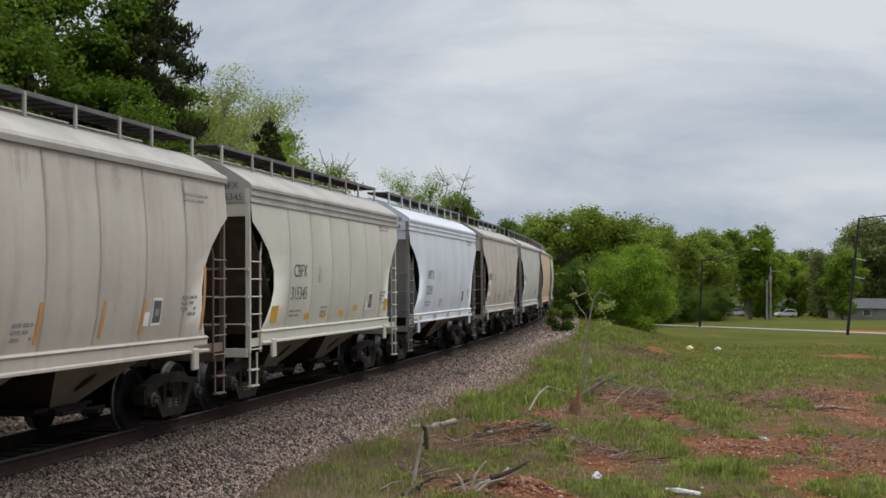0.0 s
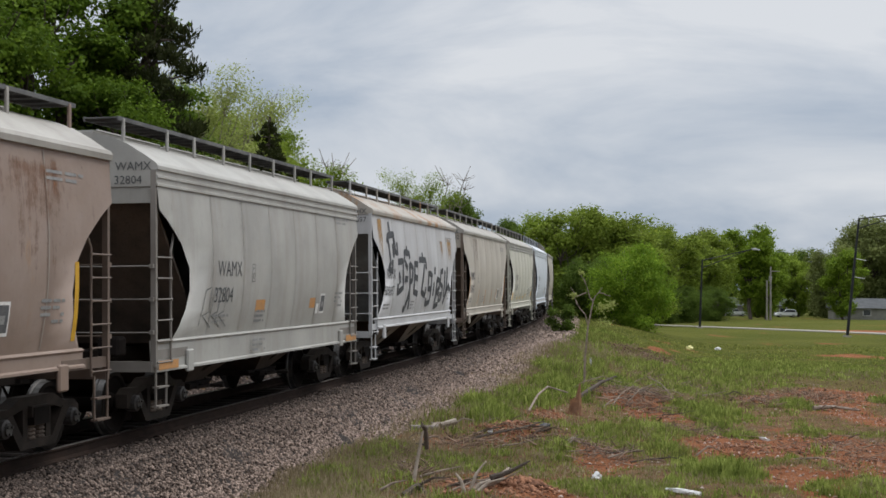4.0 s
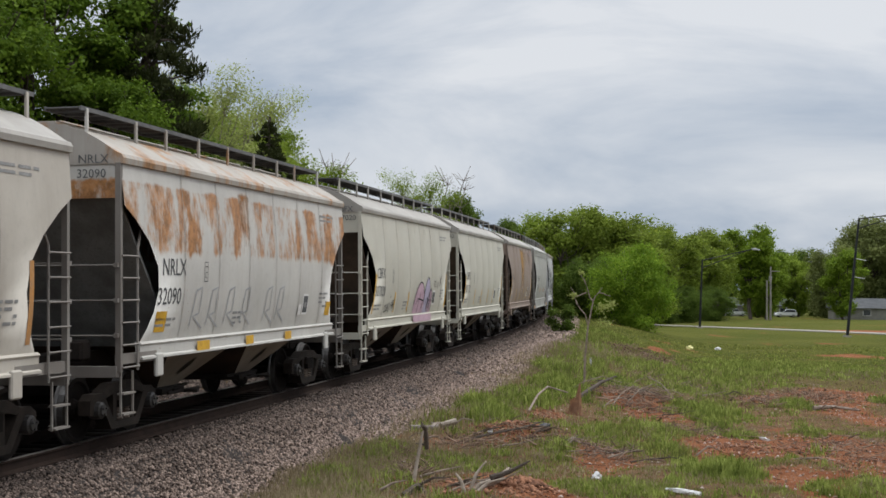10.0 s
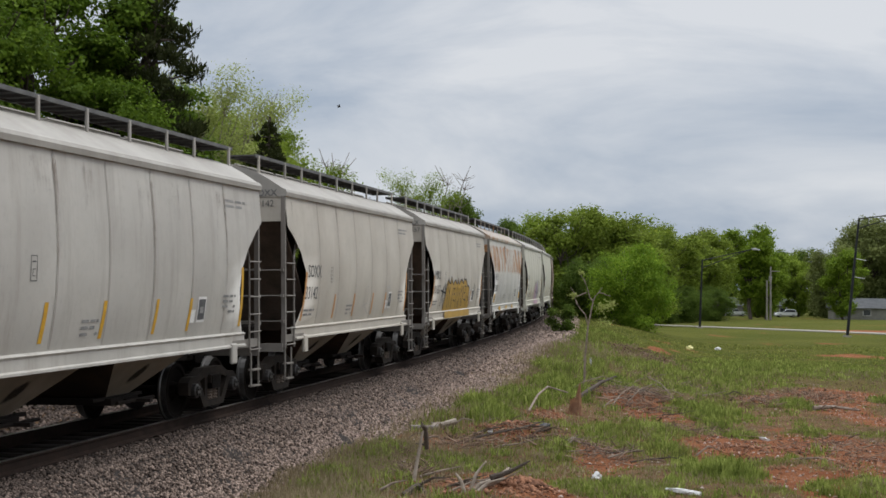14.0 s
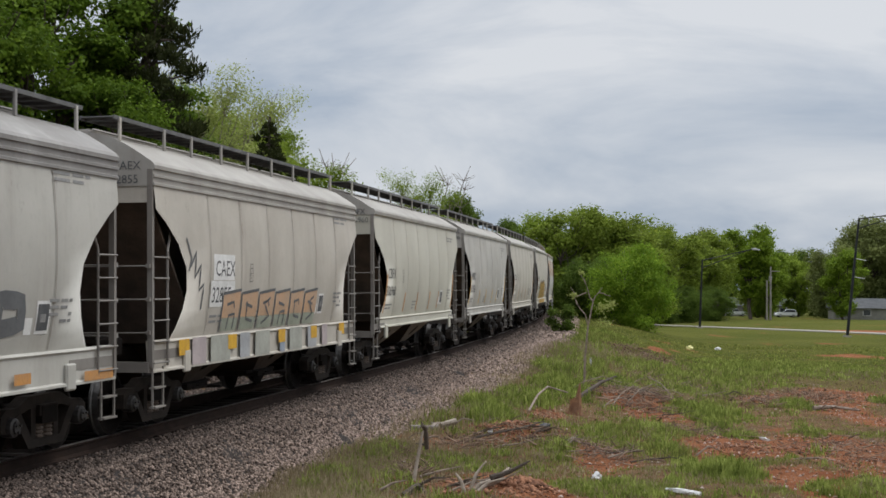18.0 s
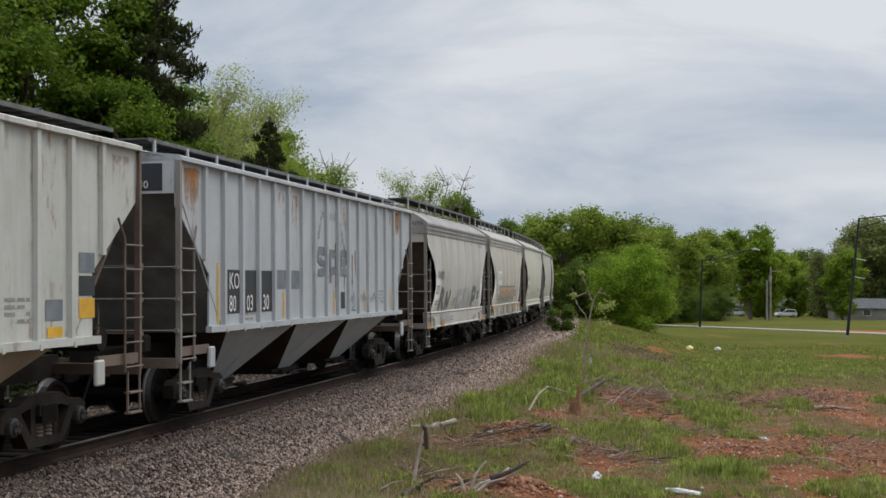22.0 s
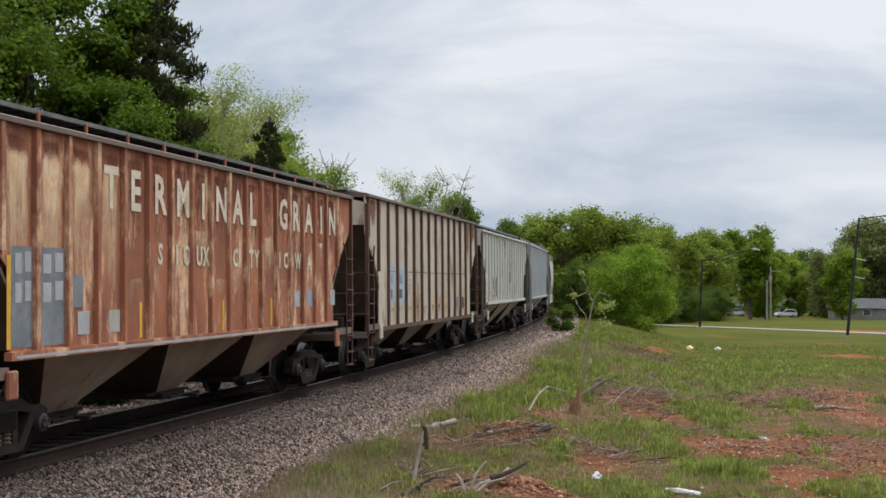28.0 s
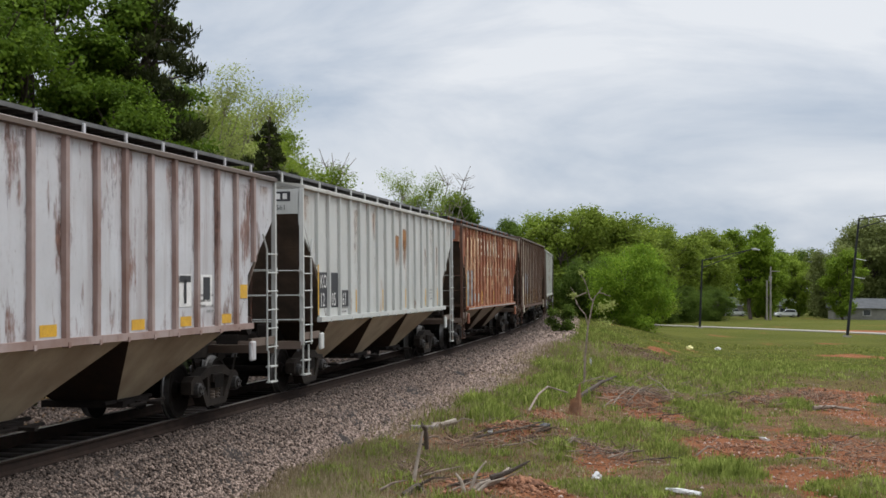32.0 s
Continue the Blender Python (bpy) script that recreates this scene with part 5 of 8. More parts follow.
def build_grass():
    rnd = np.random.RandomState(21)
    # short turf and dry stalks
    for name, mat, label, bands, hue in (
            ("short_grass", M["grass"], "short uneven green spring grass", ((13, 26, 30000, 0.13), (26, 45, 30000, 0.17), (45, 95, 30000, 0.22)), 0),
            ("dry_grass", M["straw"], "dry straw-coloured grass stalks among the green", ((13, 26, 24000, 0.2), (26, 60, 22000, 0.26)), 1)):
        out = []
        for y0, y1, n, h in bands:
            y = np.sqrt(rnd.uniform(y0 * y0, y1 * y1, n))
            x = rnd.uniform(-0.20, 0.36, n) * y
            off = x - line_x(y)
            bare, lush = dirt_at(x, y), lush_at(x, y)
            near_toe = np.exp(-((off - toe_off(y) - 1.6) / 1.8) ** 2)
            chance = (1 - bare) ** 2 * (0.1 + 0.62 * lush ** 1.2) + 0.15 * near_toe * lush
            if hue:
                chance = 0.25 * (1 - bare) ** 1.5 + 0.8 * np.exp(-((off - toe_off(y) - 0.3) / 0.9) ** 2)
            ok = (off > toe_off(y) - 0.15 - 0.9 * hue + 0.7 * rnd.rand(n) ** 1.5) & (rnd.rand(n) < chance)
            x, y, lush, near_toe = x[ok], y[ok], lush[ok], near_toe[ok]
            k = 8 if not hue else 4
            m = len(x) * k
            bx = np.repeat(x, k) + rnd.normal(0, 0.05 + 0.0015 * np.repeat(y, k), m)
            by = np.repeat(y, k) + rnd.normal(0, 0.05 + 0.0015 * np.repeat(y, k), m)
            hh = h * np.repeat(0.4 + 0.55 * lush + 0.5 * near_toe * (1 if hue else 0.4), k) * rnd.uniform(0.4, 1.25, m)
            w = (0.005 + 0.00019 * by) * rnd.uniform(0.7, 1.4, m) * (0.75 if hue else 1.0)
            out.append(blades(rnd, bx, by, hh, w, 0.6))
        join_grass(name, mat, label, out)
    # tall tufts where the grass grows thick
    out = []
    for y0, y1, n, k in ((13, 26, 26000, 22), (26, 45, 17000, 22), (45, 80, 12000, 18)):
        y = np.sqrt(rnd.uniform(y0 * y0, y1 * y1, n))
        x = rnd.uniform(-0.20, 0.36, n) * y
        h = tall_at(x, y)
        off = x - line_x(y)
        stray = (rnd.rand(n) < 0.10) & (dirt_at(x, y) < 0.25)
        h = np.where(stray, np.maximum(h, 0.2), h)
        keep = (h > 0.1) & (rnd.rand(n) < 0.05 + 2.1 * h * np.clip(patches(x, y, 0.45, 7) * 2.8 - 1.0, 0, 1.3)) & (off > toe_off(y) + 0.15)
        x, y, h = x[keep], y[keep], h[keep]
        m = len(x) * k
        r = np.repeat(0.03 + 0.16 * h + 0.0008 * y, k)
        bx, by = np.repeat(x, k) + rnd.normal(size=m) * r, np.repeat(y, k) + rnd.normal(size=m) * r
        hh = np.repeat(h * rnd.uniform(0.5, 1.15, len(x)), k) * rnd.uniform(0.45, 1.1, m)
        w = (0.005 + 0.00026 * by) * rnd.uniform(0.7, 1.4, m)
        out.append(blades(rnd, bx, by, hh, w, 0.55, 0.45))
    join_grass("grass_tufts", M["tallgrass"], "tall bright green grass in loose tufts", out)


# ---------------------------------------------------------------- trees
def leaf_cloud(rnd, centres, radii, n, size, flat=0.6, slim=0.6, rise=0.0):
    """Leaves gathered in clumps round the centres, with gaps between the clumps."""
    k = len(centres)
    per = np.array(radii) ** 2
    pick = rnd.choice(k, n, p=per / per.sum())
    clumps = 24
    d = rnd.normal(size=(k, clumps, 3))
    d /= np.linalg.norm(d, axis=2, keepdims=True)
    sub = np.array(centres)[:, None] + d * np.array(radii)[:, None, None] * rnd.uniform(0.35, 1.0, (k, clumps, 1)) * np.array((1, 1, 0.8))
    which = rnd.randint(0, clumps, n)
    p = sub[pick, which] + rnd.normal(size=(n, 3)) * (np.array(radii)[pick] * 0.25)[:, None] * np.array((1, 1, flat))
    s = size * rnd.uniform(0.6, 1.4, n)
    out = p - np.array(centres)[pick]
    out /= np.linalg.norm(out, axis=1, keepdims=True) + 1e-6
    face = rnd.normal(size=(n, 3)) * 0.75 + 0.7 * out + np.array((0, 0, 0.8))
    u = np.cross(face, rnd.normal(size=(n, 3)))
    if rise:
        u = u / np.linalg.norm(u, axis=1, keepdims=True) * (1 - rise) + rise * (out * 0.7 + np.array((0, 0, 0.8)))
    u /= np.linalg.norm(u, axis=1, keepdims=True)
    w = np.cross(u, face)
    w /= np.linalg.norm(w, axis=1, keepdims=True)
    u, w = u * s[:, None], w * (s * slim)[:, None]
    V = np.stack([p - u, p + w * 0.9, p + u, p - w], 1).reshape(-1, 3)
    return V, np.arange(n * 4).reshape(-1, 4)


def limb(bm, a, b, r0, r1, rnd, bends=3):
    pts = [Vector(a).lerp(Vector(b), i / bends) for i in range(bends + 1)]
    size = (Vector(b) - Vector(a)).length
    for q in pts[1:-1]:
        q += Vector(rnd.normal(size=3)) * size * 0.07
    for i in range(bends):
        rod(bm, pts[i], pts[i + 1], r0 + (r1 - r0) * i / bends, 6, r0 + (r1 - r0) * (i + 1) / bends)
    return pts


def tree_meshes(key, h, spread, seed, leaves, size, low=0.3, lobes=12, clump=0.36, twigs=0, thin=1.0):
    rnd = np.random.RandomState(seed)
    bm = bmesh.new()
    top = Vector((rnd.normal() * 0.3, rnd.normal() * 0.3, h * 0.72))
    stem = limb(bm, (0, 0, -0.3), top, 0.022 * h * thin, 0.006 * h * thin, rnd, 5)
    centres, radii = [], []
    for i in range(lobes):
        f = low + (0.97 - low) * (i + 0.5) / lobes
        a = i * 2.4 + rnd.uniform(-0.5, 0.5)
        wide = spread * math.sin(math.pi * min(1, (1 - f) / (1 - low) * 0.82 + 0.16)) ** 0.7
        reach = wide * rnd.uniform(0.35, 0.95)
        c = Vector((math.cos(a) * reach, math.sin(a) * reach, f * h * rnd.uniform(0.94, 1.04)))
        start = stem[min(5, max(1, int(f * 5)))]
        p = limb(bm, start, c, 0.008 * h * thin, 0.003 * h * thin, rnd)
        for _ in range(3 + twigs):
            d = Vector(rnd.normal(size=3)).normalized()
            d.z = abs(d.z) * 0.7
            limb(bm, p[2], c + d * spread * clump * rnd.uniform(0.7, 1.25), 0.0035 * h * thin, 0.0012 * h * thin, rnd)
        centres.append(tuple(c))
        radii.append(spread * clump * rnd.uniform(0.75, 1.3))
    trunk = bm_mesh("trunk", bm)
    trunk.materials.append(None)
    V, F = leaf_cloud(rnd, centres, radii, leaves, size)
    crown = fast_mesh("crown", V, F, None)
    MESHES[key] = (trunk, crown)


def cedar_meshes(key, h, spread, seed, leaves, size):
    rnd = np.random.RandomState(seed)
    bm = bmesh.new()
    rod(bm, (0, 0, -0.3), (0.05, 0.03, h * 0.98), 0.016 * h, 7, 0.002 * h)
    centres, radii = [], []
    n = 150
    for i in range(n):
        f = 0.06 + 0.93 * (i / (n - 1)) ** 1.1
        a = i * 2.4
        wide = spread * (1 - f) ** 0.75 * rnd.uniform(0.75, 1.15) + 0.12
        reach = wide * rnd.uniform(0.35, 1.15)
        c = Vector((math.cos(a) * reach, math.sin(a) * reach, f * h + 0.45 * reach - 0.5))
        limb(bm, (0, 0, f * h - 0.1), c, 0.004 * h, 0.0015 * h, rnd)
        centres.append(tuple(c))
        radii.append(0.12 + 0.19 * wide * rnd.uniform(0.6, 1.3))
    trunk = bm_mesh("trunk", bm)
    trunk.materials.append(None)
    V, F = leaf_cloud(rnd, centres, radii, leaves, size, 0.9, 0.28, 0.6)
    MESHES[key] = (trunk, fast_mesh("crown", V, F, None))


def plant(key, x, y, scale, turn, leaf, label, category="tree", bark=None, wide=1.0, name="tree"):
    trunk, crown = MESHES[key]
    t = tagged(new(name), label, category, "trees by the line" if category == "tree" else "")
    t.matrix_basis = pose(x, y, float(ground_z(x, y)) - 0.05, 0, 0, turn) @ Matrix.Diagonal((scale * wide, scale * wide, scale, 1))
    put("trunk", trunk, bark or M["bark"], t)
    if crown is not None:
        put("crown", crown, leaf, t)
    return t


def dead_tree(key, h, spread, seed, n=9):
    rnd = np.random.RandomState(seed)
    bm = bmesh.new()
    stem = limb(bm, (0, 0, -0.3), (0.1, 0, h * 0.8), 0.010 * h, 0.004 * h, rnd, 5)
    for i in range(n):
        f = 0.45 + 0.55 * i / n
        a = i * 2.4
        c = Vector((math.cos(a) * spread * rnd.uniform(0.4, 1), math.sin(a) * spread * rnd.uniform(0.4, 1), h * min(1, f + rnd.uniform(0.1, 0.3))))
        p = limb(bm, stem[min(5, int(f * 5))], c, 0.004 * h, 0.0016 * h, rnd)
        for _ in range(9):
            d = Vector(rnd.normal(size=3)).normalized()
            d.z = abs(d.z)
            limb(bm, p[2], p[2] + d * spread * rnd.uniform(0.3, 0.6), 0.0016 * h, 0.0007 * h, rnd)
    me = bm_mesh("trunk", bm)
    me.materials.append(None)
    MESHES[key] = (me, None)


LEAF = {"deep": leaf_mat("deep_green_leaves", (0.065, 0.11, 0.017), (0.165, 0.235, 0.04)),
        "forest": leaf_mat("forest_green_leaves", (0.06, 0.115, 0.010), (0.19, 0.285, 0.032)),
        "fresh": leaf_mat("fresh_green_leaves", (0.13, 0.21, 0.017), (0.28, 0.38, 0.045)),
        "willow": leaf_mat("yellow_green_leaves", (0.14, 0.20, 0.026), (0.285, 0.355, 0.055)),
        "spring": leaf_mat("spring_green_leaves", (0.17, 0.25, 0.03), (0.33, 0.42, 0.06), 0.68, 0.5),
        "pale": leaf_mat("pale_young_leaves", (0.27, 0.32, 0.09), (0.43, 0.48, 0.16), 0.75, 0.5),
        "cedar": leaf_mat("cedar_needles", (0.026, 0.036, 0.011), (0.06, 0.068, 0.022), 0.68, 0.2),
        "olive": leaf_mat("olive_leaves", (0.15, 0.18, 0.055), (0.26, 0.29, 0.10)),
        # shade put into the leaf colour, for the added brush beyond the line
        "shade": leaf_mat("shaded_brush_leaves", (0.012, 0.018, 0.006), (0.028, 0.036, 0.01), 0.68, 0.1),
        "bright": leaf_mat("bright_bush_leaves", (0.13, 0.235, 0.018), (0.31, 0.43, 0.047))}


# ---------------------------------------------------------------- the place
def paint_ground():
    ob = bpy.data.objects["ground"]
    n = len(ob.data.vertices)
    co = np.empty(n * 3)
    ob.data.vertices.foreach_get("co", co)
    co = co.reshape(-1, 3)
    at = ob.data.attributes.new("bare", "FLOAT", "POINT")
    at.data.foreach_set("value", dirt_at(co[:, 0], co[:, 1]).astype(np.float32))
    at = ob.data.attributes.new("mown", "FLOAT", "POINT")
    at.data.foreach_set("value", np.clip((co[:, 1] - 36) / 30, 0, 1).astype(np.float32))


build_ground()
paint_ground()
build_ballast()
build_rails()
build_ties()
build_stones()
build_grass()

tree_meshes("broad", 14, 5.0, 31, 62000, 0.085, 0.16, 18, 0.36)
tree_meshes("broad_b", 13, 4.2, 32, 50000, 0.095, 0.2, 15, 0.36)
tree_meshes("slim", 14, 2.4, 42, 40000, 0.085, 0.16, 18, 0.42)
tree_meshes("tall_tree", 14, 4.0, 43, 20000, 0.2, 0.3, 20, 0.38)
tree_meshes("round_top", 12, 4.6, 33, 22000, 0.17, 0.12, 13, 0.38)
tree_meshes("airy", 13, 3.9, 34, 30000, 0.065, 0.2, 24, 0.34, 9, 0.45)
tree_meshes("thicket", 7, 4.6, 35, 34000, 0.11, 0.04, 17, 0.36)
tree_meshes("brush", 7, 4.6, 41, 4200, 0.26, 0.04, 13, 0.36)
tree_meshes("far_tree", 13, 5.2, 36, 20000, 0.2, 0.08, 20, 0.36)
tree_meshes("far_tree_b", 14, 4.6, 37, 20000, 0.2, 0.1, 20, 0.36)
cedar_meshes("cedar", 13, 3.0, 38, 70000, 0.1)
dead_tree("bare", 11, 1.8, 39)
dead_tree("bare_b", 9, 2.2, 40, 7)

WOODS = (("broad", -16.2, 42, 1.02, 20, "forest"), ("broad", -20.5, 50, 1.15, 140, "forest"), ("broad_b", -13.9, 43, 0.66, 10, "fresh"), ("broad_b", -17.5, 38, 0.6, 200, "fresh"), ("broad_b", -13.6, 52, 0.98, 75, "forest"), ("broad", -15.6, 47, 1.05, 310, "forest"), ("slim", -11.4, 50, 1.22, 100, "forest"), ("slim", -10.5, 45, 0.74, 205, "forest"), ("slim", -13.4, 45, 1.0, 305, "forest"), ("broad_b", -10.4, 78, 0.98, 15, "spring"), ("broad_b", -8.6, 82, 0.78, 250, "spring"), ("broad_b", -12.2, 71, 0.6, 290, "spring"),
         ("airy", -11.8, 70, 1.1, 30, "pale"), ("airy", -9.5, 74, 0.86, 110, "spring"), ("airy", -12.4, 80, 1.12, 200, "pale"), ("broad_b", -9.4, 84, 0.62, 60, "spring"), ("broad_b", -12.6, 76, 0.66, 160, "spring"),
         ("airy", -1.4, 95, 0.8, 20, "spring"), ("round_top", 1.7, 100, 0.72, 20, "deep"), ("round_top", -1.6, 106, 0.62, 120, "deep"), ("round_top", 4.8, 112, 0.62, 220, "deep"))
for key, x, y, sc, turn, leaf in WOODS:
    plant(key, x, y, sc, turn, LEAF[leaf], "tall deciduous tree in spring leaf behind the railway", bark=M["deadwood"] if key == "airy" else None, wide=0.9 if key == "airy" else 0.62 if key == "round_top" else 1.0)
plant("cedar", -10.45, 48, 1.18, 0, LEAF["cedar"], "dark green cedar with a pointed crown", wide=0.95)
plant("cedar", -8.3, 66, 0.90, 90, LEAF["cedar"], "dark green cedar with a pointed crown")
plant("cedar", -8.4, 80, 0.68, 30, LEAF["cedar"], "dark green cedar with a pointed crown")
for key, x, y, sc, turn in (("bare", -6.7, 85, 1.08, 0), ("bare_b", -4.2, 92, 1.08, 60), ("bare", 0.4, 96, 0.98, 100)):
    plant(key, x, y, sc, turn, None, "bare grey tree with thin dead branches", bark=M["deadwood"])

RIGHT = (("far_tree", 14.6, 165, 0.98, 0, "willow"), ("far_tree_b", 18.6, 168, 0.96, 50, "willow"), ("far_tree", 22.6, 166, 0.98, 110, "willow"), ("far_tree_b", 11.2, 170, 0.84, 200, "spring"), ("far_tree", 27.6, 186, 0.92, 70, "willow"),
         ("far_tree", 33.0, 205, 0.95, 20, "willow"), ("far_tree_b", 38.5, 232, 1.0, 80, "spring"), ("far_tree", 43.5, 236, 1.03, 130, "willow"), ("far_tree_b", 48.0, 250, 1.05, 190, "willow"), ("tall_tree", 58.4, 264, 1.22, 250, "fresh"))
RIGHT += (("far_tree_b", 62.5, 270, 0.98, 15, "fresh"), ("far_tree", 68.0, 300, 0.95, 60, "willow"), ("far_tree", 76.0, 330, 1.0, 160, "willow"), ("far_tree_b", 79.0, 275, 0.93, 210, "fresh"), ("far_tree", 86.5, 315, 1.12, 270, "olive"), ("far_tree_b", 93.0, 305, 1.5, 10, "olive"), ("far_tree", 99.0, 300, 1.62, 70, "olive"), ("far_tree_b", 84.0, 330, 1.0, 70, "spring"),
         ("far_tree", 30.0, 225, 1.0, 70, "deep"), ("far_tree_b", 22.0, 195, 1.02, 170, "willow"), ("far_tree_b", 40.0, 270, 1.15, 30, "deep"), ("far_tree", 49.0, 285, 1.15, 90, "willow"), ("far_tree_b", 72.0, 370, 1.2, 90, "spring"), ("far_tree", 64.0, 362, 1.2, 40, "willow"), ("far_tree", 57.0, 345, 1.2, 140, "deep"), ("far_tree", 92.0, 365, 1.3, 40, "deep"))
for key, x, y, sc, turn, leaf in RIGHT:
    plant(key, x, y, sc, turn, LEAF[leaf], "leafy green deciduous tree at the edge of the field")
for i in range(16):
    plant(("far_tree", "far_tree_b")[i % 2], 26 + 7.0 * i, 392 + 9 * (i % 3), 1.28 if 8 < i < 13 else 1.55 + 0.1 * (i % 3), 53 * i, LEAF[("willow", "olive", "willow")[i % 3]], "leafy green tree in the far wood", wide=0.85)
# low growth that closes the wood's edge
for i, (x, y, sc, leaf) in enumerate(((24.5, 176, 0.7, "deep"), (29.5, 190, 0.75, "deep"), (34.0, 200, 0.7, "deep"), (38.0, 215, 0.7, "deep"), (44.0, 226, 0.75, "deep"), (20.0, 160, 0.7, "deep"), (15.5, 150, 0.6, "deep"), (86.0, 292, 0.5, "olive"), (96.0, 288, 0.7, "deep"))):
    plant("thicket", x, y, sc, 47 * i, LEAF[leaf], "dark green undergrowth below the trees", "bush", name="bush")
for i in range(26):
    plant("brush", 16 + 4.6 * i, 366 + 7 * (i % 3), 0.95 + 0.12 * (i % 2), 61 * i, LEAF["deep"], "dark green undergrowth in the far wood", "bush", name="bush")
plant("thicket", 13.6, 100, 0.79, 0, LEAF["bright"], "bright green leafy bush at the foot of the bank", "bush", name="bush", wide=0.84)
plant("thicket", 11.6, 106, 0.62, 120, LEAF["deep"], "dark green bush at the foot of the bank", "bush", name="bush")
plant("brush", 6.3, 73, 0.2, 75, LEAF["deep"], "small dark green bush on the ballast shoulder", "bush", name="bush")
# added brush beyond the line: blocks light under the train, leaf colour painted shaded
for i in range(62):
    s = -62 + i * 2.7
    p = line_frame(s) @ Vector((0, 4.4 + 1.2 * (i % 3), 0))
    plant("brush", p.x, p.y, (0.24, 0.36, 0.46)[i % 3], 67 * i, LEAF["shade"], "brush added beyond the railway, leaves coloured as in shade", "bush", name="bush")


# ---------------------------------------------------------------- paint, panels and words on the cars
def flat(name, c, c2=None, rough=0.6):
    return surface(name, c, c2 or tuple(x * 0.8 for x in c), 3, 20, rough, bumpy=0.05, amount=0.35)


G = {"slate": flat("slate_spray_paint", (0.055, 0.058, 0.065)), "mustard": flat("mustard_spray_paint", (0.42, 0.26, 0.045), (0.34, 0.21, 0.05)), "line": flat("black_spray_paint", (0.03, 0.03, 0.035)),
     "pink": flat("pink_spray_paint", (0.50, 0.34, 0.41)), "dust": flat("dusty_pink_paint", (0.42, 0.36, 0.36)), "sage": flat("dusty_sage_paint", (0.36, 0.365, 0.32)), "lilac": flat("lilac_spray_paint", (0.42, 0.38, 0.50)), "peach": flat("peach_spray_paint", (0.52, 0.33, 0.20), (0.45, 0.32, 0.22)), "mint": flat("grey_green_spray_paint", (0.33, 0.36, 0.29)),
     "bluegrey": flat("blue_grey_spray_paint", (0.26, 0.30, 0.36)), "smoke": flat("smoky_grey_spray_paint", (0.13, 0.135, 0.14)), "fog": flat("pale_grey_spray_paint", (0.36, 0.37, 0.38)),
     "panel": flat("black_number_panel", (0.035, 0.037, 0.042)), "zinc": flat("faded_grey_panel", (0.12, 0.14, 0.16), (0.19, 0.205, 0.22)), "sky": flat("faded_pale_blue_panel", (0.36, 0.42, 0.48))}


def blob(outline):
    """A filled shape from a bottom line at z = 0 and a list of (x, height) tops, cut in levels so that it can bend."""
    pts, faces, levels = [], [], 8
    for x, lo, hi in outline:
        pts += [(x, lo + (hi - lo) * k / levels) for k in range(levels + 1)]
    n = levels + 1
    for i in range(len(outline) - 1):
        for k in range(levels):
            faces.append((i * n + k, (i + 1) * n + k, (i + 1) * n + k + 1, i * n + k + 1))
    return pts, faces


def arcs(x0, x1, lo, hi, n=14, lean=0.0):
    return [(x0 + (x1 - x0) * i / n + lean * math.sin(math.pi * i / n), lo, lo + (hi - lo) * (0.3 + 0.7 * math.sin(math.pi * i / n) ** 0.6)) for i in range(n + 1)]


G["seam"] = flat("grimy_weld_line", (0.24, 0.22, 0.195), (0.31, 0.29, 0.26), 0.85)
G["brownweld"] = flat("rust_brown_weld", (0.22, 0.11, 0.055), (0.30, 0.17, 0.08), 0.9)
G.update({"ochre": stain_mat("ochre_stain", (0.34, 0.19, 0.06), (0.42, 0.27, 0.12)), "soot_shade": stain_mat("brown_grime_runs", (0.17, 0.125, 0.10), (0.13, 0.09, 0.07), 0.42), "pale": stain_mat("pale_worn_paint", (0.68, 0.53, 0.37), (0.56, 0.34, 0.18), 0.9), "darkred": stain_mat("dark_red_rust", (0.13, 0.045, 0.03), (0.17, 0.06, 0.036), 0.9),
          "runs": stain_mat("rust_runs", (0.36, 0.18, 0.065), (0.26, 0.12, 0.05)), "brownrun": stain_mat("brown_rust_runs", (0.16, 0.075, 0.045), (0.24, 0.12, 0.07), 0.9), "rosyrun": stain_mat("purple_brown_rust", (0.19, 0.10, 0.085), (0.24, 0.13, 0.10), 0.8), "tanrun": stain_mat("tan_grime_and_shade", (0.36, 0.28, 0.19), (0.28, 0.19, 0.12), 0.62)})


def stain(car, x, top, w, h, mat, kind, seed, lift=0.004, label="", edges=False, base=1.0):
    """A stain that hangs down from one height, strongest at its top; edges: strongest along both sides."""
    nx, nz = 10, 12
    pts, fade = [], []
    for j in range(nz + 1):
        for i in range(nx + 1):
            u, f = i / nx, j / nz
            pts.append((w * u, -h * f))
            if edges:
                side = max(0.0, 1 - min(u, 1 - u) / 0.42) ** 1.4
                fade.append(base * (side * (1 - 0.35 * f) + 0.25 * max(0.0, 1 - f / 0.2) + 0.35 * max(0.0, (f - 0.85) / 0.15)))
            else:
                fade.append(base * min(1.0, 4 * min(u, 1 - u)) * min(1.0, f / 0.06) * (1 - f) ** 0.6)
    n = nx + 1
    ob = decal(car, "stain", pts, [(j * n + i, (j + 1) * n + i, (j + 1) * n + i + 1, j * n + i + 1) for j in range(nz) for i in range(nx)], x, top, mat, kind, lift, label)
    at = ob.data.attributes.new("fade", "FLOAT", "POINT")
    at.data.foreach_set("value", fade)
    return ob


def outline_of(cols):
    return [(x, hi) for x, lo, hi in cols]


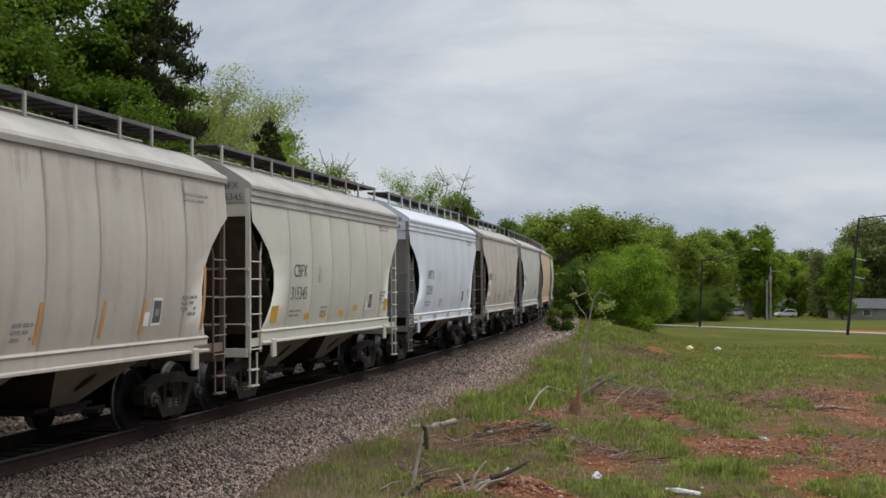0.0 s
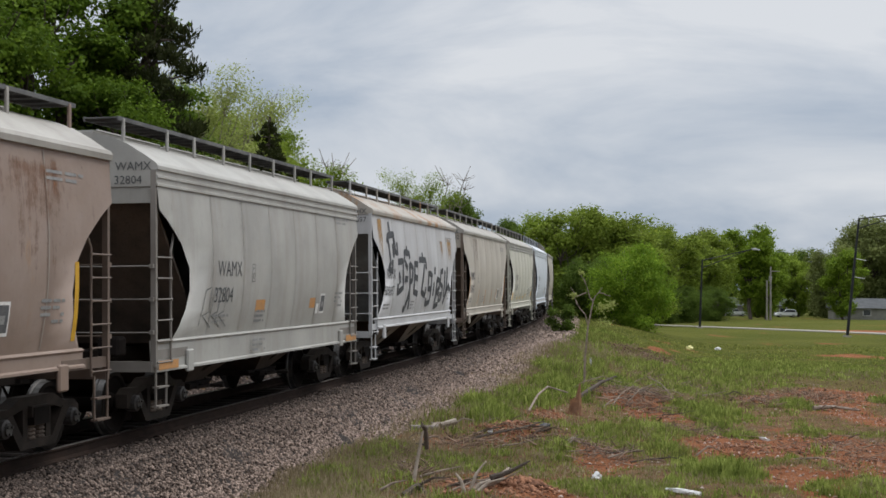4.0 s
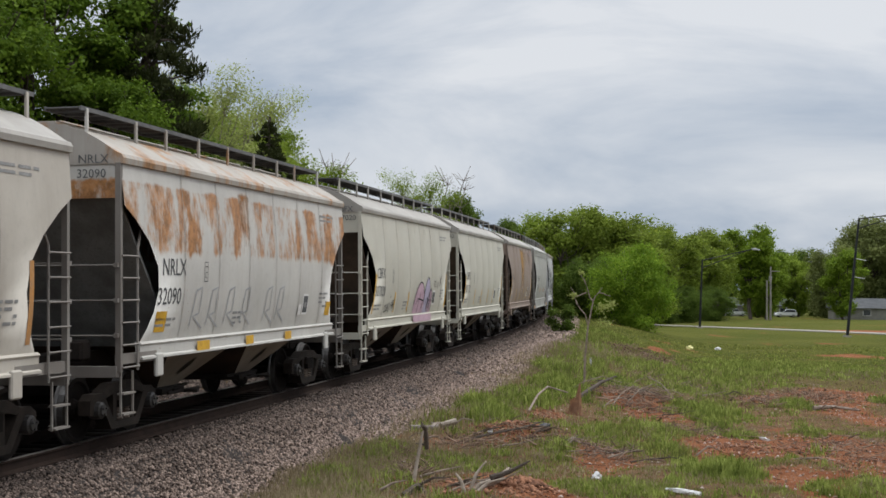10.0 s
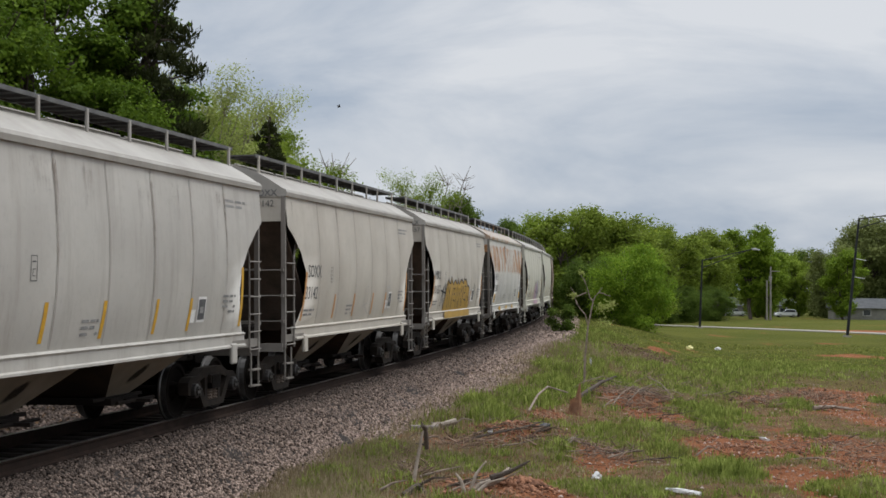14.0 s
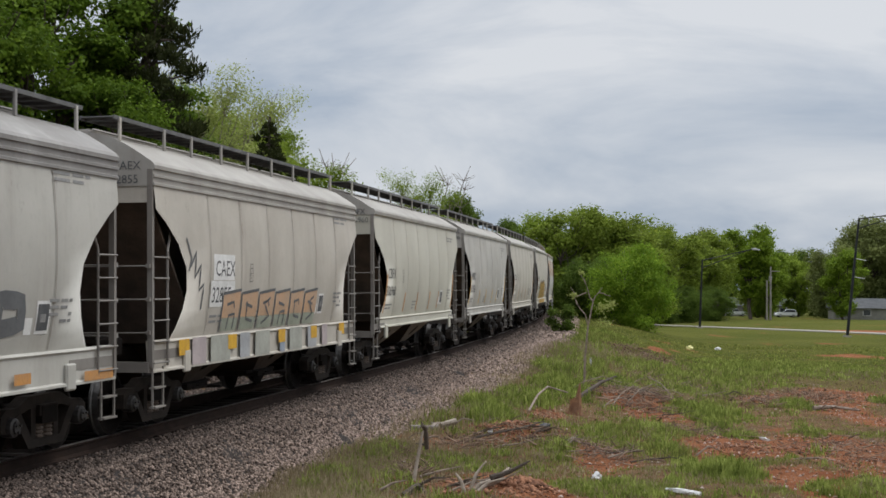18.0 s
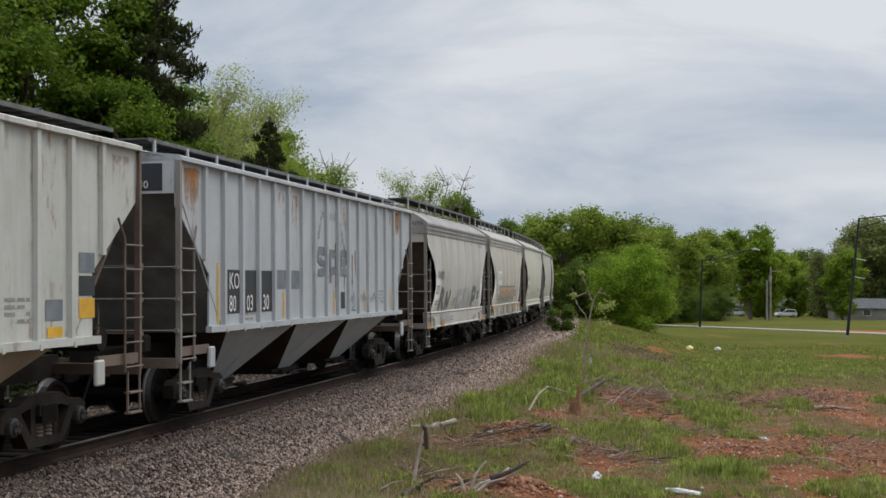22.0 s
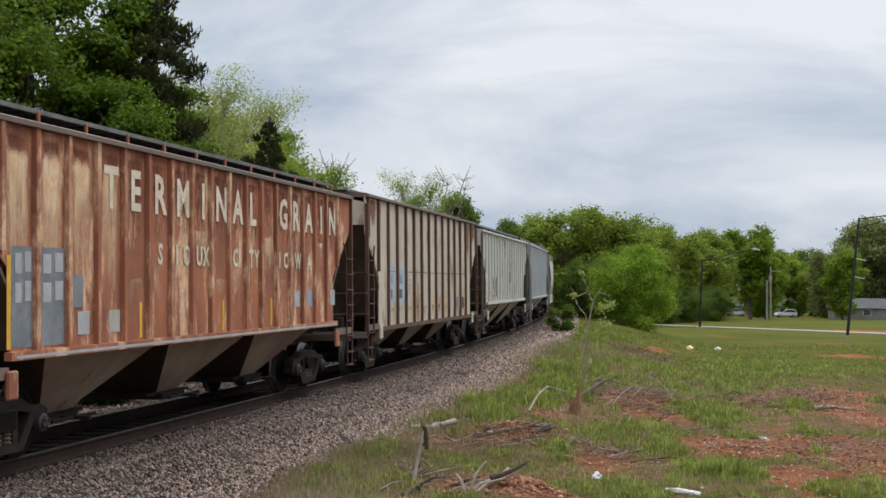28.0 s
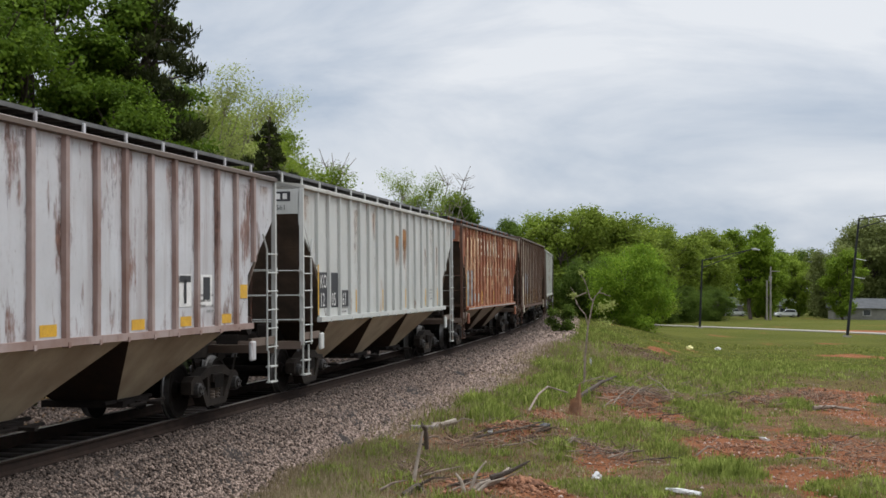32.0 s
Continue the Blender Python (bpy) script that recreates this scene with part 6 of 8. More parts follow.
def build_seam(x):
    """A thin weld line up the curved side."""
    n = 16
    zs = [1.4 + 2.44 * i / n for i in range(n + 1)]
    verts = [(x + d, -(side_y(z, "round") + 0.003), z) for z in zs for d in (-0.009, 0.009)]
    return link_mesh("weld_seam", verts, [(2 * i, 2 * i + 1, 2 * i + 3, 2 * i + 2) for i in range(n)])


def paint_round_cars():
    c = CARS
    for k in range(2, 19):
        if k != 4:
            for u in (-0.62, -0.36, -0.1, 0.16, 0.42, 0.68):
                put("weld_seam", shared(("seam", u), lambda: build_seam(u * SIZES["round"]["half"])), G["seam"], c[k])
    # big dark letters that slant down along the chalky car
    strokes_on(c[7], "graffiti", [[(-4.0, 3.74), (-3.9, 3.4)], [(-4.3, 3.2), (-4.2, 3.38), (-3.5, 3.45), (-3.42, 3.0), (-3.15, 2.98), (-3.2, 3.25)], [(-4.2, 3.35), (-4.0, 2.72), (-4.25, 2.55), (-3.8, 2.52), (-3.78, 2.8)], [(-3.7, 3.2), (-3.62, 2.85)]], 0.17, G["slate"], "round", label="dark grey angular graffiti letters")
    strokes_on(c[7], "graffiti", [[(-3.15, 2.75), (-2.55, 2.78), (-2.45, 2.1), (-3.1, 1.96), (-3.1, 2.2)], [(-3.0, 2.5), (-2.85, 2.2)], [(-2.35, 2.75), (-2.35, 3.02), (-1.75, 3.0), (-1.7, 2.85)], [(-2.05, 3.18), (-2.0, 2.98)], [(-2.3, 2.75), (-1.95, 2.6)], [(-2.3, 2.32), (-1.9, 2.32)]], 0.17, G["slate"], "round", label="dark grey angular graffiti letters")
    strokes_on(c[7], "graffiti", [[(-1.72, 2.75), (-1.6, 2.05), (-2.0, 1.52), (-2.2, 1.55)], [(-1.7, 2.72), (-1.3, 2.62), (-1.35, 2.3), (-1.62, 2.22)], [(-1.62, 2.0), (-1.5, 1.52)], [(-0.6, 2.72), (-1.05, 2.74), (-1.05, 1.98), (-0.5, 1.92)], [(-1.05, 2.38), (-0.6, 2.34)]], 0.17, G["slate"], "round", label="dark grey angular graffiti letters")
    strokes_on(c[7], "graffiti", [[(-0.45, 2.85), (0.45, 2.86), (0.6, 2.6)], [(0.0, 3.06), (0.05, 2.86)], [(0.3, 2.75), (0.0, 1.98), (0.5, 1.86), (0.6, 2.1)], [(1.4, 2.45), (0.92, 2.5), (0.92, 2.05), (1.38, 2.05)], [(1.42, 2.5), (1.3, 1.68), (0.75, 1.62), (0.72, 1.8)]], 0.17, G["slate"], "round", label="dark grey angular graffiti letters")
    strokes_on(c[7], "graffiti", [[(1.78, 2.24), (1.72, 1.85)], [(1.88, 2.68), (1.84, 2.46)], [(2.2, 2.32), (2.1, 1.52), (2.65, 1.6), (2.6, 1.9), (2.2, 1.95), (2.65, 2.08), (2.62, 2.3), (2.2, 2.32)], [(3.15, 2.58), (2.8, 2.55), (2.75, 2.2), (3.15, 2.1), (3.0, 1.7)], [(3.45, 2.6), (3.42, 1.8)]], 0.17, G["slate"], "round", label="dark grey angular graffiti letters")
    strokes_on(c[7], "graffiti", [[(3.85, 2.7), (3.75, 1.95), (3.45, 1.6)], [(3.75, 1.95), (4.15, 2.15), (4.45, 1.95)]], 0.17, G["slate"], "round", label="dark grey angular graffiti letters")
    stain(c[7], -5.35, 3.84, 0.75, 1.35, G["ochre"], "round", 1, base=1.3)
    stain(c[7], 3.95, 3.6, 0.9, 1.0, G["ochre"], "round", 2, base=1.2)
    stain(c[7], 2.6, 3.5, 0.8, 0.7, G["ochre"], "round", 2, base=1.0)
    # yellow bubble letters with black edges
    top = ((0, 0.05), (0.05, 0.45), (0.08, 0.86), (0.12, 0.98), (0.15, 0.78), (0.19, 0.72), (0.215, 1.14), (0.25, 0.9), (0.29, 0.66), (0.33, 0.86), (0.37, 0.95), (0.41, 0.78), (0.45, 0.7), (0.475, 1.05), (0.5, 0.8), (0.53, 0.68), (0.57, 0.92), (0.62, 1.0), (0.66, 0.85), (0.69, 0.72), (0.72, 1.06), (0.75, 0.96), (0.8, 1.0), (0.84, 0.8), (0.87, 0.55), (0.91, 0.6), (0.95, 0.45), (1.0, 0.06))
    top = tuple((u, v if v < 0.4 else 0.42 + 0.52 * v) for u, v in top)
    x0, wide, tall = -2.7, 4.9, 1.02
    p, f = blob([(x0 + wide * u, 0.0, tall * v) for u, v in top])
    decal(c[13], "graffiti", p, f, 0.0, 1.385, G["mustard"], "round", 0.008, "mustard yellow bubble graffiti")
    rim = [[(0.0, 0.05), *top[1:-1], (1.0, 0.06)]]
    inside = [ [(0.12, 0.98), (0.1, 0.55), (0.14, 0.05)], [(0.17, 0.7), (0.18, 0.3), (0.2, 0.05)], [(0.14, 0.62), (0.17, 0.5)], [(0.3, 0.68), (0.27, 0.4), (0.29, 0.05)], [(0.33, 0.62), (0.38, 0.66), (0.37, 0.5), (0.33, 0.45)], [(0.34, 0.3), (0.4, 0.25)],
              [(0.45, 0.7), (0.43, 0.35), (0.45, 0.05)], [(0.5, 0.66), (0.49, 0.42)], [(0.53, 0.3), (0.52, 0.06)], [(0.56, 0.66), (0.55, 0.2), (0.58, 0.05)], [(0.61, 0.75), (0.64, 0.6), (0.6, 0.5)], [(0.63, 0.34), (0.67, 0.08)], [(0.69, 0.72), (0.7, 0.35), (0.68, 0.1)], [(0.75, 0.72), (0.8, 0.7), (0.79, 0.52), (0.74, 0.48)], [(0.76, 0.3), (0.82, 0.26)], [(0.86, 0.52), (0.85, 0.2), (0.88, 0.05)], [(0.9, 0.4), (0.93, 0.3), (0.9, 0.2)]]
    strokes_on(c[13], "graffiti_outline", [[(x0 + wide * u, 1.385 + tall * v) for u, v in q] for q in rim + inside], 0.05, G["line"], "round", lift=0.014)
    patch_on(c[13], "graffiti_band", -2.6, 1.15, 4.7, 0.2, G["mustard"], "round", 0.08)
    strokes_on(c[13], "graffiti_tag", [[(-3.3, 1.5), (-3.0, 2.1), (-2.9, 1.6)], [(-3.2, 1.8), (-2.7, 2.2)], [(-2.75, 1.5), (-2.6, 2.2), (-2.45, 1.7)], [(-3.4, 2.0), (-2.5, 1.9)], [(2.9, 1.9), (3.1, 2.2)], [(3.1, 1.8), (3.3, 2.15)]], 0.05, G["line"], "round")
    # pink and lilac letters that run over the sill
    for a, b, hi, m in ((0.1, 1.5, 0.85, "pink"), (1.35, 2.25, 0.98, "lilac"), (1.95, 2.55, 0.65, "pink")):
        cols = arcs(a, b, 0.0, hi, 12, 0.12)
        p, f = blob(cols)
        decal(c[11], "graffiti", p, f, 0.0, 1.39, G[m], "round", 0.008, "pink and lilac graffiti")
        strokes_on(c[11], "graffiti_outline", [[(x, z + 1.39) for x, z in outline_of(cols)], [(a + 0.3, 1.62), (a + 0.5, 1.8), (b - 0.1, 1.72)], [(a + 0.55, 1.45), (a + 0.6, 1.7), (a + 0.8, 1.95)], [(b - 0.3, 1.5), (b - 0.2, 1.7), (b - 0.35, 1.62), (b - 0.3, 1.5)]], 0.035, G["line"], "round", lift=0.014)
    patch_on(c[11], "graffiti_band", 0.0, 1.16, 2.5, 0.19, G["pink"], "round", 0.08)
    strokes_on(c[11], "graffiti_tag", [[(-3.4, 1.5), (-3.38, 1.66), (-3.25, 1.68), (-3.25, 1.52), (-3.4, 1.5), (-3.15, 1.55), (-3.12, 1.7), (-3.0, 1.6), (-3.02, 1.5), (-2.9, 1.52), (-2.85, 1.75), (-2.75, 1.55), (-2.68, 1.72), (-2.6, 1.78), (-2.55, 1.5), (-2.5, 1.75), (-2.42, 1.82), (-2.38, 1.55)], [(-3.1, 1.52), (-3.0, 1.72)], [(-2.7, 1.65), (-2.4, 1.68)], [(-2.86, 1.85), (-2.8, 1.88), (-2.83, 1.92)], [(2.9, 2.1), (2.8, 2.2), (2.85, 2.28), (2.95, 2.25)], [(3.05, 2.1), (3.08, 2.3)], [(3.2, 2.05), (3.3, 2.25), (3.35, 2.08), (3.45, 2.25)], [(3.55, 2.1), (3.9, 2.45)], [(3.6, 2.42), (3.85, 2.15)]], 0.03, G["line"], "round")
    # half-covered peach letters and a painted sill
    for i in range(6):
        x = -2.9 + i * 0.92
        p, f = blob([(x, 0.24, 0.62), (x + 0.82, 0.22, 0.68)])
        decal(c[17], "graffiti", p, f, 0.0, 1.4, G["peach"], "round", 0.008, "faded peach block graffiti")
        p, f = blob([(x + 0.05, 0.02, 0.24), (x + 0.8, 0.02, 0.24)])
        decal(c[17], "graffiti", p, f, 0.0, 1.4, G["mint"], "round", 0.008)
        strokes_on(c[17], "graffiti_outline", [[(x - 0.03, 1.42), (x - 0.03, 2.04), (x + 0.84, 2.1)], [[(x + 0.3, 1.45), (x + 0.33, 1.68), (x + 0.6, 1.7), (x + 0.6, 1.45)], [(x + 0.25, 1.9), (x + 0.3, 1.6), (x + 0.65, 1.55)], [(x + 0.6, 1.95), (x + 0.3, 1.85), (x + 0.62, 1.62), (x + 0.25, 1.5)]][i % 3], [(x + 0.2, 1.86), (x + 0.5, 1.9)][:2 - i % 2] + [(x + 0.55, 1.8)]], 0.05, G["smoke"], "round", lift=0.013)
    for x, w, m in ((-4.2, 0.6, "dust"), (-3.4, 0.9, "sage"), (-2.0, 0.5, "fog"), (-1.2, 0.8, "sage"), (0.2, 0.3, "bluegrey"), (0.8, 0.8, "sage"), (2.0, 0.6, "fog"), (3.0, 0.4, "dust")):
        patch_on(c[17], "graffiti_band", x, 0.95, w, 0.42, G[m], "round", 0.08)
    for x in (-4.75, -2.6, 0.1, 2.2, 4.3):
        patch_on(c[17], "reflector_patch", x, 1.12, 0.42, 0.24, M["yellow"], "round", 0.085)
    for k in (8, 18):
        patch_on(c[k], "reflector_patch", -5.65, 0.95, 0.75, 0.13, M["orange"], "round", 0.085)
        patch_on(c[k], "reflector_patch", 4.75, 0.95, 0.85, 0.13, M["orange"], "round", 0.085)
    patch_on(c[18], "reflector_patch", -3.35, 0.95, 0.42, 0.17, M["orange"], "round", 0.085)
    patch_on(c[18], "reflector_patch", 2.95, 1.02, 0.4, 0.13, M["orange"], "round", 0.085)
    for x, w in ((-3.3, 0.16), (-2.95, 0.1), (-2.7, 0.2), (-2.3, 0.12)):
        patch_on(c[18], "paint_run", x, 1.06, w, 0.27, G["fog"], "round", 0.083)
    small_print(c[18], -1.9, 1.16, 0.6, 2, M["inkgrey"], "round").location.y = -0.085
    for x, w in ((-1.35, 0.5), (1.95, 0.38)):
        patch_on(c[8], "reflector_patch", x, 1.72, w, 0.2, M["orange"], "round")
    small_print(c[8], -1.35, 1.62, 0.5, 2, M["inkgrey"], "round")
    small_print(c[8], -1.5, 1.2, 0.7, 3, M["inkgrey"], "round").location.y = -0.078
    patch_on(c[17], "mark_panel", -3.42, 2.26, 0.98, 0.42, M["white"], "round", 0.005)
    patch_on(c[17], "mark_panel", -3.52, 1.83, 1.12, 0.42, M["white"], "round", 0.005)
    strokes_on(c[17], "graffiti_tag", [[(-4.6, 2.9), (-4.4, 2.6), (-4.5, 2.4), (-4.2, 2.7), (-4.25, 2.3), (-4.0, 2.5), (-4.05, 2.1), (-3.85, 2.2), (-3.9, 1.8)]], 0.05, G["smoke"], "round")
    strokes_on(c[18], "graffiti", [[(-3.75, 1.5), (-3.55, 2.12), (-3.15, 2.05), (-3.4, 1.82), (-3.0, 1.5)], [(-2.75, 1.5), (-2.6, 2.05)], [(-2.6, 2.05), (-2.35, 1.55), (-1.95, 2.1)]], 0.2, G["smoke"], "round", z=-0.1, label="smoky grey graffiti letters")
    strokes_on(c[18], "graffiti", [[(0.28, 2.05), (-0.42, 2.0), (-0.52, 1.58), (0.18, 1.53), (0.18, 1.75)], [(1.15, 2.08), (0.68, 2.05), (0.68, 1.58), (1.15, 1.56)], [(0.68, 1.83), (1.05, 1.83)], [(1.55, 1.53), (1.65, 2.1), (2.05, 1.56), (2.15, 2.1)]], 0.2, G["fog"], "round", z=-0.1, label="pale grey graffiti letters")
    strokes_on(c[18], "graffiti", [[(2.5, 1.53), (2.55, 2.13), (3.05, 2.1), (3.1, 1.83), (2.6, 1.78)]], 0.22, G["smoke"], "round", z=-0.1)
    for k, xs in ((12, (-3.2, -2.5, -1.7, -0.9, 0.3, 1.0)), (8, (-4.0, -3.6, -3.3)), (14, (0.2, 2.4))):
        lines = []
        for x in xs:
            lines += [[(x, 1.55), (x + 0.15, 2.1), (x + 0.4, 2.15), (x + 0.35, 1.75), (x + 0.1, 1.7), (x + 0.55, 1.5)]]
        strokes_on(c[k], "graffiti_tag", lines, 0.016 if k != 12 else 0.03, G["fog"] if k != 8 else G["smoke"], "round")
    stain(c[9], -0.5, 3.82, 1.7, 2.45, G["ochre"], "round", 3, base=1.5)
    stain(c[9], 0.7, 3.8, 1.9, 2.3, G["ochre"], "round", 3, base=0.8, lift=0.005)
    stain(c[9], 2.3, 3.82, 2.6, 2.4, G["brownrun"], "round", 3, base=0.7, lift=0.0045)
    stain(c[9], -4.9, 2.4, 1.2, 0.9, G["ochre"], "round", 3, base=0.6, lift=0.005)
    stain(c[9], -0.2, 3.0, 0.7, 1.6, G["ochre"], "round", 4)
    stain(c[6], -3.6, 3.84, 1.3, 1.3, G["soot_shade"], "round", 5)
    stain(c[12], -1.2, 3.8, 0.9, 1.3, G["runs"], "round", 6)
    for k in (5, 12):
        stripes(c[k], M["yellow"], xs=(), edge=False, squares=((-4.55, 1.5, 0.4, 0.3), (4.3, 1.55, 0.35, 0.28)) + (((-2.4, 1.5, 0.32, 0.12), (-1.2, 1.5, 0.32, 0.12), (0.2, 1.5, 0.32, 0.12), (1.4, 1.6, 0.32, 0.12)) if k == 5 else ((-2.9, 1.16, 0.55, 0.15), (-0.6, 1.16, 0.4, 0.15), (1.6, 1.16, 0.4, 0.15))))
    stripes(c[4], M["yellow"], xs=(), edge=False, squares=((-4.2, 1.2, 0.25, 0.12), (-2.0, 1.2, 0.25, 0.12), (0.2, 1.2, 0.25, 0.12), (2.4, 1.2, 0.25, 0.12)))


def bay_x(k, ribs):
    span = SIZES["ribbed"]["half"] - 1.15
    return -span + 2 * span * k / (ribs - 1)


def panel(car, x, z, w, h, mat, name="number_panel"):
    return patch_on(car, name, x, z, w, h, mat, "ribbed", -0.054)


def words(car, text, x, z, size, mat, q=0.9):
    return letters_on(car, text, x, z, size, mat, "ribbed", q, -0.047)


def end_sign(car, text, size=0.24, both=True):
    half = SIZES["ribbed"]["half"]
    if both:
        me = link_mesh("end_sign", [(-half - 0.006, y, z) for y, z in ((-0.78, 3.83), (-1.28, 3.83), (-1.28, 4.02), (-0.78, 4.02))], [(0, 1, 2, 3)], [G["panel"]])
        put("end_sign", me, None, car)
        for y in (-0.89, -1.03, -1.17):
            me = link_mesh("sign_mark", [(-half - 0.011, y + a, z) for a, z in ((0.045, 3.87), (-0.045, 3.87), (-0.045, 3.98), (0.045, 3.98))], [(0, 1, 2, 3)], [M["white"]])
            put("sign_mark", me, None, car)
    letters_end(car, text, half, -0.78, 3.66, size, M["ink"] if both else M["white"])


def paint_ribbed_cars():
    c = CARS
    x = [bay_x(k, 17) for k in range(17)]
    for k, rows in ((23, (("KO", 0, 0.5), ("12", 0, 0.0), ("05", 1, 0.0), ("61", 2, 0.0))), (19, (("KO", 1, 0.5), ("80", 1, 0.0), ("03", 2, 0.0), ("30", 3, 0.0))), (20, (("KO", 2, 0.55), ("206", 2, 0.0), ("07", 3, 0.0)))):
        for b in sorted({r[1] for r in rows}):
            tall = 0.74 if (k != 23 or b < 2) else 0.36
            for z, h in ((1.70, 0.35), (2.08, 0.35)) if k == 20 else ((1.70, tall),):
                panel(c[k], x[b] + 0.2, z, 0.62, h, G["panel"])
        for text, b, up in rows:
            words(c[k], text, x[b] + 0.27, 1.735 + up * (0.76 if k != 20 else 0.69), 0.4, M["white"], 0.9)
    for b in (4, 5):
        panel(c[19], x[b] + 0.22, 2.1, 0.56, 0.36, G["zinc"])
    panel(c[19], x[9] + 0.32, 1.66, 0.34, 0.36, G["panel"])
    # a faded emblem: three round grey forms between the ribs
    for b, pts in ((7, [(0.75, 3.02), (0.3, 3.05), (0.25, 2.8), (0.7, 2.7), (0.7, 2.48), (0.25, 2.46)]), (8, [(0.3, 2.2), (0.3, 3.0), (0.75, 2.95), (0.75, 2.55), (0.3, 2.5)]), (9, [(0.3, 2.75), (0.75, 2.75), (0.7, 3.0), (0.3, 3.0), (0.25, 2.5), (0.72, 2.48)])):
        strokes_on(c[19], "emblem", [[(px, 2.58 + 0.8 * (pz - 2.65)) for px, pz in pts]], 0.17, G["zinc"], "ribbed", x[b] + 0.06, 0, lift=-0.05)
    for text, b, z in (("P", 8, 3.55), ("O", 8, 3.55), ("I", 8, 3.55), ("N", 8, 3.55), ("T", 8, 3.55)):
        words(c[19], text, x[8] + 0.12 + 0.15 * "POINT".index(text), z, 0.22, M["inkgrey"], 1.0)
    for i, ch in enumerate("SOUTH"):
        words(c[19], ch, x[7] + 0.14 + 0.11 * i, 2.98 + 0.15 * i, 0.22, M["ink"], 1.0)
    for i, ch in enumerate("ETHANOL"):
        words(c[19], ch, x[9] + 0.12 + 0.09 * i, 3.5 - 0.14 * i, 0.22, M["ink"], 1.0)
    for b in (0, 4, 8, 11, 14):
        panel(c[19], x[b] + 0.6, 1.55, 0.09, 0.5 if b else 1.0, M["yellow"], "reflector_stripe")
    stain(c[19], x[0] - 0.95, 4.05, 0.85, 0.9, G["runs"], "ribbed", 7, -0.053, base=1.4)
    stain(c[19], x[15] + 0.1, 4.05, 0.75, 0.8, G["runs"], "ribbed", 8, -0.055, base=1.3)
    for b, f in ((4, 0.9), (5, 1.1), (9, 0.8), (12, 0.7), (14, 0.9)):
        stain(c[19], x[b] + 0.15, 4.0, 0.7, 1.2, G["runs"], "ribbed", 8, -0.0552, base=f * 0.75)
    for b, dx, t, h in ((8, 0.72, 3.15, 1.5), (9, 0.55, 2.9, 1.2), (10, 0.35, 2.9, 1.0), (10, 0.62, 3.0, 0.8)):
        stain(c[19], x[b] + dx, t, 0.11, h, G["brownrun"], "ribbed", 8, -0.0535, base=1.6)
    strokes_on(c[19], "graffiti_tag", [[(0.1, 1.7), (0.2, 1.95), (0.3, 1.75), (0.42, 2.05), (0.5, 1.72), (0.2, 1.62), (0.55, 1.6)], [(0.22, 2.2), (0.3, 2.35), (0.36, 2.2)], [(1.02, 1.75), (1.1, 1.95), (1.25, 1.78), (1.35, 2.0), (1.5, 1.8)], [(2.0, 1.75), (2.1, 1.9), (2.16, 1.78), (2.35, 2.0), (2.45, 1.85)]], 0.03, G["smoke"], "ribbed", x[10] + 0.1, 0, lift=-0.05)
    for b in (1, 4, 6, 9, 12, 14):
        panel(c[20], x[b] + 0.3, 1.54, 0.4, 0.13, M["yellow"], "reflector_patch")
    panel(c[20], x[1] + 0.3, 1.75, 0.4, 0.3, M["yellow"], "reflector_patch")
    stain(c[20], x[11] + 0.3, 3.4, 0.2, 1.9, G["brownrun"], "ribbed", 9, -0.053, base=1.5)
    stain(c[20], x[10] + 0.3, 3.3, 0.45, 1.1, G["brownrun"], "ribbed", 10, -0.053, base=0.9)
    for b, z, m in ((15, 2.35, G["zinc"]), (15, 2.05, G["panel"]), (15, 1.76, M["yellow"]), (14, 1.75, G["zinc"])):
        panel(c[20], x[b] + 0.25, z, 0.45, 0.26, m, "data_panel")
    y18 = [bay_x(k, 18) for k in range(18)]
    wide21 = 2 * (SIZES["ribbed"]["half"] - 0.2) / 15
    x21 = [-SIZES["ribbed"]["half"] + 0.2 + wide21 * k for k in range(16)]
    for b in (2, 3):
        panel(c[21], x21[b] + 0.1, 1.7, wide21 - 0.2, 0.95, G["sky"])
    words(c[21], "K", x21[2] + 0.35, 2.22, 0.3, M["ink"], 1.0)
    words(c[21], "OL", x21[3] + 0.25, 2.22, 0.3, M["ink"], 1.0)
    for z in (1.82,):
        panel(c[21], x21[2] + 0.35, z, 0.16, 0.24, M["ink"], "faded_mark").location.y = -0.006
        panel(c[21], x21[3] + 0.25, z, 0.4, 0.24, M["ink"], "faded_mark").location.y = -0.006
    strokes_on(c[21], "stencil_frame", [[(0.0, 0.0), (0.2, 0.0), (0.2, 0.36), (0.0, 0.36), (0.0, 0.0)], [(0.05, 0.1), (0.15, 0.1)], [(0.05, 0.2), (0.15, 0.2)]], 0.02, M["ink"], "ribbed", x21[4] + 0.4, 1.95, lift=-0.05)
    for b in (2, 4, 7, 9, 12):
        panel(c[21], x21[b] + 0.78, 1.18, 0.1, 0.75, M["yellow"], "reflector_stripe")
    for b in (11, 12):
        panel(c[21], x21[b] + 0.4, 1.4, 0.42, 0.36, G["zinc"] if b == 11 else G["panel"], "data_panel")
    # rust along the welds of the slope sheets behind the side
    for b in (5, 8, 11):
        strokes_on(c[21], "weld_rust", [[(0.0, 1.3), (0.42, 1.85), (0.5, 1.9)], [(0.5 + 0.12, 1.9), (1.1, 1.3)]], 0.05, G["brownweld"], "ribbed", x21[b] + wide21 * 0.45, 0, lift=-0.052)
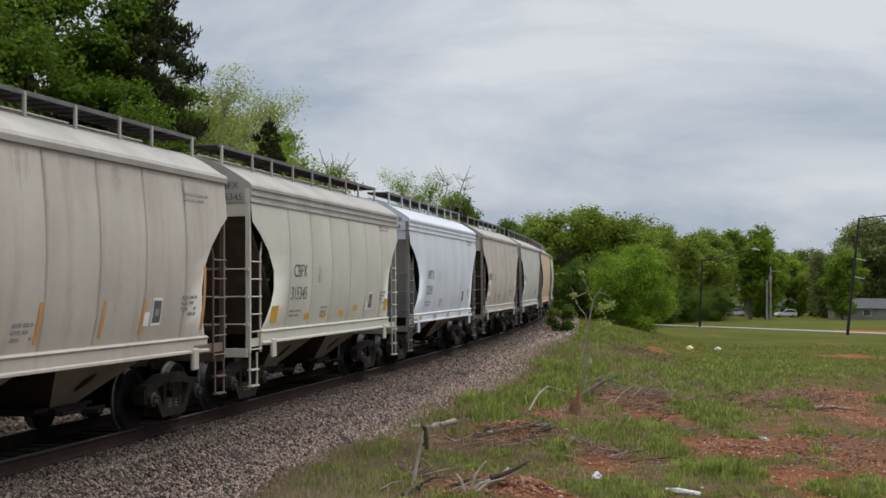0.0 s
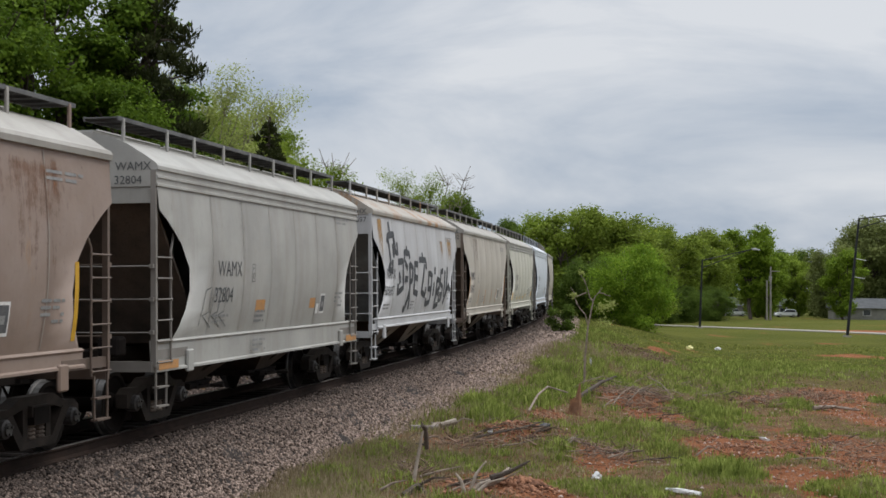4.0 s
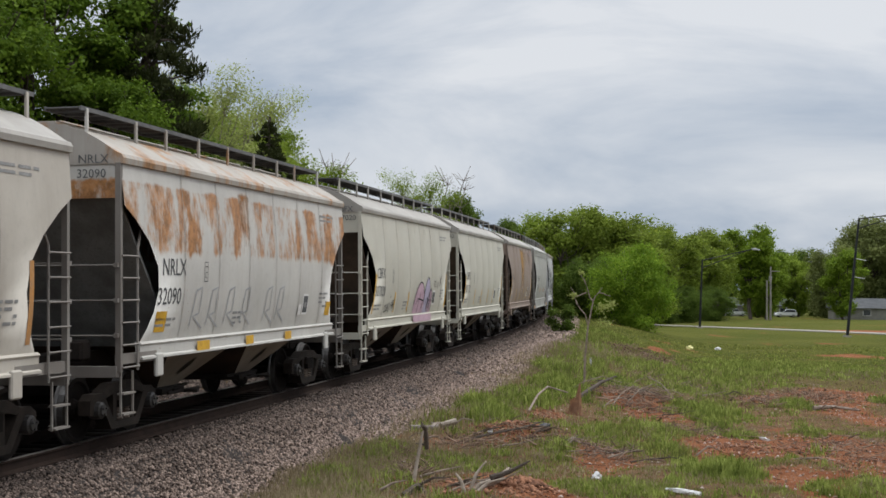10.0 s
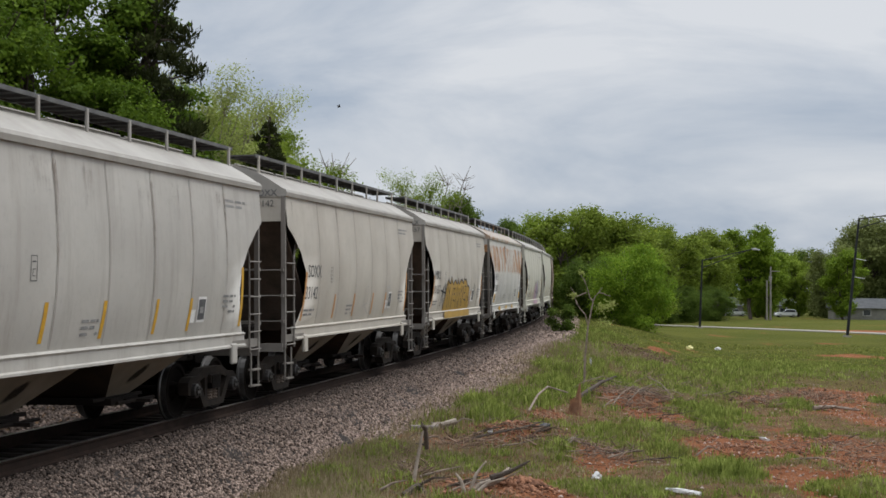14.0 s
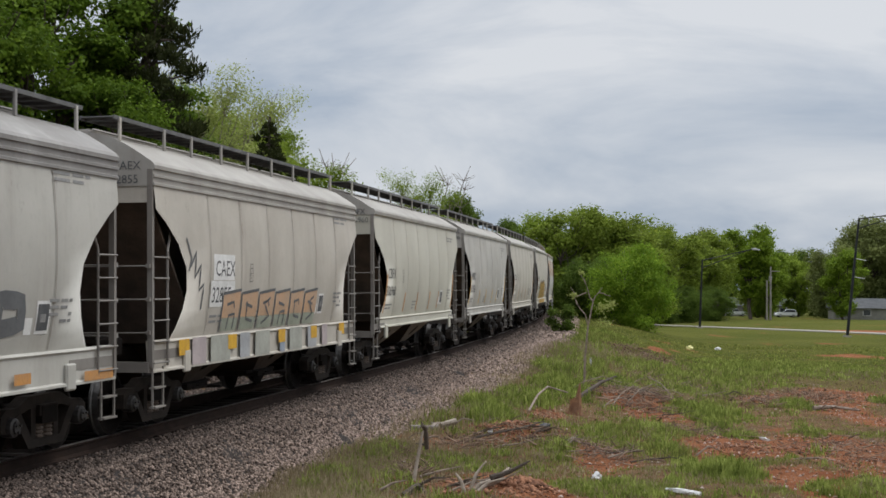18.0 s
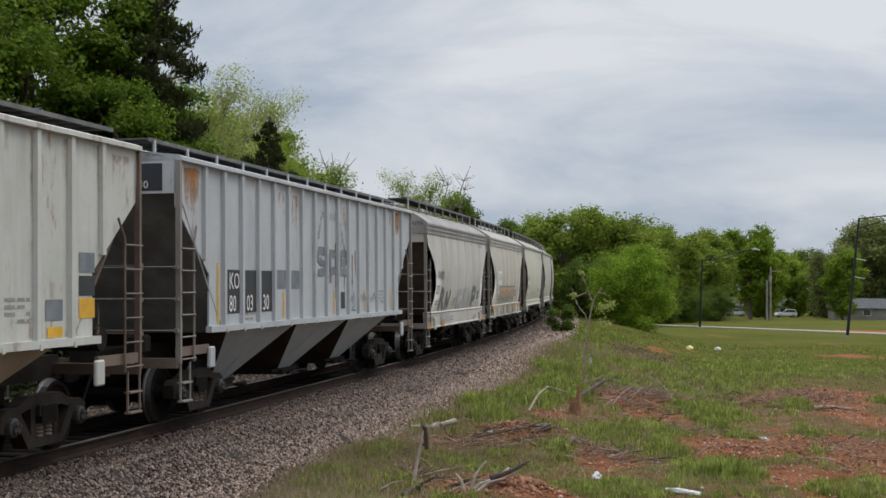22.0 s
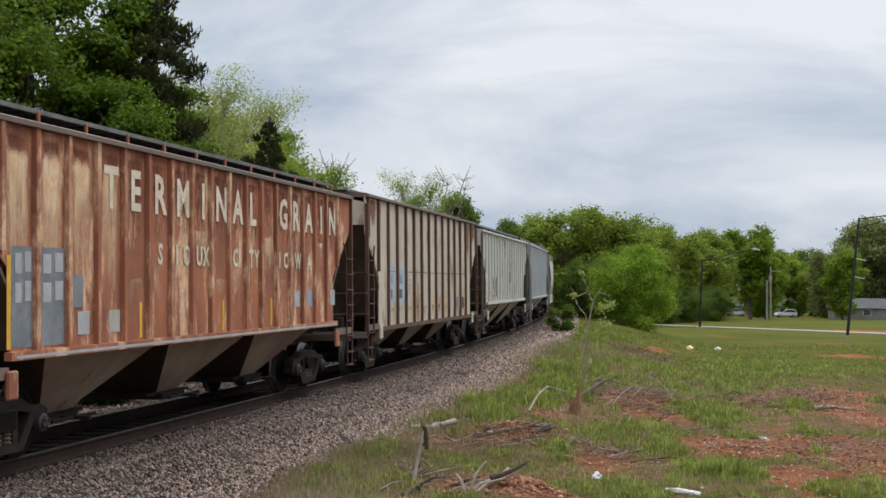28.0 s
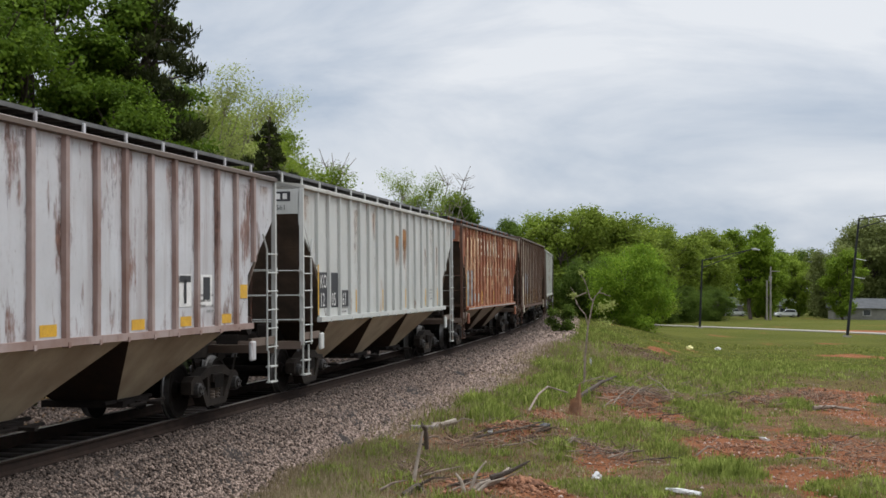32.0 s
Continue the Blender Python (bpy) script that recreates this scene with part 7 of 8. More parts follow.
    for b, ch in enumerate("TERMINAL GRAIN"):
        if ch != " ":
            words(c[22], ch, y18[b + 3] + (0.44 if ch == "I" else 0.24), 3.25, 0.78, M["cream"], 0.92)
    for b, pair in ((5, "S"), (6, "IO"), (7, "UX"), (9, "CI"), (10, "TY"), (12, "IO"), (13, "W"), (14, "A")):
        for i, ch in enumerate(pair):
            words(c[22], ch, y18[b] + 0.22 + (0.16 if len(pair) == 1 else 0.0) + 0.29 * i, 2.5, 0.42, M["cream"], 0.9)
    for xp, w in ((y18[0] + 0.27, 0.52), (y18[1] + 0.12, 0.7)):
        panel(c[22], xp, 1.45, w, 1.2, G["zinc"])
        for z in (1.98, 2.33):
            for i in range(2):
                panel(c[22], xp + 0.08 + w * 0.45 * i, z + 0.02 * (i % 2), w * 0.3, 0.24, G["fog"], "faded_mark").location.y = -0.004
    panel(c[22], y18[2] + 0.12, 1.9, 0.34, 0.42, G["zinc"])
    for xp, m in ((y18[2] + 0.3, "fog"), (y18[3] + 0.4, "sage")):
        panel(c[22], xp, 1.55, 0.34, 0.3, G[m], "data_panel")
    panel(c[22], y18[0] + 0.16, 1.44, 0.1, 1.1, M["yellow"], "reflector_stripe")
    for b in (4, 8, 11):
        panel(c[22], y18[b] + 0.56, 1.44, 0.09, 0.5, M["yellow"], "reflector_stripe")
    patch_on(c[22], "sill_edge", -6.9, 1.33, 13.8, 0.035, G["fog"], "ribbed", 0.024)
    for b, m in ((13, "fog"), (14, "bluegrey"), (16, "fog")):
        panel(c[22], y18[b] + 0.35, 1.75, 0.36, 0.32, G[m], "data_panel")
    for b in (0, 3, 6, 9, 12, 14):
        panel(c[23], x[b] + (0.12 if b == 0 else 0.6), 1.56, 0.09, 1.05 if b == 0 else 0.5, M["yellow"], "reflector_stripe")
    stain(c[23], x[9] + 0.12, 3.7, 0.74, 1.3, G["runs"], "ribbed", 11, -0.054, base=1.45)
    stain(c[23], x[9] + 0.12, 3.4, 0.74, 0.9, G["runs"], "ribbed", 12, -0.053)
    stain(c[23], x[8] + 0.2, 3.5, 0.65, 1.1, G["runs"], "ribbed", 13, -0.054, base=1.3)
    for b, t in ((12, 3.3), (13, 3.9), (14, 3.4), (3, 4.0), (5, 4.0)):
        stain(c[23], x[b] + 0.4, t, 0.4, 1.9, G["runs"], "ribbed", 0, -0.0535, base=0.85)
    wide17, wide18 = x[1] - x[0], y18[1] - y18[0]
    for b in range(16):
        stain(c[24], x[b] + 0.05, 4.04, wide17 - 0.1, 2.5, G["rosyrun"], "ribbed", 0, -0.0575, edges=True, base=0.85)
        stain(c[24], x[b] + 0.05, 4.04, wide17 - 0.1, 1.6, G["rosyrun"], "ribbed", 0, -0.0562, base=0.4 + 0.3 * (b % 3 == 0))
        # tan edges: grime, and the shade beside the ribs put into colour
        stain(c[20], x[b] + 0.05, 4.04, wide17 - 0.1, 2.5, G["tanrun"], "ribbed", 0, -0.0575, edges=True, base=0.85)
        stain(c[23], x[b] + 0.05, 4.04, wide17 - 0.1, 2.5, G["tanrun" if b % 4 else "brownrun"], "ribbed", 0, -0.0575, edges=True, base=0.72)
        stain(c[19], x[b] + 0.05, 4.04, wide17 - 0.1, 2.5, G["tanrun"], "ribbed", 0, -0.0575, edges=True, base=0.55)
    for b in (0, 14):
        stain(c[21], x21[b] + 0.08, 4.22, wide21 - 0.16, 0.8 if b == 0 else 0.75, G["brownrun"], "ribbed", 0, -0.054, base=1.7)
    for b in range(2, 13):
        stain(c[21], x21[b] + 0.08, 4.22, wide21 - 0.16, 3.08, G["brownrun"], "ribbed", 0, -0.0575, edges=True, base=1.0 if b > 8 else 0.75)
        stain(c[21], x21[b] + 0.08, 1.62, wide21 - 0.16, 0.46, G["runs"], "ribbed", 0, -0.0562, base=0.75)
        panel(c[21], x21[b] + 0.08, 2.5, wide21 - 0.16, 0.022, P["rustrib"], "weld_seam")
    for b in range(17):
        stain(c[22], y18[b] + 0.05, 4.04, wide18 - 0.1, 1.5, G["darkred"], "ribbed", 0, -0.0575, base=1.0)
        stain(c[22], y18[b] + 0.05, 4.04, wide18 - 0.1, 2.5, G["darkred"], "ribbed", 0, -0.0562, edges=True, base=0.6)
        stain(c[22], y18[b] + 0.05, 2.35 + 0.25 * (b * 5 % 4) if b > 3 else 3.9, wide18 - 0.1, 0.95 if b > 3 else 2.3, G["pale"], "ribbed", 0, -0.0549, base=0.7 + 0.3 * (b * 3 % 4 == 1) if b > 3 else 1.25)
    stain(c[21], x21[13] + 0.08, 4.22, wide21 - 0.16, 1.5, G["brownrun"], "ribbed", 0, -0.054, base=1.4)
    for k in (20, 23, 24):
        for xe in (-SIZES["ribbed"]["half"] + 0.05, SIZES["ribbed"]["half"] - 0.95):
            stain(c[k], xe, 4.02, 0.85, 0.8, G["runs"], "ribbed", 0, -0.0565, base=0.8)
    for k, m, f in ((0, "soot_shade", 0.5), (2, "soot_shade", 0.5), (3, "soot_shade", 0.6), (5, "soot_shade", 0.35), (6, "soot_shade", 0.8), (9, "soot_shade", 0.6), (10, "tanrun", 0.4), (13, "soot_shade", 0.45), (14, "soot_shade", 0.45), (15, "soot_shade", 0.75), (16, "tanrun", 0.4), (17, "soot_shade", 0.5), (18, "soot_shade", 0.6), (8, "soot_shade", 0.5), (11, "tanrun", 0.5)):
        rnd = random.Random(100 + k)
        for i, xs in enumerate((-5.3, -3.5, -2.05, -0.57, 0.9, 2.4, 3.9)):
            if rnd.random() < 0.75:
                stain(c[k], xs - 0.06 + rnd.uniform(-0.04, 0.02), 3.84, rnd.uniform(0.09, 0.2), rnd.uniform(0.7, 2.3), G[m], "round", 0, base=0.25 + f * rnd.uniform(0.5, 1.2))
            if rnd.random() < 0.4 + 0.4 * (k in (3, 6, 9, 15, 18)):
                stain(c[k], xs + rnd.uniform(0.2, 0.9), 3.84, rnd.uniform(0.4, 1.1), rnd.uniform(0.6, 2.2), G[m], "round", 0, base=0.1 + f * rnd.uniform(0.4, 1.0), lift=0.0052)
    for b in (1, 4, 7, 10, 12, 14):
        panel(c[24], x[b] + 0.25, 1.55, 0.45, 0.15, M["yellow"], "reflector_patch")
    panel(c[24], x[15] + 0.25, 1.95, 0.36, 0.24, M["yellow"], "reflector_patch")
    for b, z in ((12, 1.85), (13, 1.85)):
        panel(c[24], x[b] + 0.2, z, 0.5, 0.5, M["white"], "data_panel")
    panel(c[24], x[13] + 0.3, 1.95, 0.3, 0.36, G["panel"], "stencil").location.y = -0.004
    strokes_on(c[24], "stencil", [[(0.2, 2.28), (0.66, 2.28)], [(0.43, 2.28), (0.43, 1.9)]], 0.1, G["panel"], "ribbed", x[12], 0, lift=-0.045)
    for k in (19, 20, 21, 23, 24):
        small_print(c[k], x[13] + 0.15, 2.0, 0.6, 4, M["inkgrey"], "ribbed").location.y = 0.06
        small_print(c[k], x[2] + 0.15, 1.66, 0.6, 2, M["inkgrey"], "ribbed").location.y = 0.06
    end_sign(c[23], "120561", 0.14)
    for k, text in ((19, "330"), (20, "607")):
        half = SIZES["ribbed"]["half"]
        me = link_mesh("end_sign", [(-half - 0.004, y, z) for y, z in ((-0.6, 3.62), (-1.25, 3.62), (-1.25, 4.04), (-0.6, 4.04))], [(0, 1, 2, 3)], [G["panel"]])
        put("end_sign", me, None, c[k])
        end_sign(c[k], text, 0.17, False)
    half = SIZES["ribbed"]["half"]
    me = link_mesh("end_sign", [(-half - 0.004, y, z) for y, z in ((-0.6, 3.65), (-1.3, 3.65), (-1.3, 3.95), (-0.6, 3.95))], [(0, 1, 2, 3)], [G["zinc"]])
    put("end_sign", me, None, c[22])


paint_round_cars()
paint_ribbed_cars()


# ---------------------------------------------------------------- road, poles, houses, vehicles
M["concrete"] = surface("pale_concrete", (0.31, 0.29, 0.25), (0.25, 0.235, 0.205), 0.6, 14, 0.9)
M["polewood"] = surface("weathered_utility_pole", (0.30, 0.27, 0.24), (0.22, 0.20, 0.18), 2, 40, 0.9)
M["polesteel"] = surface("black_lamp_post", (0.01, 0.011, 0.013), (0.016, 0.016, 0.018), 3, 40, 0.5)
M["siding"] = surface("pale_house_siding", (0.23, 0.222, 0.195), (0.17, 0.165, 0.145), 1, 20, 0.8)
M["shingle"] = surface("grey_shingles", (0.10, 0.105, 0.11), (0.065, 0.07, 0.075), 1, 12, 0.9)
M["windowglass"] = surface("dark_window_glass", (0.03, 0.035, 0.04), (0.05, 0.055, 0.06), 2, 10, 0.15, bumpy=0.02, spec=0.6)
M["carwhite"] = surface("white_car_paint", (0.72, 0.73, 0.74), (0.66, 0.67, 0.68), 1, 30, 0.3, bumpy=0.02, amount=0.1, spec=0.5)
M["maroon"] = surface("maroon_car_paint", (0.15, 0.03, 0.034), (0.12, 0.026, 0.03), 1, 30, 0.25, bumpy=0.02, amount=0.1, spec=0.6)
M["rubber"] = surface("tyre_rubber", (0.025, 0.025, 0.025), (0.035, 0.035, 0.035), 5, 40, 0.85)
M["litter"] = surface("white_litter", (0.58, 0.58, 0.57), (0.42, 0.42, 0.42), 9, 50, 0.6)
M["yellowbag"] = surface("yellow_plastic", (0.62, 0.58, 0.22), (0.52, 0.48, 0.2), 9, 50, 0.5)
M["tarp"] = surface("dark_plastic", (0.03, 0.03, 0.032), (0.05, 0.05, 0.05), 9, 50, 0.4)


def road_z(x, y):
    return float(ground_z(x, y)) + 0.09


def build_road():
    """A narrow concrete road that runs away across the field, with a thick edge."""
    a, b = Vector((3.9, 225.8)), Vector((106.9, -13.0))
    run = (b - a).normalized()
    side = Vector((-run.y, run.x))
    verts, faces = [], []
    n = 60
    for i in range(n + 1):
        p = a + (b - a) * (i / n)
        for q, dz in ((-1.7, -0.25), (-1.7, 0.09), (1.7, 0.09), (1.7, -0.25)):
            w = p + side * q
            verts.append((w.x, w.y, float(ground_z(w.x, w.y)) + dz))
    for i in range(n):
        for j in range(3):
            faces.append((i * 4 + j, i * 4 + j + 1, (i + 1) * 4 + j + 1, (i + 1) * 4 + j))
    tagged(new("road", link_mesh("road", verts, faces, [M["concrete"]])), "pale concrete road across the field", "road", kind="structure")


def lamp_post(x, y, h, lean, arm, rise, lamp):
    post = tagged(new("street_lamp"), "black street lamp post with a long truss arm", "street lamp", "street lamps")
    post.matrix_basis = pose(x, y, float(ground_z(x, y)), 0, lean, 0)
    bm = bmesh.new()
    rod(bm, (0, 0, -0.3), (0, 0, h), 0.145, 10, 0.085)
    part("pole", bm, M["polesteel"], post)
    bm = bmesh.new()
    box(bm, -0.3, 0.3, -0.3, 0.3, -0.1, 0.16)
    part("base", bm, M["concrete"], post, "grey concrete footing")
    bm = bmesh.new()
    rod(bm, (0, 0, h - 0.1), (arm, 0, h - 0.1 + rise), 0.06, 6, 0.045)
    rod(bm, (0, 0, h - 0.95), (arm * 0.95, 0, h - 0.16 + rise), 0.05, 6, 0.04)
    for k in (0.18, 0.4, 0.62):
        rod(bm, (arm * k, 0, h - 0.1 + rise * k), (arm * k, 0, h - 0.95 + (rise + 0.8) * k), 0.03, 5)
    part("arm", bm, M["polesteel"], post)
    if lamp:
        bm = bmesh.new()
        prism(bm, [(arm - 0.1, h + rise - 0.16), (arm + 0.75, h + rise - 0.22), (arm + 0.85, h + rise - 0.1), (arm + 0.3, h + rise + 0.06), (arm - 0.1, h + rise)], -0.17, 0.17)
        bmesh.ops.bevel(bm, geom=bm.edges[:], offset=0.03, segments=1, affect="EDGES")
        part("lamp_head", bm, M["galv"], post, "pale grey lamp head")
    else:
        for z, w in ((h - 3.6, 1.0), (h - 5.2, 1.05)):
            bm = bmesh.new()
            rod(bm, (0, 0, z), (w, 0, z - 0.05), 0.035, 6)
            part("bracket", bm, M["galv"], post, "pale metal bracket")
    return post


def utility_pole(x, y, h, arm):
    pole = tagged(new("utility_pole"), "weathered wooden utility pole", "utility pole", "utility poles")
    pole.matrix_basis = pose(x, y, float(ground_z(x, y)))
    bm = bmesh.new()
    rod(bm, (0, 0, -0.3), (0, 0, h), 0.2, 8, 0.14)
    part("pole", bm, M["polewood"], pole)
    if arm:
        bm = bmesh.new()
        box(bm, -0.1, 1.6, -0.08, 0.08, h - 0.9, h - 0.74)
        part("cross_arm", bm, M["polewood"], pole)
        bm = bmesh.new()
        rod(bm, (0.0, 0.2, h - 2.6), (0.0, 0.2, h - 1.7), 0.25, 8)
        part("transformer", bm, M["galv"], pole)


def house(x, y, turn, w, d, hw, roof, windows, label):
    h = tagged(new("house"), label, "house", "houses")
    h.matrix_basis = pose(x, y, float(ground_z(x, y)), 0, 0, turn)
    bm = bmesh.new()
    box(bm, -w / 2, w / 2, -d / 2, d / 2, -0.4, hw)
    part("wall", bm, M["siding"], h)
    bm = bmesh.new()
    a = [(-d / 2 - 0.5, hw - 0.05), (d / 2 + 0.5, hw - 0.05), (0, hw + roof)]
    u = [bm.verts.new((-w / 2 - 0.5, p, q)) for p, q in a]
    v = [bm.verts.new((w / 2 + 0.5, p, q)) for p, q in a]
    for i in range(3):
        bm.faces.new((u[i], v[i], v[(i + 1) % 3], u[(i + 1) % 3]))
    bm.faces.new(u[::-1])
    bm.faces.new(v)
    part("roof", bm, M["shingle"], h)
    for wx, ww, z0, z1 in windows:
        bm = bmesh.new()
        box(bm, wx - ww / 2 - 0.08, wx + ww / 2 + 0.08, -d / 2 - 0.06, -d / 2 + 0.02, z0 - 0.08, z1 + 0.08)
        frame_ob = part("window" if z0 > 0.3 else "door", bm, M["white"], h)
        bm = bmesh.new()
        box(bm, wx - ww / 2, wx + ww / 2, -d / 2 - 0.075, -d / 2 - 0.05, z0, z1)
        part("pane", bm, M["windowglass"], frame_ob)
    return h


def vehicle(label, paint, length, height, style, category):
    """A road vehicle facing +x: a bevelled shell with cabin glass, lights and four wheels."""
    v = tagged(new(category.replace(" ", "_")), label, category)
    k = length / 4.6
    body = [(-2.3, 0.42), (-2.3, 0.86), (-2.2, 0.98), (1.0, 0.98), (2.1, 0.84), (2.3, 0.66), (2.3, 0.36), (-2.2, 0.32)]
    cabin = [(-1.95, 0.98), (-1.25, 1.46), (0.05, 1.46), (1.05, 0.98)] if style == "sedan" else [(-2.15, 0.98), (-2.0, 1.5), (0.1, 1.5), (0.85, 0.98)] if style == "wagon" else [(-0.6, 0.98), (-0.5, 1.5), (0.5, 1.5), (1.05, 0.98)]
    hz = height / 1.46
    bm = bmesh.new()
    prism(bm, [(x * k, z * hz) for x, z in body], -0.88, 0.88)
    bmesh.ops.bevel(bm, geom=bm.edges[:], offset=0.07, segments=2, affect="EDGES")
    part("body", bm, paint, v)
    bm = bmesh.new()
    prism(bm, [(x * k, z * hz) for x, z in cabin], -0.74, 0.74)
    bmesh.ops.bevel(bm, geom=bm.edges[:], offset=0.09, segments=2, affect="EDGES")
    part("roof", bm, paint, v)
    bm = bmesh.new()
    mid = sum(x for x, z in cabin) / 4 * k
    inner = [(mid + (x * k - mid) * 0.90, 1.02 * hz if z < 1 else z * hz - 0.09) for x, z in cabin]
    prism(bm, inner, -0.752, 0.752)
    part("side_glass", bm, M["windowglass"], v)
    bm = bmesh.new()
    f0, f1 = cabin[-1], cabin[-2]
    prism(bm, [(f0[0] * k - 0.02, f0[1] * hz + 0.06), (f1[0] * k + 0.1, f1[1] * hz - 0.08), (f1[0] * k + 0.13, f1[1] * hz - 0.06), (f0[0] * k + 0.02, f0[1] * hz + 0.06)], -0.62, 0.62)
    part("windscreen", bm, M["windowglass"], v)
    for s in (-1, 1):
        bm = bmesh.new()
        box(bm, 2.22 * k, 2.31 * k, s * 0.66 - 0.16, s * 0.66 + 0.16, 0.6 * hz, 0.74 * hz)
        part("headlight", bm, M["white"], v)
        for wx in (-1.42, 1.42):
            bm = bmesh.new()
            turned(bm, [(0.2, s * 0.9), (0.3, s * 0.91), (0.33, s * 0.88), (0.33, s * 0.7), (0.28, s * 0.68)], 16)
            wheel = part("wheel", bm, M["rubber"], v, m=pose(wx * k, 0, 0.33))
            bm = bmesh.new()
            turned(bm, [(0.19, s * 0.895), (0.17, s * 0.915), (0.05, s * 0.92)], 10)
            part("rim", bm, M["galv"], wheel)
    return v


build_road()
lamp_post(28.9, 156.6, 7.7, 1.8, 5.6, 1.5, True)
lamp_post(35.4, 122.0, 10.5, 5.6, 4.6, 1.1, False)
utility_pole(59.5, 253, 9.7, True)
utility_pole(58.6, 252, 7.2, False)
house(90.0, 288, -8, 19, 9, 2.4, 2.0, ((-7.0, 1.4, 0.9, 2.0), (-3.0, 1.4, 0.9, 2.0), (2.0, 1.0, 0.0, 2.05), (5.5, 1.6, 0.9, 2.0)), "low pale house with a grey shingle roof")
house(66.0, 345, -10, 16, 9, 2.7, 1.9, ((-5.5, 1.6, 0.9, 2.1), (-1.0, 1.0, 0.0, 2.05), (3.0, 1.8, 0.9, 2.1)), "low house behind trees with a dark porch")
house(83.0, 352, -8, 12, 8, 2.7, 1.7, ((-3.0, 1.4, 0.9, 2.1), (2.5, 1.6, 0.9, 2.1)), "low house behind trees with a pale gable")
for x, y, turn, style, label in ((70.0, 333, 188, "pickup", "white pickup truck parked by a house"), (79.0, 321, 186, "wagon", "white sport utility car parked on the grass")):
    v = vehicle(label, M["carwhite"], 4.9, 1.78, style, "pickup truck" if style == "pickup" else "car")
    v.matrix_basis = pose(x, y, float(ground_z(x, y)), 0, 0, turn)
SEDAN = vehicle("dark maroon sedan driving along the road", M["maroon"], 4.15, 1.45, "sedan", "car")


# ---------------------------------------------------------------- litter and dead wood on the rough ground
def branch(name, label, pts, r0, r1, mat, twigs=0, seed=1, category="branch"):
    rnd = np.random.RandomState(seed)
    bm = bmesh.new()
    for i in range(len(pts) - 1):
        f0, f1 = i / (len(pts) - 1), (i + 1) / (len(pts) - 1)
        rod(bm, pts[i], pts[i + 1], r0 + (r1 - r0) * f0, 7, r0 + (r1 - r0) * f1)
    ob = tagged(part(name, bm, mat, None), label, category, "dead wood on the ground")
    for _ in range(twigs):
        i = rnd.randint(0, len(pts) - 1)
        p = Vector(pts[i]).lerp(Vector(pts[i + 1]), rnd.rand())
        d = Vector(rnd.normal(size=3)).normalized()
        d.z = abs(d.z) * 0.5
        bm = bmesh.new()
        rod(bm, p, p + d * rnd.uniform(0.15, 0.4), r1 * 0.8, 5, r1 * 0.3)
        part("twig", bm, mat, ob)
    return ob


def gz(x, y, up=0.0):
    return (x, y, float(ground_z(x, y)) + up)


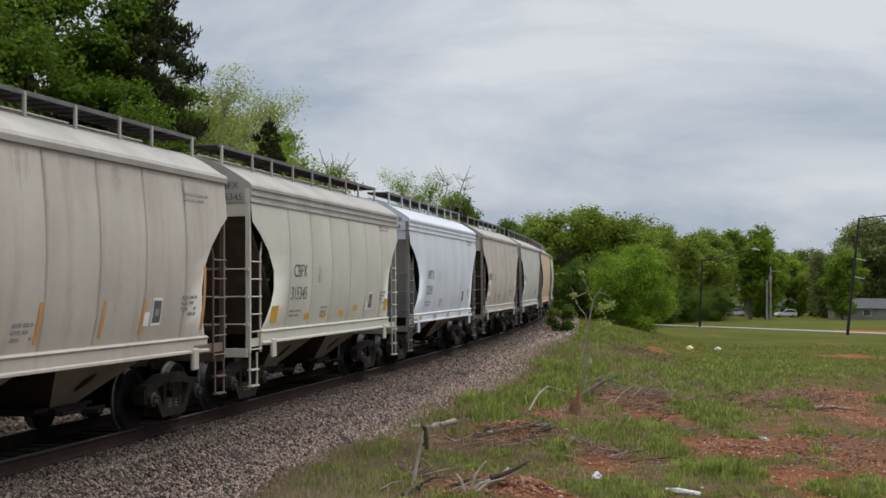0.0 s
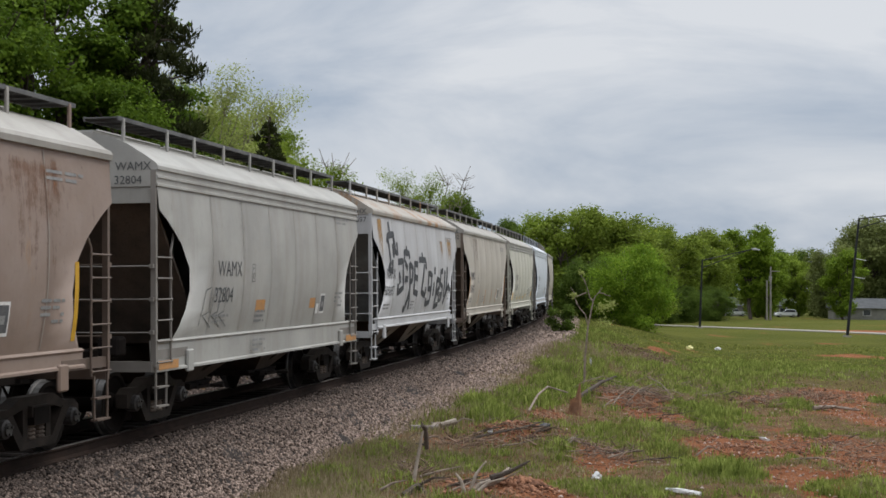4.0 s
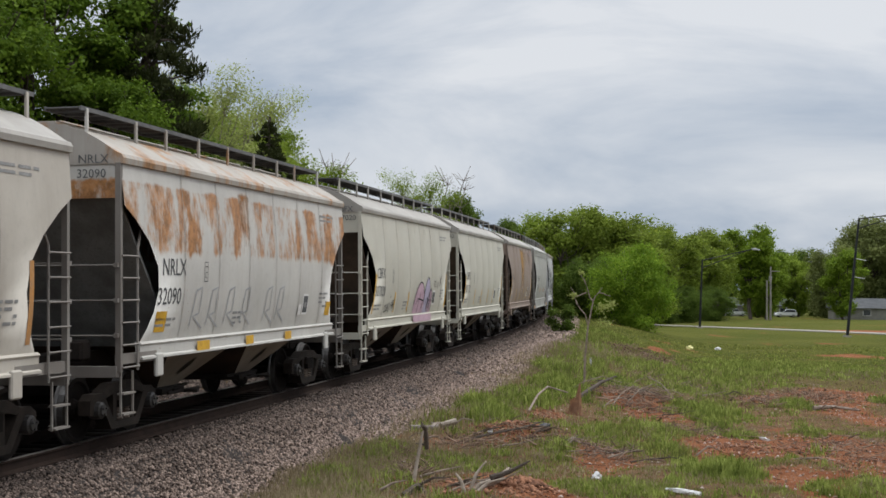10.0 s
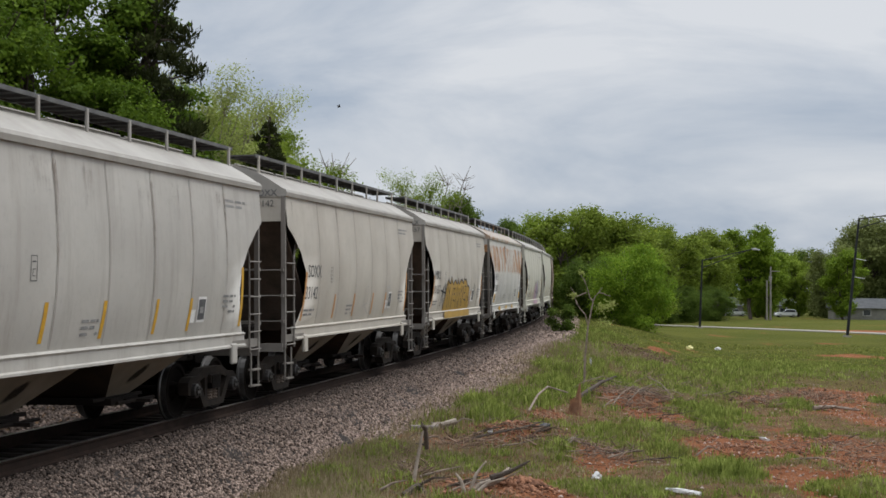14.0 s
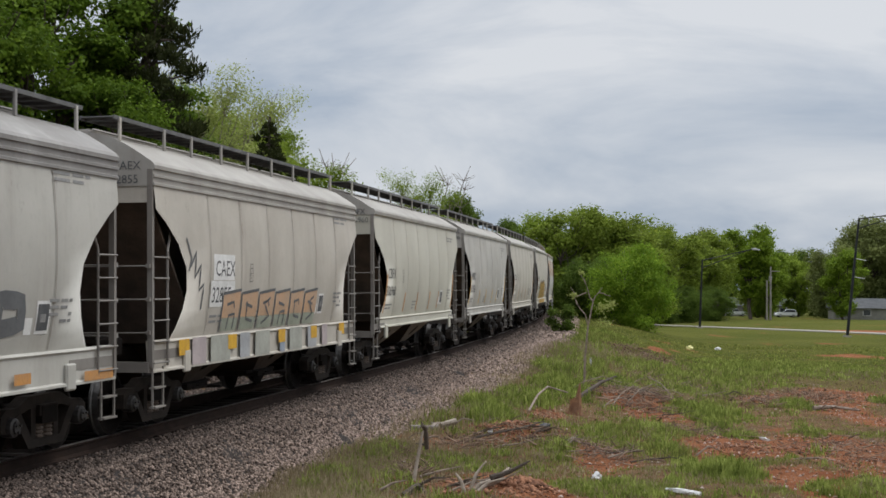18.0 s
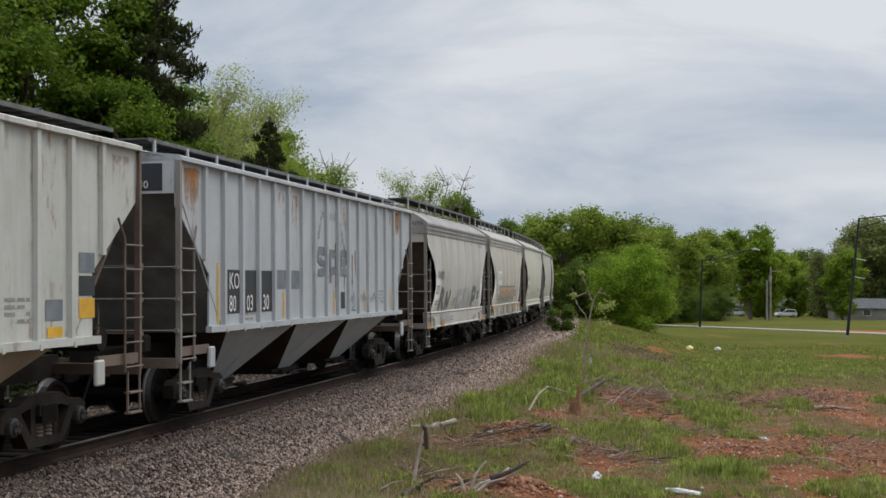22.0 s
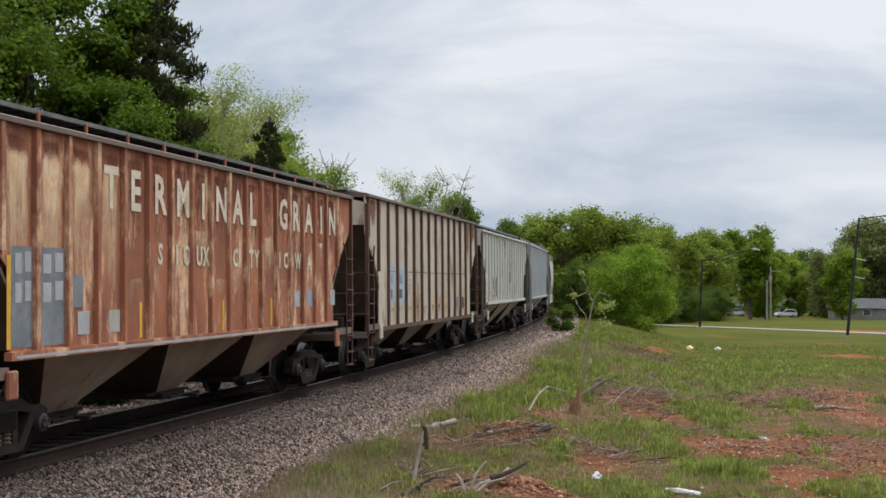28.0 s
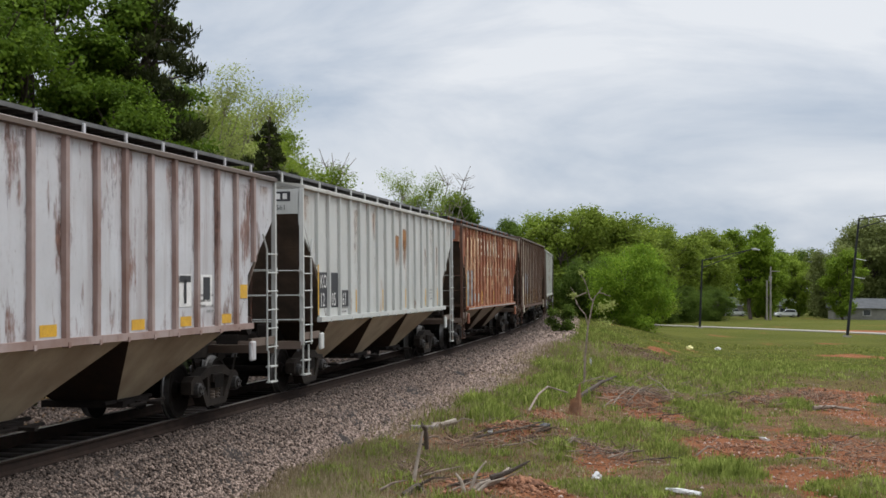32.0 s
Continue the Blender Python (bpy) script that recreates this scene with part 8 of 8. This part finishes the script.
def scatter_dead_wood():
    w, d = M["wood"], M["bark"]
    branch("fallen_branch", "grey split branch standing up from the ground", [gz(-0.42, 22.0, 0.0), gz(-0.36, 22.1, 0.35), gz(-0.30, 22.1, 0.7), gz(-0.28, 22.1, 0.78)], 0.034, 0.016, M["splitwood"], 0, 1)
    branch("fallen_branch", "dark broken branch leaning on the ground", [gz(-0.22, 22.4, 0.45), gz(-0.25, 22.3, 0.8), gz(-0.3, 22.2, 0.85)], 0.04, 0.03, d, 2, 2)
    branch("fallen_branch", "dark root lying in the grass", [gz(-0.55, 21.0, 0.0), gz(-0.35, 21.2, 0.12), gz(-0.2, 21.0, 0.02)], 0.06, 0.03, d, 3, 3)
    for k, (x, y, up, dx) in enumerate(((0.42, 20.3, 0.52, 0.16), (0.5, 20.2, 0.30, 0.32), (0.36, 20.2, 0.34, -0.1), (0.45, 20.25, 0.22, 0.2))):
        branch("split_log", "split grey log sticking out of red dirt", [gz(x, y, -0.05), gz(x + dx * 0.6, y + 0.05, up * 0.45), gz(x + dx * 1.4, y + 0.1, up * 0.8)], 0.036, 0.012, M["splitwood"], 0, 10 + k)
    branch("fallen_branch", "dark pointed branch lying across the dirt heap", [gz(0.75, 20.9, 0.2), gz(1.05, 21.0, 0.24), gz(1.35, 21.1, 0.36)], 0.05, 0.012, d, 2, 4)
    branch("fallen_branch", "long pale branch arched over the grass", [gz(2.0, 32.0, 0.05), gz(2.3, 33.2, 0.38), gz(2.6, 34.2, 0.46), gz(3.1, 34.2, 0.36)], 0.03, 0.018, w, 0, 5)
    branch("fallen_branch", "thin dead branch lying in the grass", [gz(0.5, 27.2, 0.05), gz(1.1, 27.6, 0.12), gz(1.6, 28.0, 0.1), gz(2.1, 28.6, 0.15)], 0.03, 0.012, d, 6, 6)
    branch("fallen_branch", "long dark dead branch on the bank", [gz(3.6, 36.5, 0.1), gz(4.3, 38.0, 0.3), gz(5.0, 40.0, 0.45)], 0.07, 0.02, d, 5, 7)
    branch("fallen_branch", "grey stick lying on bare dirt", [gz(10.0, 37.6, 0.08), gz(10.6, 37.8, 0.12), gz(11.3, 37.8, 0.06)], 0.06, 0.03, w, 4, 8)
    branch("fallen_branch", "thin stick on bare dirt", [gz(6.5, 25.6, 0.03), gz(6.8, 25.2, 0.08), gz(7.0, 24.9, 0.02)], 0.02, 0.01, w, 1, 9)
    branch("fallen_log", "grey weathered log with a pale broken end", [gz(-0.62, 28.3, 0.06), gz(-0.2, 28.5, 0.05), gz(0.25, 28.9, 0.1)], 0.055, 0.045, M["deadwood"], 2, 12)
    branch("fallen_log", "pale bleached piece of split log", [gz(0.0, 28.6, 0.1), gz(0.3, 28.8, 0.16)], 0.05, 0.06, M["splitwood"], 0, 13)
    branch("fallen_branch", "pale root lying under the dirt heap", [gz(0.6, 20.9, 0.08), gz(0.85, 21.0, 0.16), gz(1.05, 21.2, 0.2)], 0.055, 0.04, M["splitwood"], 0, 14)
    for k, (x, y, dx, up) in enumerate(((4.9, 36.4, 0.5, 0.5), (5.5, 37.2, 0.6, 0.4), (5.9, 38.8, -0.5, 0.55), (4.5, 35.4, 0.45, 0.3), (6.3, 39.5, 0.7, 0.3), (4.2, 38.2, 0.8, 0.45))):
        branch("fallen_branch", "pale curved dead branch in a brush heap", [gz(x - dx, y - 0.4, 0.04), gz(x - dx * 0.4, y, up * 0.7), gz(x + dx * 0.3, y + 0.3, up), gz(x + dx, y + 0.5, up * 0.6)], 0.017, 0.008, w, 4, 30 + k)
    rnd = np.random.RandomState(44)
    for k in range(46):
        cx, cy, rx, ry = ((5.2, 39.5, 1.0, 3.5), (1.4, 27.5, 1.3, 1.8), (3.0, 26.6, 1.0, 1.2), (7.4, 46.0, 1.2, 3.0), (0.2, 21.5, 0.9, 0.8))[k % 5]
        x, y, a, n = cx + rnd.normal() * rx * 0.6, cy + rnd.normal() * ry * 0.6, rnd.uniform(-0.6, 0.6), rnd.uniform(0.3, 0.9)
        p = [gz(x, y, 0.02), gz(x + n * 0.5 * math.cos(a), y + n * 0.5 * math.sin(a), rnd.uniform(0.06, 0.2)), gz(x + n * math.cos(a), y + n * math.sin(a), rnd.uniform(0.03, 0.25))]
        branch("fallen_branch", "thin dead stick in the brush", p, rnd.uniform(0.012, 0.03), 0.007, w if k % 3 else d, 2, 50 + k)


def brush_heaps():
    """Tangles of thin dead twigs left on the ground."""
    rnd = np.random.RandomState(91)
    for k, (cx, cy, rx, ry, n) in enumerate(((5.4, 38.4, 1.3, 3.6, 700), (1.7, 27.8, 0.9, 1.2, 130), (3.0, 26.2, 0.7, 1.6, 150), (7.6, 46.5, 1.4, 3.2, 260), (0.5, 26.6, 0.7, 1.0, 160), (9.6, 41.0, 1.4, 2.2, 260), (5.6, 31.5, 1.3, 1.5, 140), (8.2, 28.0, 1.6, 3.0, 220), (11.6, 43.5, 1.2, 3.0, 240), (8.7, 62.0, 1.5, 6.0, 300), (-0.4, 23.2, 0.6, 1.4, 160))):
        V, F = [], []
        for i in range(n):
            x, y = cx + rnd.normal() * rx * 0.5, cy + rnd.normal() * ry * 0.5
            a, ln, up = rnd.uniform(0, 6.28), rnd.uniform(0.12, 0.5) * (1.7 if k == 0 and i % 5 == 0 else 1.0), rnd.uniform(-0.02, 0.16)
            p = np.array(gz(x, y, rnd.uniform(0.0, 0.08)))
            q = p + np.array((math.cos(a) * ln, math.sin(a) * ln, up))
            w = rnd.uniform(0.004, 0.011) * (2.2 if i % 9 == 0 else 1.0)
            s = np.array((-math.sin(a) * w, math.cos(a) * w, 0))
            t = np.array((0, 0, w * 1.6))
            b = len(V)
            V += [p - s, p + s, p + t, q - s * 0.5, q + s * 0.5, q + t * 0.5]
            F += [(b, b + 1, b + 4, b + 3), (b + 1, b + 2, b + 5, b + 4), (b + 2, b, b + 3, b + 5)]
        tagged(new("brush_heap", fast_mesh("brush_heap", np.array(V), np.array(F), M["twig"])), "low tangle of dead brown twigs and stalks", "brush heap", "brush heaps on the ground", kind="stuff")


def stump():
    rnd = np.random.RandomState(8)
    bm = bmesh.new()
    n = 14
    tops = [0.25 + 0.55 * rnd.rand() ** 2 for _ in range(n)]
    rings = []
    for level in range(4):
        ring = []
        for i in range(n):
            r = (0.19, 0.15, 0.14, 0.12)[level] * (0.85 + 0.3 * rnd.rand())
            z = (-0.1, 0.08, 0.5 * tops[i], tops[i])[level]
            ring.append(bm.verts.new((r * math.cos(6.283 * i / n), r * math.sin(6.283 * i / n), z)))
        rings.append(ring)
    for a, b in zip(rings, rings[1:]):
        for i in range(n):
            bm.faces.new((a[i], a[(i + 1) % n], b[(i + 1) % n], b[i]))
    core = bm.verts.new((0, 0, 0.2))
    for i in range(n):
        bm.faces.new((rings[-1][i], rings[-1][(i + 1) % n], core))
    ob = tagged(part("tree_stump", bm, M["redwood"], None), "splintered red-brown tree stump", "tree stump")
    ob.matrix_basis = Matrix.Translation(gz(3.14, 32.8))


def crumpled(name, label, x, y, size, mat, seed, flat_by=0.5):
    rnd = np.random.RandomState(seed)
    bm = bmesh.new()
    bmesh.ops.create_icosphere(bm, subdivisions=2, radius=1.0)
    for v in bm.verts:
        v.co = Vector((v.co.x * size[0], v.co.y * size[1], v.co.z * size[2])) * rnd.uniform(0.6, 1.15)
    ob = tagged(part(name, bm, mat, None), label, "litter", "litter in the grass")
    ob.matrix_basis = Matrix.Translation(gz(x, y, size[2] * flat_by)) @ pose(0, 0, 0, rnd.uniform(-20, 20), rnd.uniform(-20, 20), rnd.uniform(0, 180))


M["redwood"] = surface("splintered_red_wood", (0.27, 0.14, 0.075), (0.16, 0.085, 0.05), 6, 40, 0.9)
M["twig"] = surface("dead_twigs", (0.20, 0.14, 0.105), (0.13, 0.085, 0.065), 4, 40, 0.9)
island_tint(M["twig"], (0.06, 0.036, 0.025), (0.27, 0.185, 0.13))
scatter_dead_wood()
brush_heaps()
stump()
for k, (nm, lb, x, y, sz, mt) in enumerate((
        ("paper_scrap", "crumpled white paper scrap in the grass", 2.58, 23.15, (0.13, 0.1, 0.09), "litter"), 
        ("stone", "pale stone lying at the foot of the ballast", -0.05, 28.7, (0.3, 0.16, 0.09), "wood"), ("plastic_bag", "yellow plastic bag in the field", 13.95, 78.7, (0.36, 0.2, 0.16), "yellowbag"), ("paper_scrap", "white paper scrap in the field", 16.7, 84.6, (0.3, 0.2, 0.14), "litter"), ("plastic_sheet", "black plastic scrap by the dirt heap", 2.1, 28.4, (0.16, 0.12, 0.12), "tarp"),
        ("paper_scrap", "white paper scrap on the bank", 5.06, 47.4, (0.05, 0.05, 0.22), "litter"), ("paper_scrap", "white paper scrap in the grass", 7.0, 30.2, (0.14, 0.08, 0.05), "litter"), ("paper_scrap", "small white scrap in the grass", -0.62, 23.8, (0.06, 0.05, 0.05), "litter"), ("paper_scrap", "small white scrap in the grass", 1.0, 28.0, (0.1, 0.05, 0.05), "litter"), ("paper_scrap", "white paper scrap in the field", 10.5, 58.0, (0.12, 0.08, 0.06), "litter"))):
    crumpled(nm, lb, x, y, sz, M[mt], 60 + k)


def bottle():
    """A crushed plastic bottle lying in the grass."""
    rnd = np.random.RandomState(9)
    bm = bmesh.new()
    turned(bm, [(0.02, -0.27), (0.05, -0.265), (0.052, -0.1), (0.045, -0.08), (0.052, -0.06), (0.05, 0.1), (0.03, 0.19), (0.016, 0.23), (0.016, 0.27), (0.006, 0.272)], 12)
    for v in bm.verts:
        v.co += Vector(rnd.normal(size=3)) * 0.006
        v.co.z *= 0.75
    ob = tagged(new("plastic_bottle"), "crushed pale plastic bottle lying on the grass", "bottle", "litter in the grass")
    ob.matrix_basis = Matrix.Translation(gz(3.68, 21.2, 0.05)) @ pose(0, 0, 0, 4, 0, 62)
    part("body", bm, M["litter"], ob)
    bm = bmesh.new()
    turned(bm, [(0.019, 0.25), (0.02, 0.252), (0.02, 0.28), (0.004, 0.281)], 10)
    part("cap", bm, M["white"], ob, "white screw cap")


bottle()


def pebbles():
    """Small pale stones and clods strewn over the bare ground."""
    rnd = np.random.RandomState(71)
    base = np.array([(1, 0, 0), (-1, 0, 0), (0, 1, 0), (0, -1, 0), (0, 0, 0.7), (0, 0, -0.5)], float)
    tri = np.array([(0, 2, 4), (2, 1, 4), (1, 3, 4), (3, 0, 4), (2, 0, 5), (1, 2, 5), (3, 1, 5), (0, 3, 5)])
    x, y = rnd.uniform(-2, 14, 20000), rnd.uniform(16, 52, 20000)
    ok = rnd.rand(20000) < dirt_at(x, y) * 0.9 + 0.08
    ok &= x - line_x(y) > 3.3
    x, y = x[ok], y[ok]
    m = len(x)
    size = 0.012 + 0.03 * rnd.rand(m) ** 3
    V = base[None] * rnd.uniform(0.5, 1.4, (m, 6, 1)) * size[:, None, None] + np.stack([x, y, ground_z(x, y) + 0.005], 1)[:, None]
    F = (tri[None] + (np.arange(m) * 6)[:, None, None]).reshape(-1, 3)
    M["pebble"] = surface("field_pebbles", (0.3, 0.2, 0.15), (0.2, 0.12, 0.09), 3, 30, 0.9)
    island_tint(M["pebble"], (0.16, 0.08, 0.055), (0.5, 0.42, 0.37))
    tagged(new("field_pebbles", fast_mesh("field_pebbles", V.reshape(-1, 3), F, M["pebble"])), "pale pebbles and clods strewn over red dirt", "pebbles", kind="stuff")


pebbles()


def clods():
    """Lumps of red earth in low heaps round the dug-up logs."""
    rnd = np.random.RandomState(73)
    base = np.array([(1, 0, 0), (-1, 0, 0), (0, 1, 0), (0, -1, 0), (0, 0, 0.8), (0, 0, -0.6)], float)
    tri = np.array([(0, 2, 4), (2, 1, 4), (1, 3, 4), (3, 0, 4), (2, 0, 5), (1, 2, 5), (3, 1, 5), (0, 3, 5)])
    x, y = [], []
    for cx, cy, rx, ry, n in ((1.25, 21.4, 0.32, 0.45, 900), (0.2, 21.2, 0.4, 0.6, 700), (1.4, 28.5, 0.45, 0.7, 700), (5.4, 38.0, 0.8, 2.2, 700), (5.8, 27.6, 0.8, 1.8, 700), (7.9, 27.0, 0.9, 2.2, 500), (11.0, 41.0, 0.8, 2.8, 400), (2.4, 32.0, 0.3, 0.8, 250)):
        x.append(cx + rnd.normal(size=n) * rx)
        y.append(cy + rnd.normal(size=n) * ry)
    x, y = np.concatenate(x), np.concatenate(y)
    m = len(x)
    size = 0.018 + 0.05 * rnd.rand(m) ** 4
    V = base[None] * rnd.uniform(0.5, 1.4, (m, 6, 1)) * size[:, None, None] + np.stack([x, y, ground_z(x, y) + 0.01], 1)[:, None]
    F = (tri[None] + (np.arange(m) * 6)[:, None, None]).reshape(-1, 3)
    M["clod"] = surface("red_earth_clods", (0.2, 0.08, 0.04), (0.26, 0.12, 0.06), 3, 30, 0.95)
    island_tint(M["clod"], (0.10, 0.045, 0.026), (0.31, 0.15, 0.085))
    tagged(new("earth_clods", fast_mesh("earth_clods", V.reshape(-1, 3), F, M["clod"])), "lumps of red earth in low heaps", "earth", kind="stuff")


clods()


def dead_leaves():
    """Brown leaf litter and chips over the bare ground and the brush."""
    rnd = np.random.RandomState(72)
    n = 26000
    y = np.sqrt(rnd.uniform(16 ** 2, 66 ** 2, n))
    x = rnd.uniform(-0.06, 0.36, n) * y
    heap = np.zeros(n)
    for cx, cy, rx, ry in ((5.4, 38.4, 1.6, 4.2), (1.7, 27.9, 1.0, 1.8), (3.0, 26.2, 0.7, 1.8), (9.5, 42.0, 1.6, 4.0), (8.6, 62.0, 1.8, 7.0), (11.7, 44.0, 1.4, 3.5)):
        heap = np.maximum(heap, 1.2 - np.hypot((x - cx) / rx, (y - cy) / ry))
    ok = (rnd.rand(n) < np.clip(heap, 0.08, 1) + 0.15 * dirt_at(x, y)) & (x - line_x(y) > 3.4)
    x, y = x[ok], y[ok]
    m = len(x)
    c = np.stack([x, y, ground_z(x, y) + rnd.uniform(0.0, 0.05, m)], 1)
    u = rnd.normal(size=(m, 3)) * np.array((1, 1, 0.45))
    u /= np.linalg.norm(u, axis=1, keepdims=True)
    w = np.cross(u, rnd.normal(size=(m, 3)) * 0.35 + np.array((0, 0, 1)))
    w /= np.linalg.norm(w, axis=1, keepdims=True)
    s = (0.012 + 0.0007 * y)[:, None] * rnd.uniform(0.6, 1.5, (m, 1))
    V = np.stack([c - u * s * 1.4, c + w * s * 0.8, c + u * s * 1.4, c - w * s * 0.8], 1).reshape(-1, 3)
    M["deadleaf"] = leaf_mat("dead_leaves", (0.08, 0.042, 0.026), (0.30, 0.20, 0.13))
    tagged(new("dead_leaves", fast_mesh("dead_leaves", V, np.arange(m * 4).reshape(-1, 4), M["deadleaf"])), "brown leaf litter and wood chips on the ground", "leaf litter", kind="stuff")


dead_leaves()


def sapling():
    rnd = np.random.RandomState(5)
    bm = bmesh.new()
    stem = [(0, 0, -0.1), (0.02, 0, 0.9), (0.1, 0, 1.8), (0.24, 0, 2.5)]
    for a, b, r, r2 in zip(stem, stem[1:], (0.036, 0.032, 0.026), (0.032, 0.026, 0.02)):
        rod(bm, a, b, r, 6, r2)
    for a, b in (((0.1, 0, 1.8), (-0.2, 0.1, 2.4)), ((0.24, 0, 2.5), (0.5, 0, 2.9)), ((0.24, 0, 2.5), (0.02, 0, 3.0)), ((0.05, 0, 2.75), (-0.35, 0, 2.6)), ((0.4, 0, 2.75), (0.75, 0.1, 2.65)), ((0.02, 0, 3.0), (-0.15, 0, 3.3)), ((-0.2, 0.1, 2.4), (-0.4, 0.1, 2.9))):
        limb(bm, a, b, 0.02, 0.008, rnd)
    t = tagged(new("sapling"), "thin pale sapling with few leaves on the bank", "sapling")
    t.matrix_basis = Matrix.Translation(gz(4.05, 39.7))
    part("trunk", bm, M["wood"], t)
    V, F = leaf_cloud(rnd, [(0.5, 0, 2.3), (0.75, 0.1, 2.4), (-0.35, 0, 2.7), (0.55, 0, 1.9), (-0.1, 0, 3.3)], [0.22, 0.2, 0.15, 0.2, 0.12], 380, 0.04)
    put("crown", fast_mesh("crown", V, F, LEAF["pale"]), None, t)


sapling()


def build_bird():
    b = tagged(new("bird"), "dark bird flying across the sky", "bird")
    bm = bmesh.new()
    turned(bm, [(0.008, -0.13), (0.02, -0.08), (0.026, 0.0), (0.018, 0.08), (0.008, 0.13)], 8)
    bmesh.ops.rotate(bm, verts=bm.verts[:], cent=(0, 0, 0), matrix=Matrix.Rotation(radians(-90), 3, "Z"))
    part("body", bm, M["black"], b)
    wings = []
    for s in (-1, 1):
        bm = bmesh.new()
        v = [bm.verts.new(p) for p in ((-0.06, 0, 0), (0.06, 0, 0), (0.05, s * 0.14, 0.02), (-0.02, s * 0.3, 0), (-0.07, s * 0.15, 0.01))]
        bm.faces.new(v if s > 0 else v[::-1])
        bmesh.ops.solidify(bm, geom=bm.faces[:], thickness=0.008)
        wings.append((part("wing", bm, M["black"], b), s))
    return b, wings


BIRD, WINGS = build_bird()


# ---------------------------------------------------------------- what moves
def motions():
    for k, car in CARS.items():
        tc = SIZES["ribbed" if k >= 19 else "round"]["tc"]
        rows = []
        for i in range(33):
            s = CENTRES[k] + gone(float(i))
            rows.append((float(i), line_frame(s - tc, s + tc)))
        walk(car, rows)
    rolling = {}
    for k, car in CARS.items():
        rolling[car.name] = k
    for w, a, car in WHEELSETS:
        k = rolling[car.name]
        rows = [(0.0, pose(a, 0, 0.457, 0, 0, 0))] if CENTRES[k] < -25 else []
        turn = 0.0
        for i in range(0, 481):
            t = i / 15
            s = CENTRES[k] + gone(t)
            if -25 <= s <= 75:
                turn = math.degrees((s + 30) / 0.457)
                rows.append((t, pose(a, 0, 0.457, 0, turn % 360, 0)))
        if not rows:
            continue
        if rows[0][0] > 0.01:
            rows.insert(0, (0.0, rows[0][1]))
        if rows[-1][0] < 31.99:
            rows.append((32.0, rows[-1][1]))
        walk(w, rows)

    # the sedan on the road: out of sight behind the bush, then past to the right
    a, run = Vector((27.67, 170.67)), Vector((0.396, -0.918)).normalized()
    turn = math.degrees(math.atan2(run.y, run.x))
    rows = []
    for t, d in [(float(i), 1.2 + 9.85 * (i - 23)) for i in range(17, 31)]:
        p = a + run * d
        rows.append((t, pose(p.x, p.y, road_z(p.x, p.y), 0, 0, turn)))
    rows = [(0.0, rows[0][1])] + rows + [(32.0, rows[-1][1])]
    walk(SEDAN, rows)
    # a bird climbs across the sky
    path = ((0.0, -60.0, 14.0), (12.0, -13.5, 14.6), (13.6, -8.2, 14.39), (14.5, -5.45, 14.23), (15.5, -4.2, 16.8), (16.5, -3.07, 19.9), (17.0, -2.61, 21.12), (18.5, -1.2, 25.0), (32.0, 10.0, 60.0))
    walk(BIRD, [(t, pose(x, 90.0, z, 0, -15, 25)) for t, x, z in path])
    for wing, s in WINGS:
        rows = [(0.0, pose(0, 0, 0))]
        for i in range(150):
            t = 12.0 + i * 0.0667
            rows.append((t, pose(0, 0, 0, s * 38 * math.sin(t * 14), 0, 0)))
        rows.append((32.0, pose(0, 0, 0)))
        walk(wing, rows)


motions()
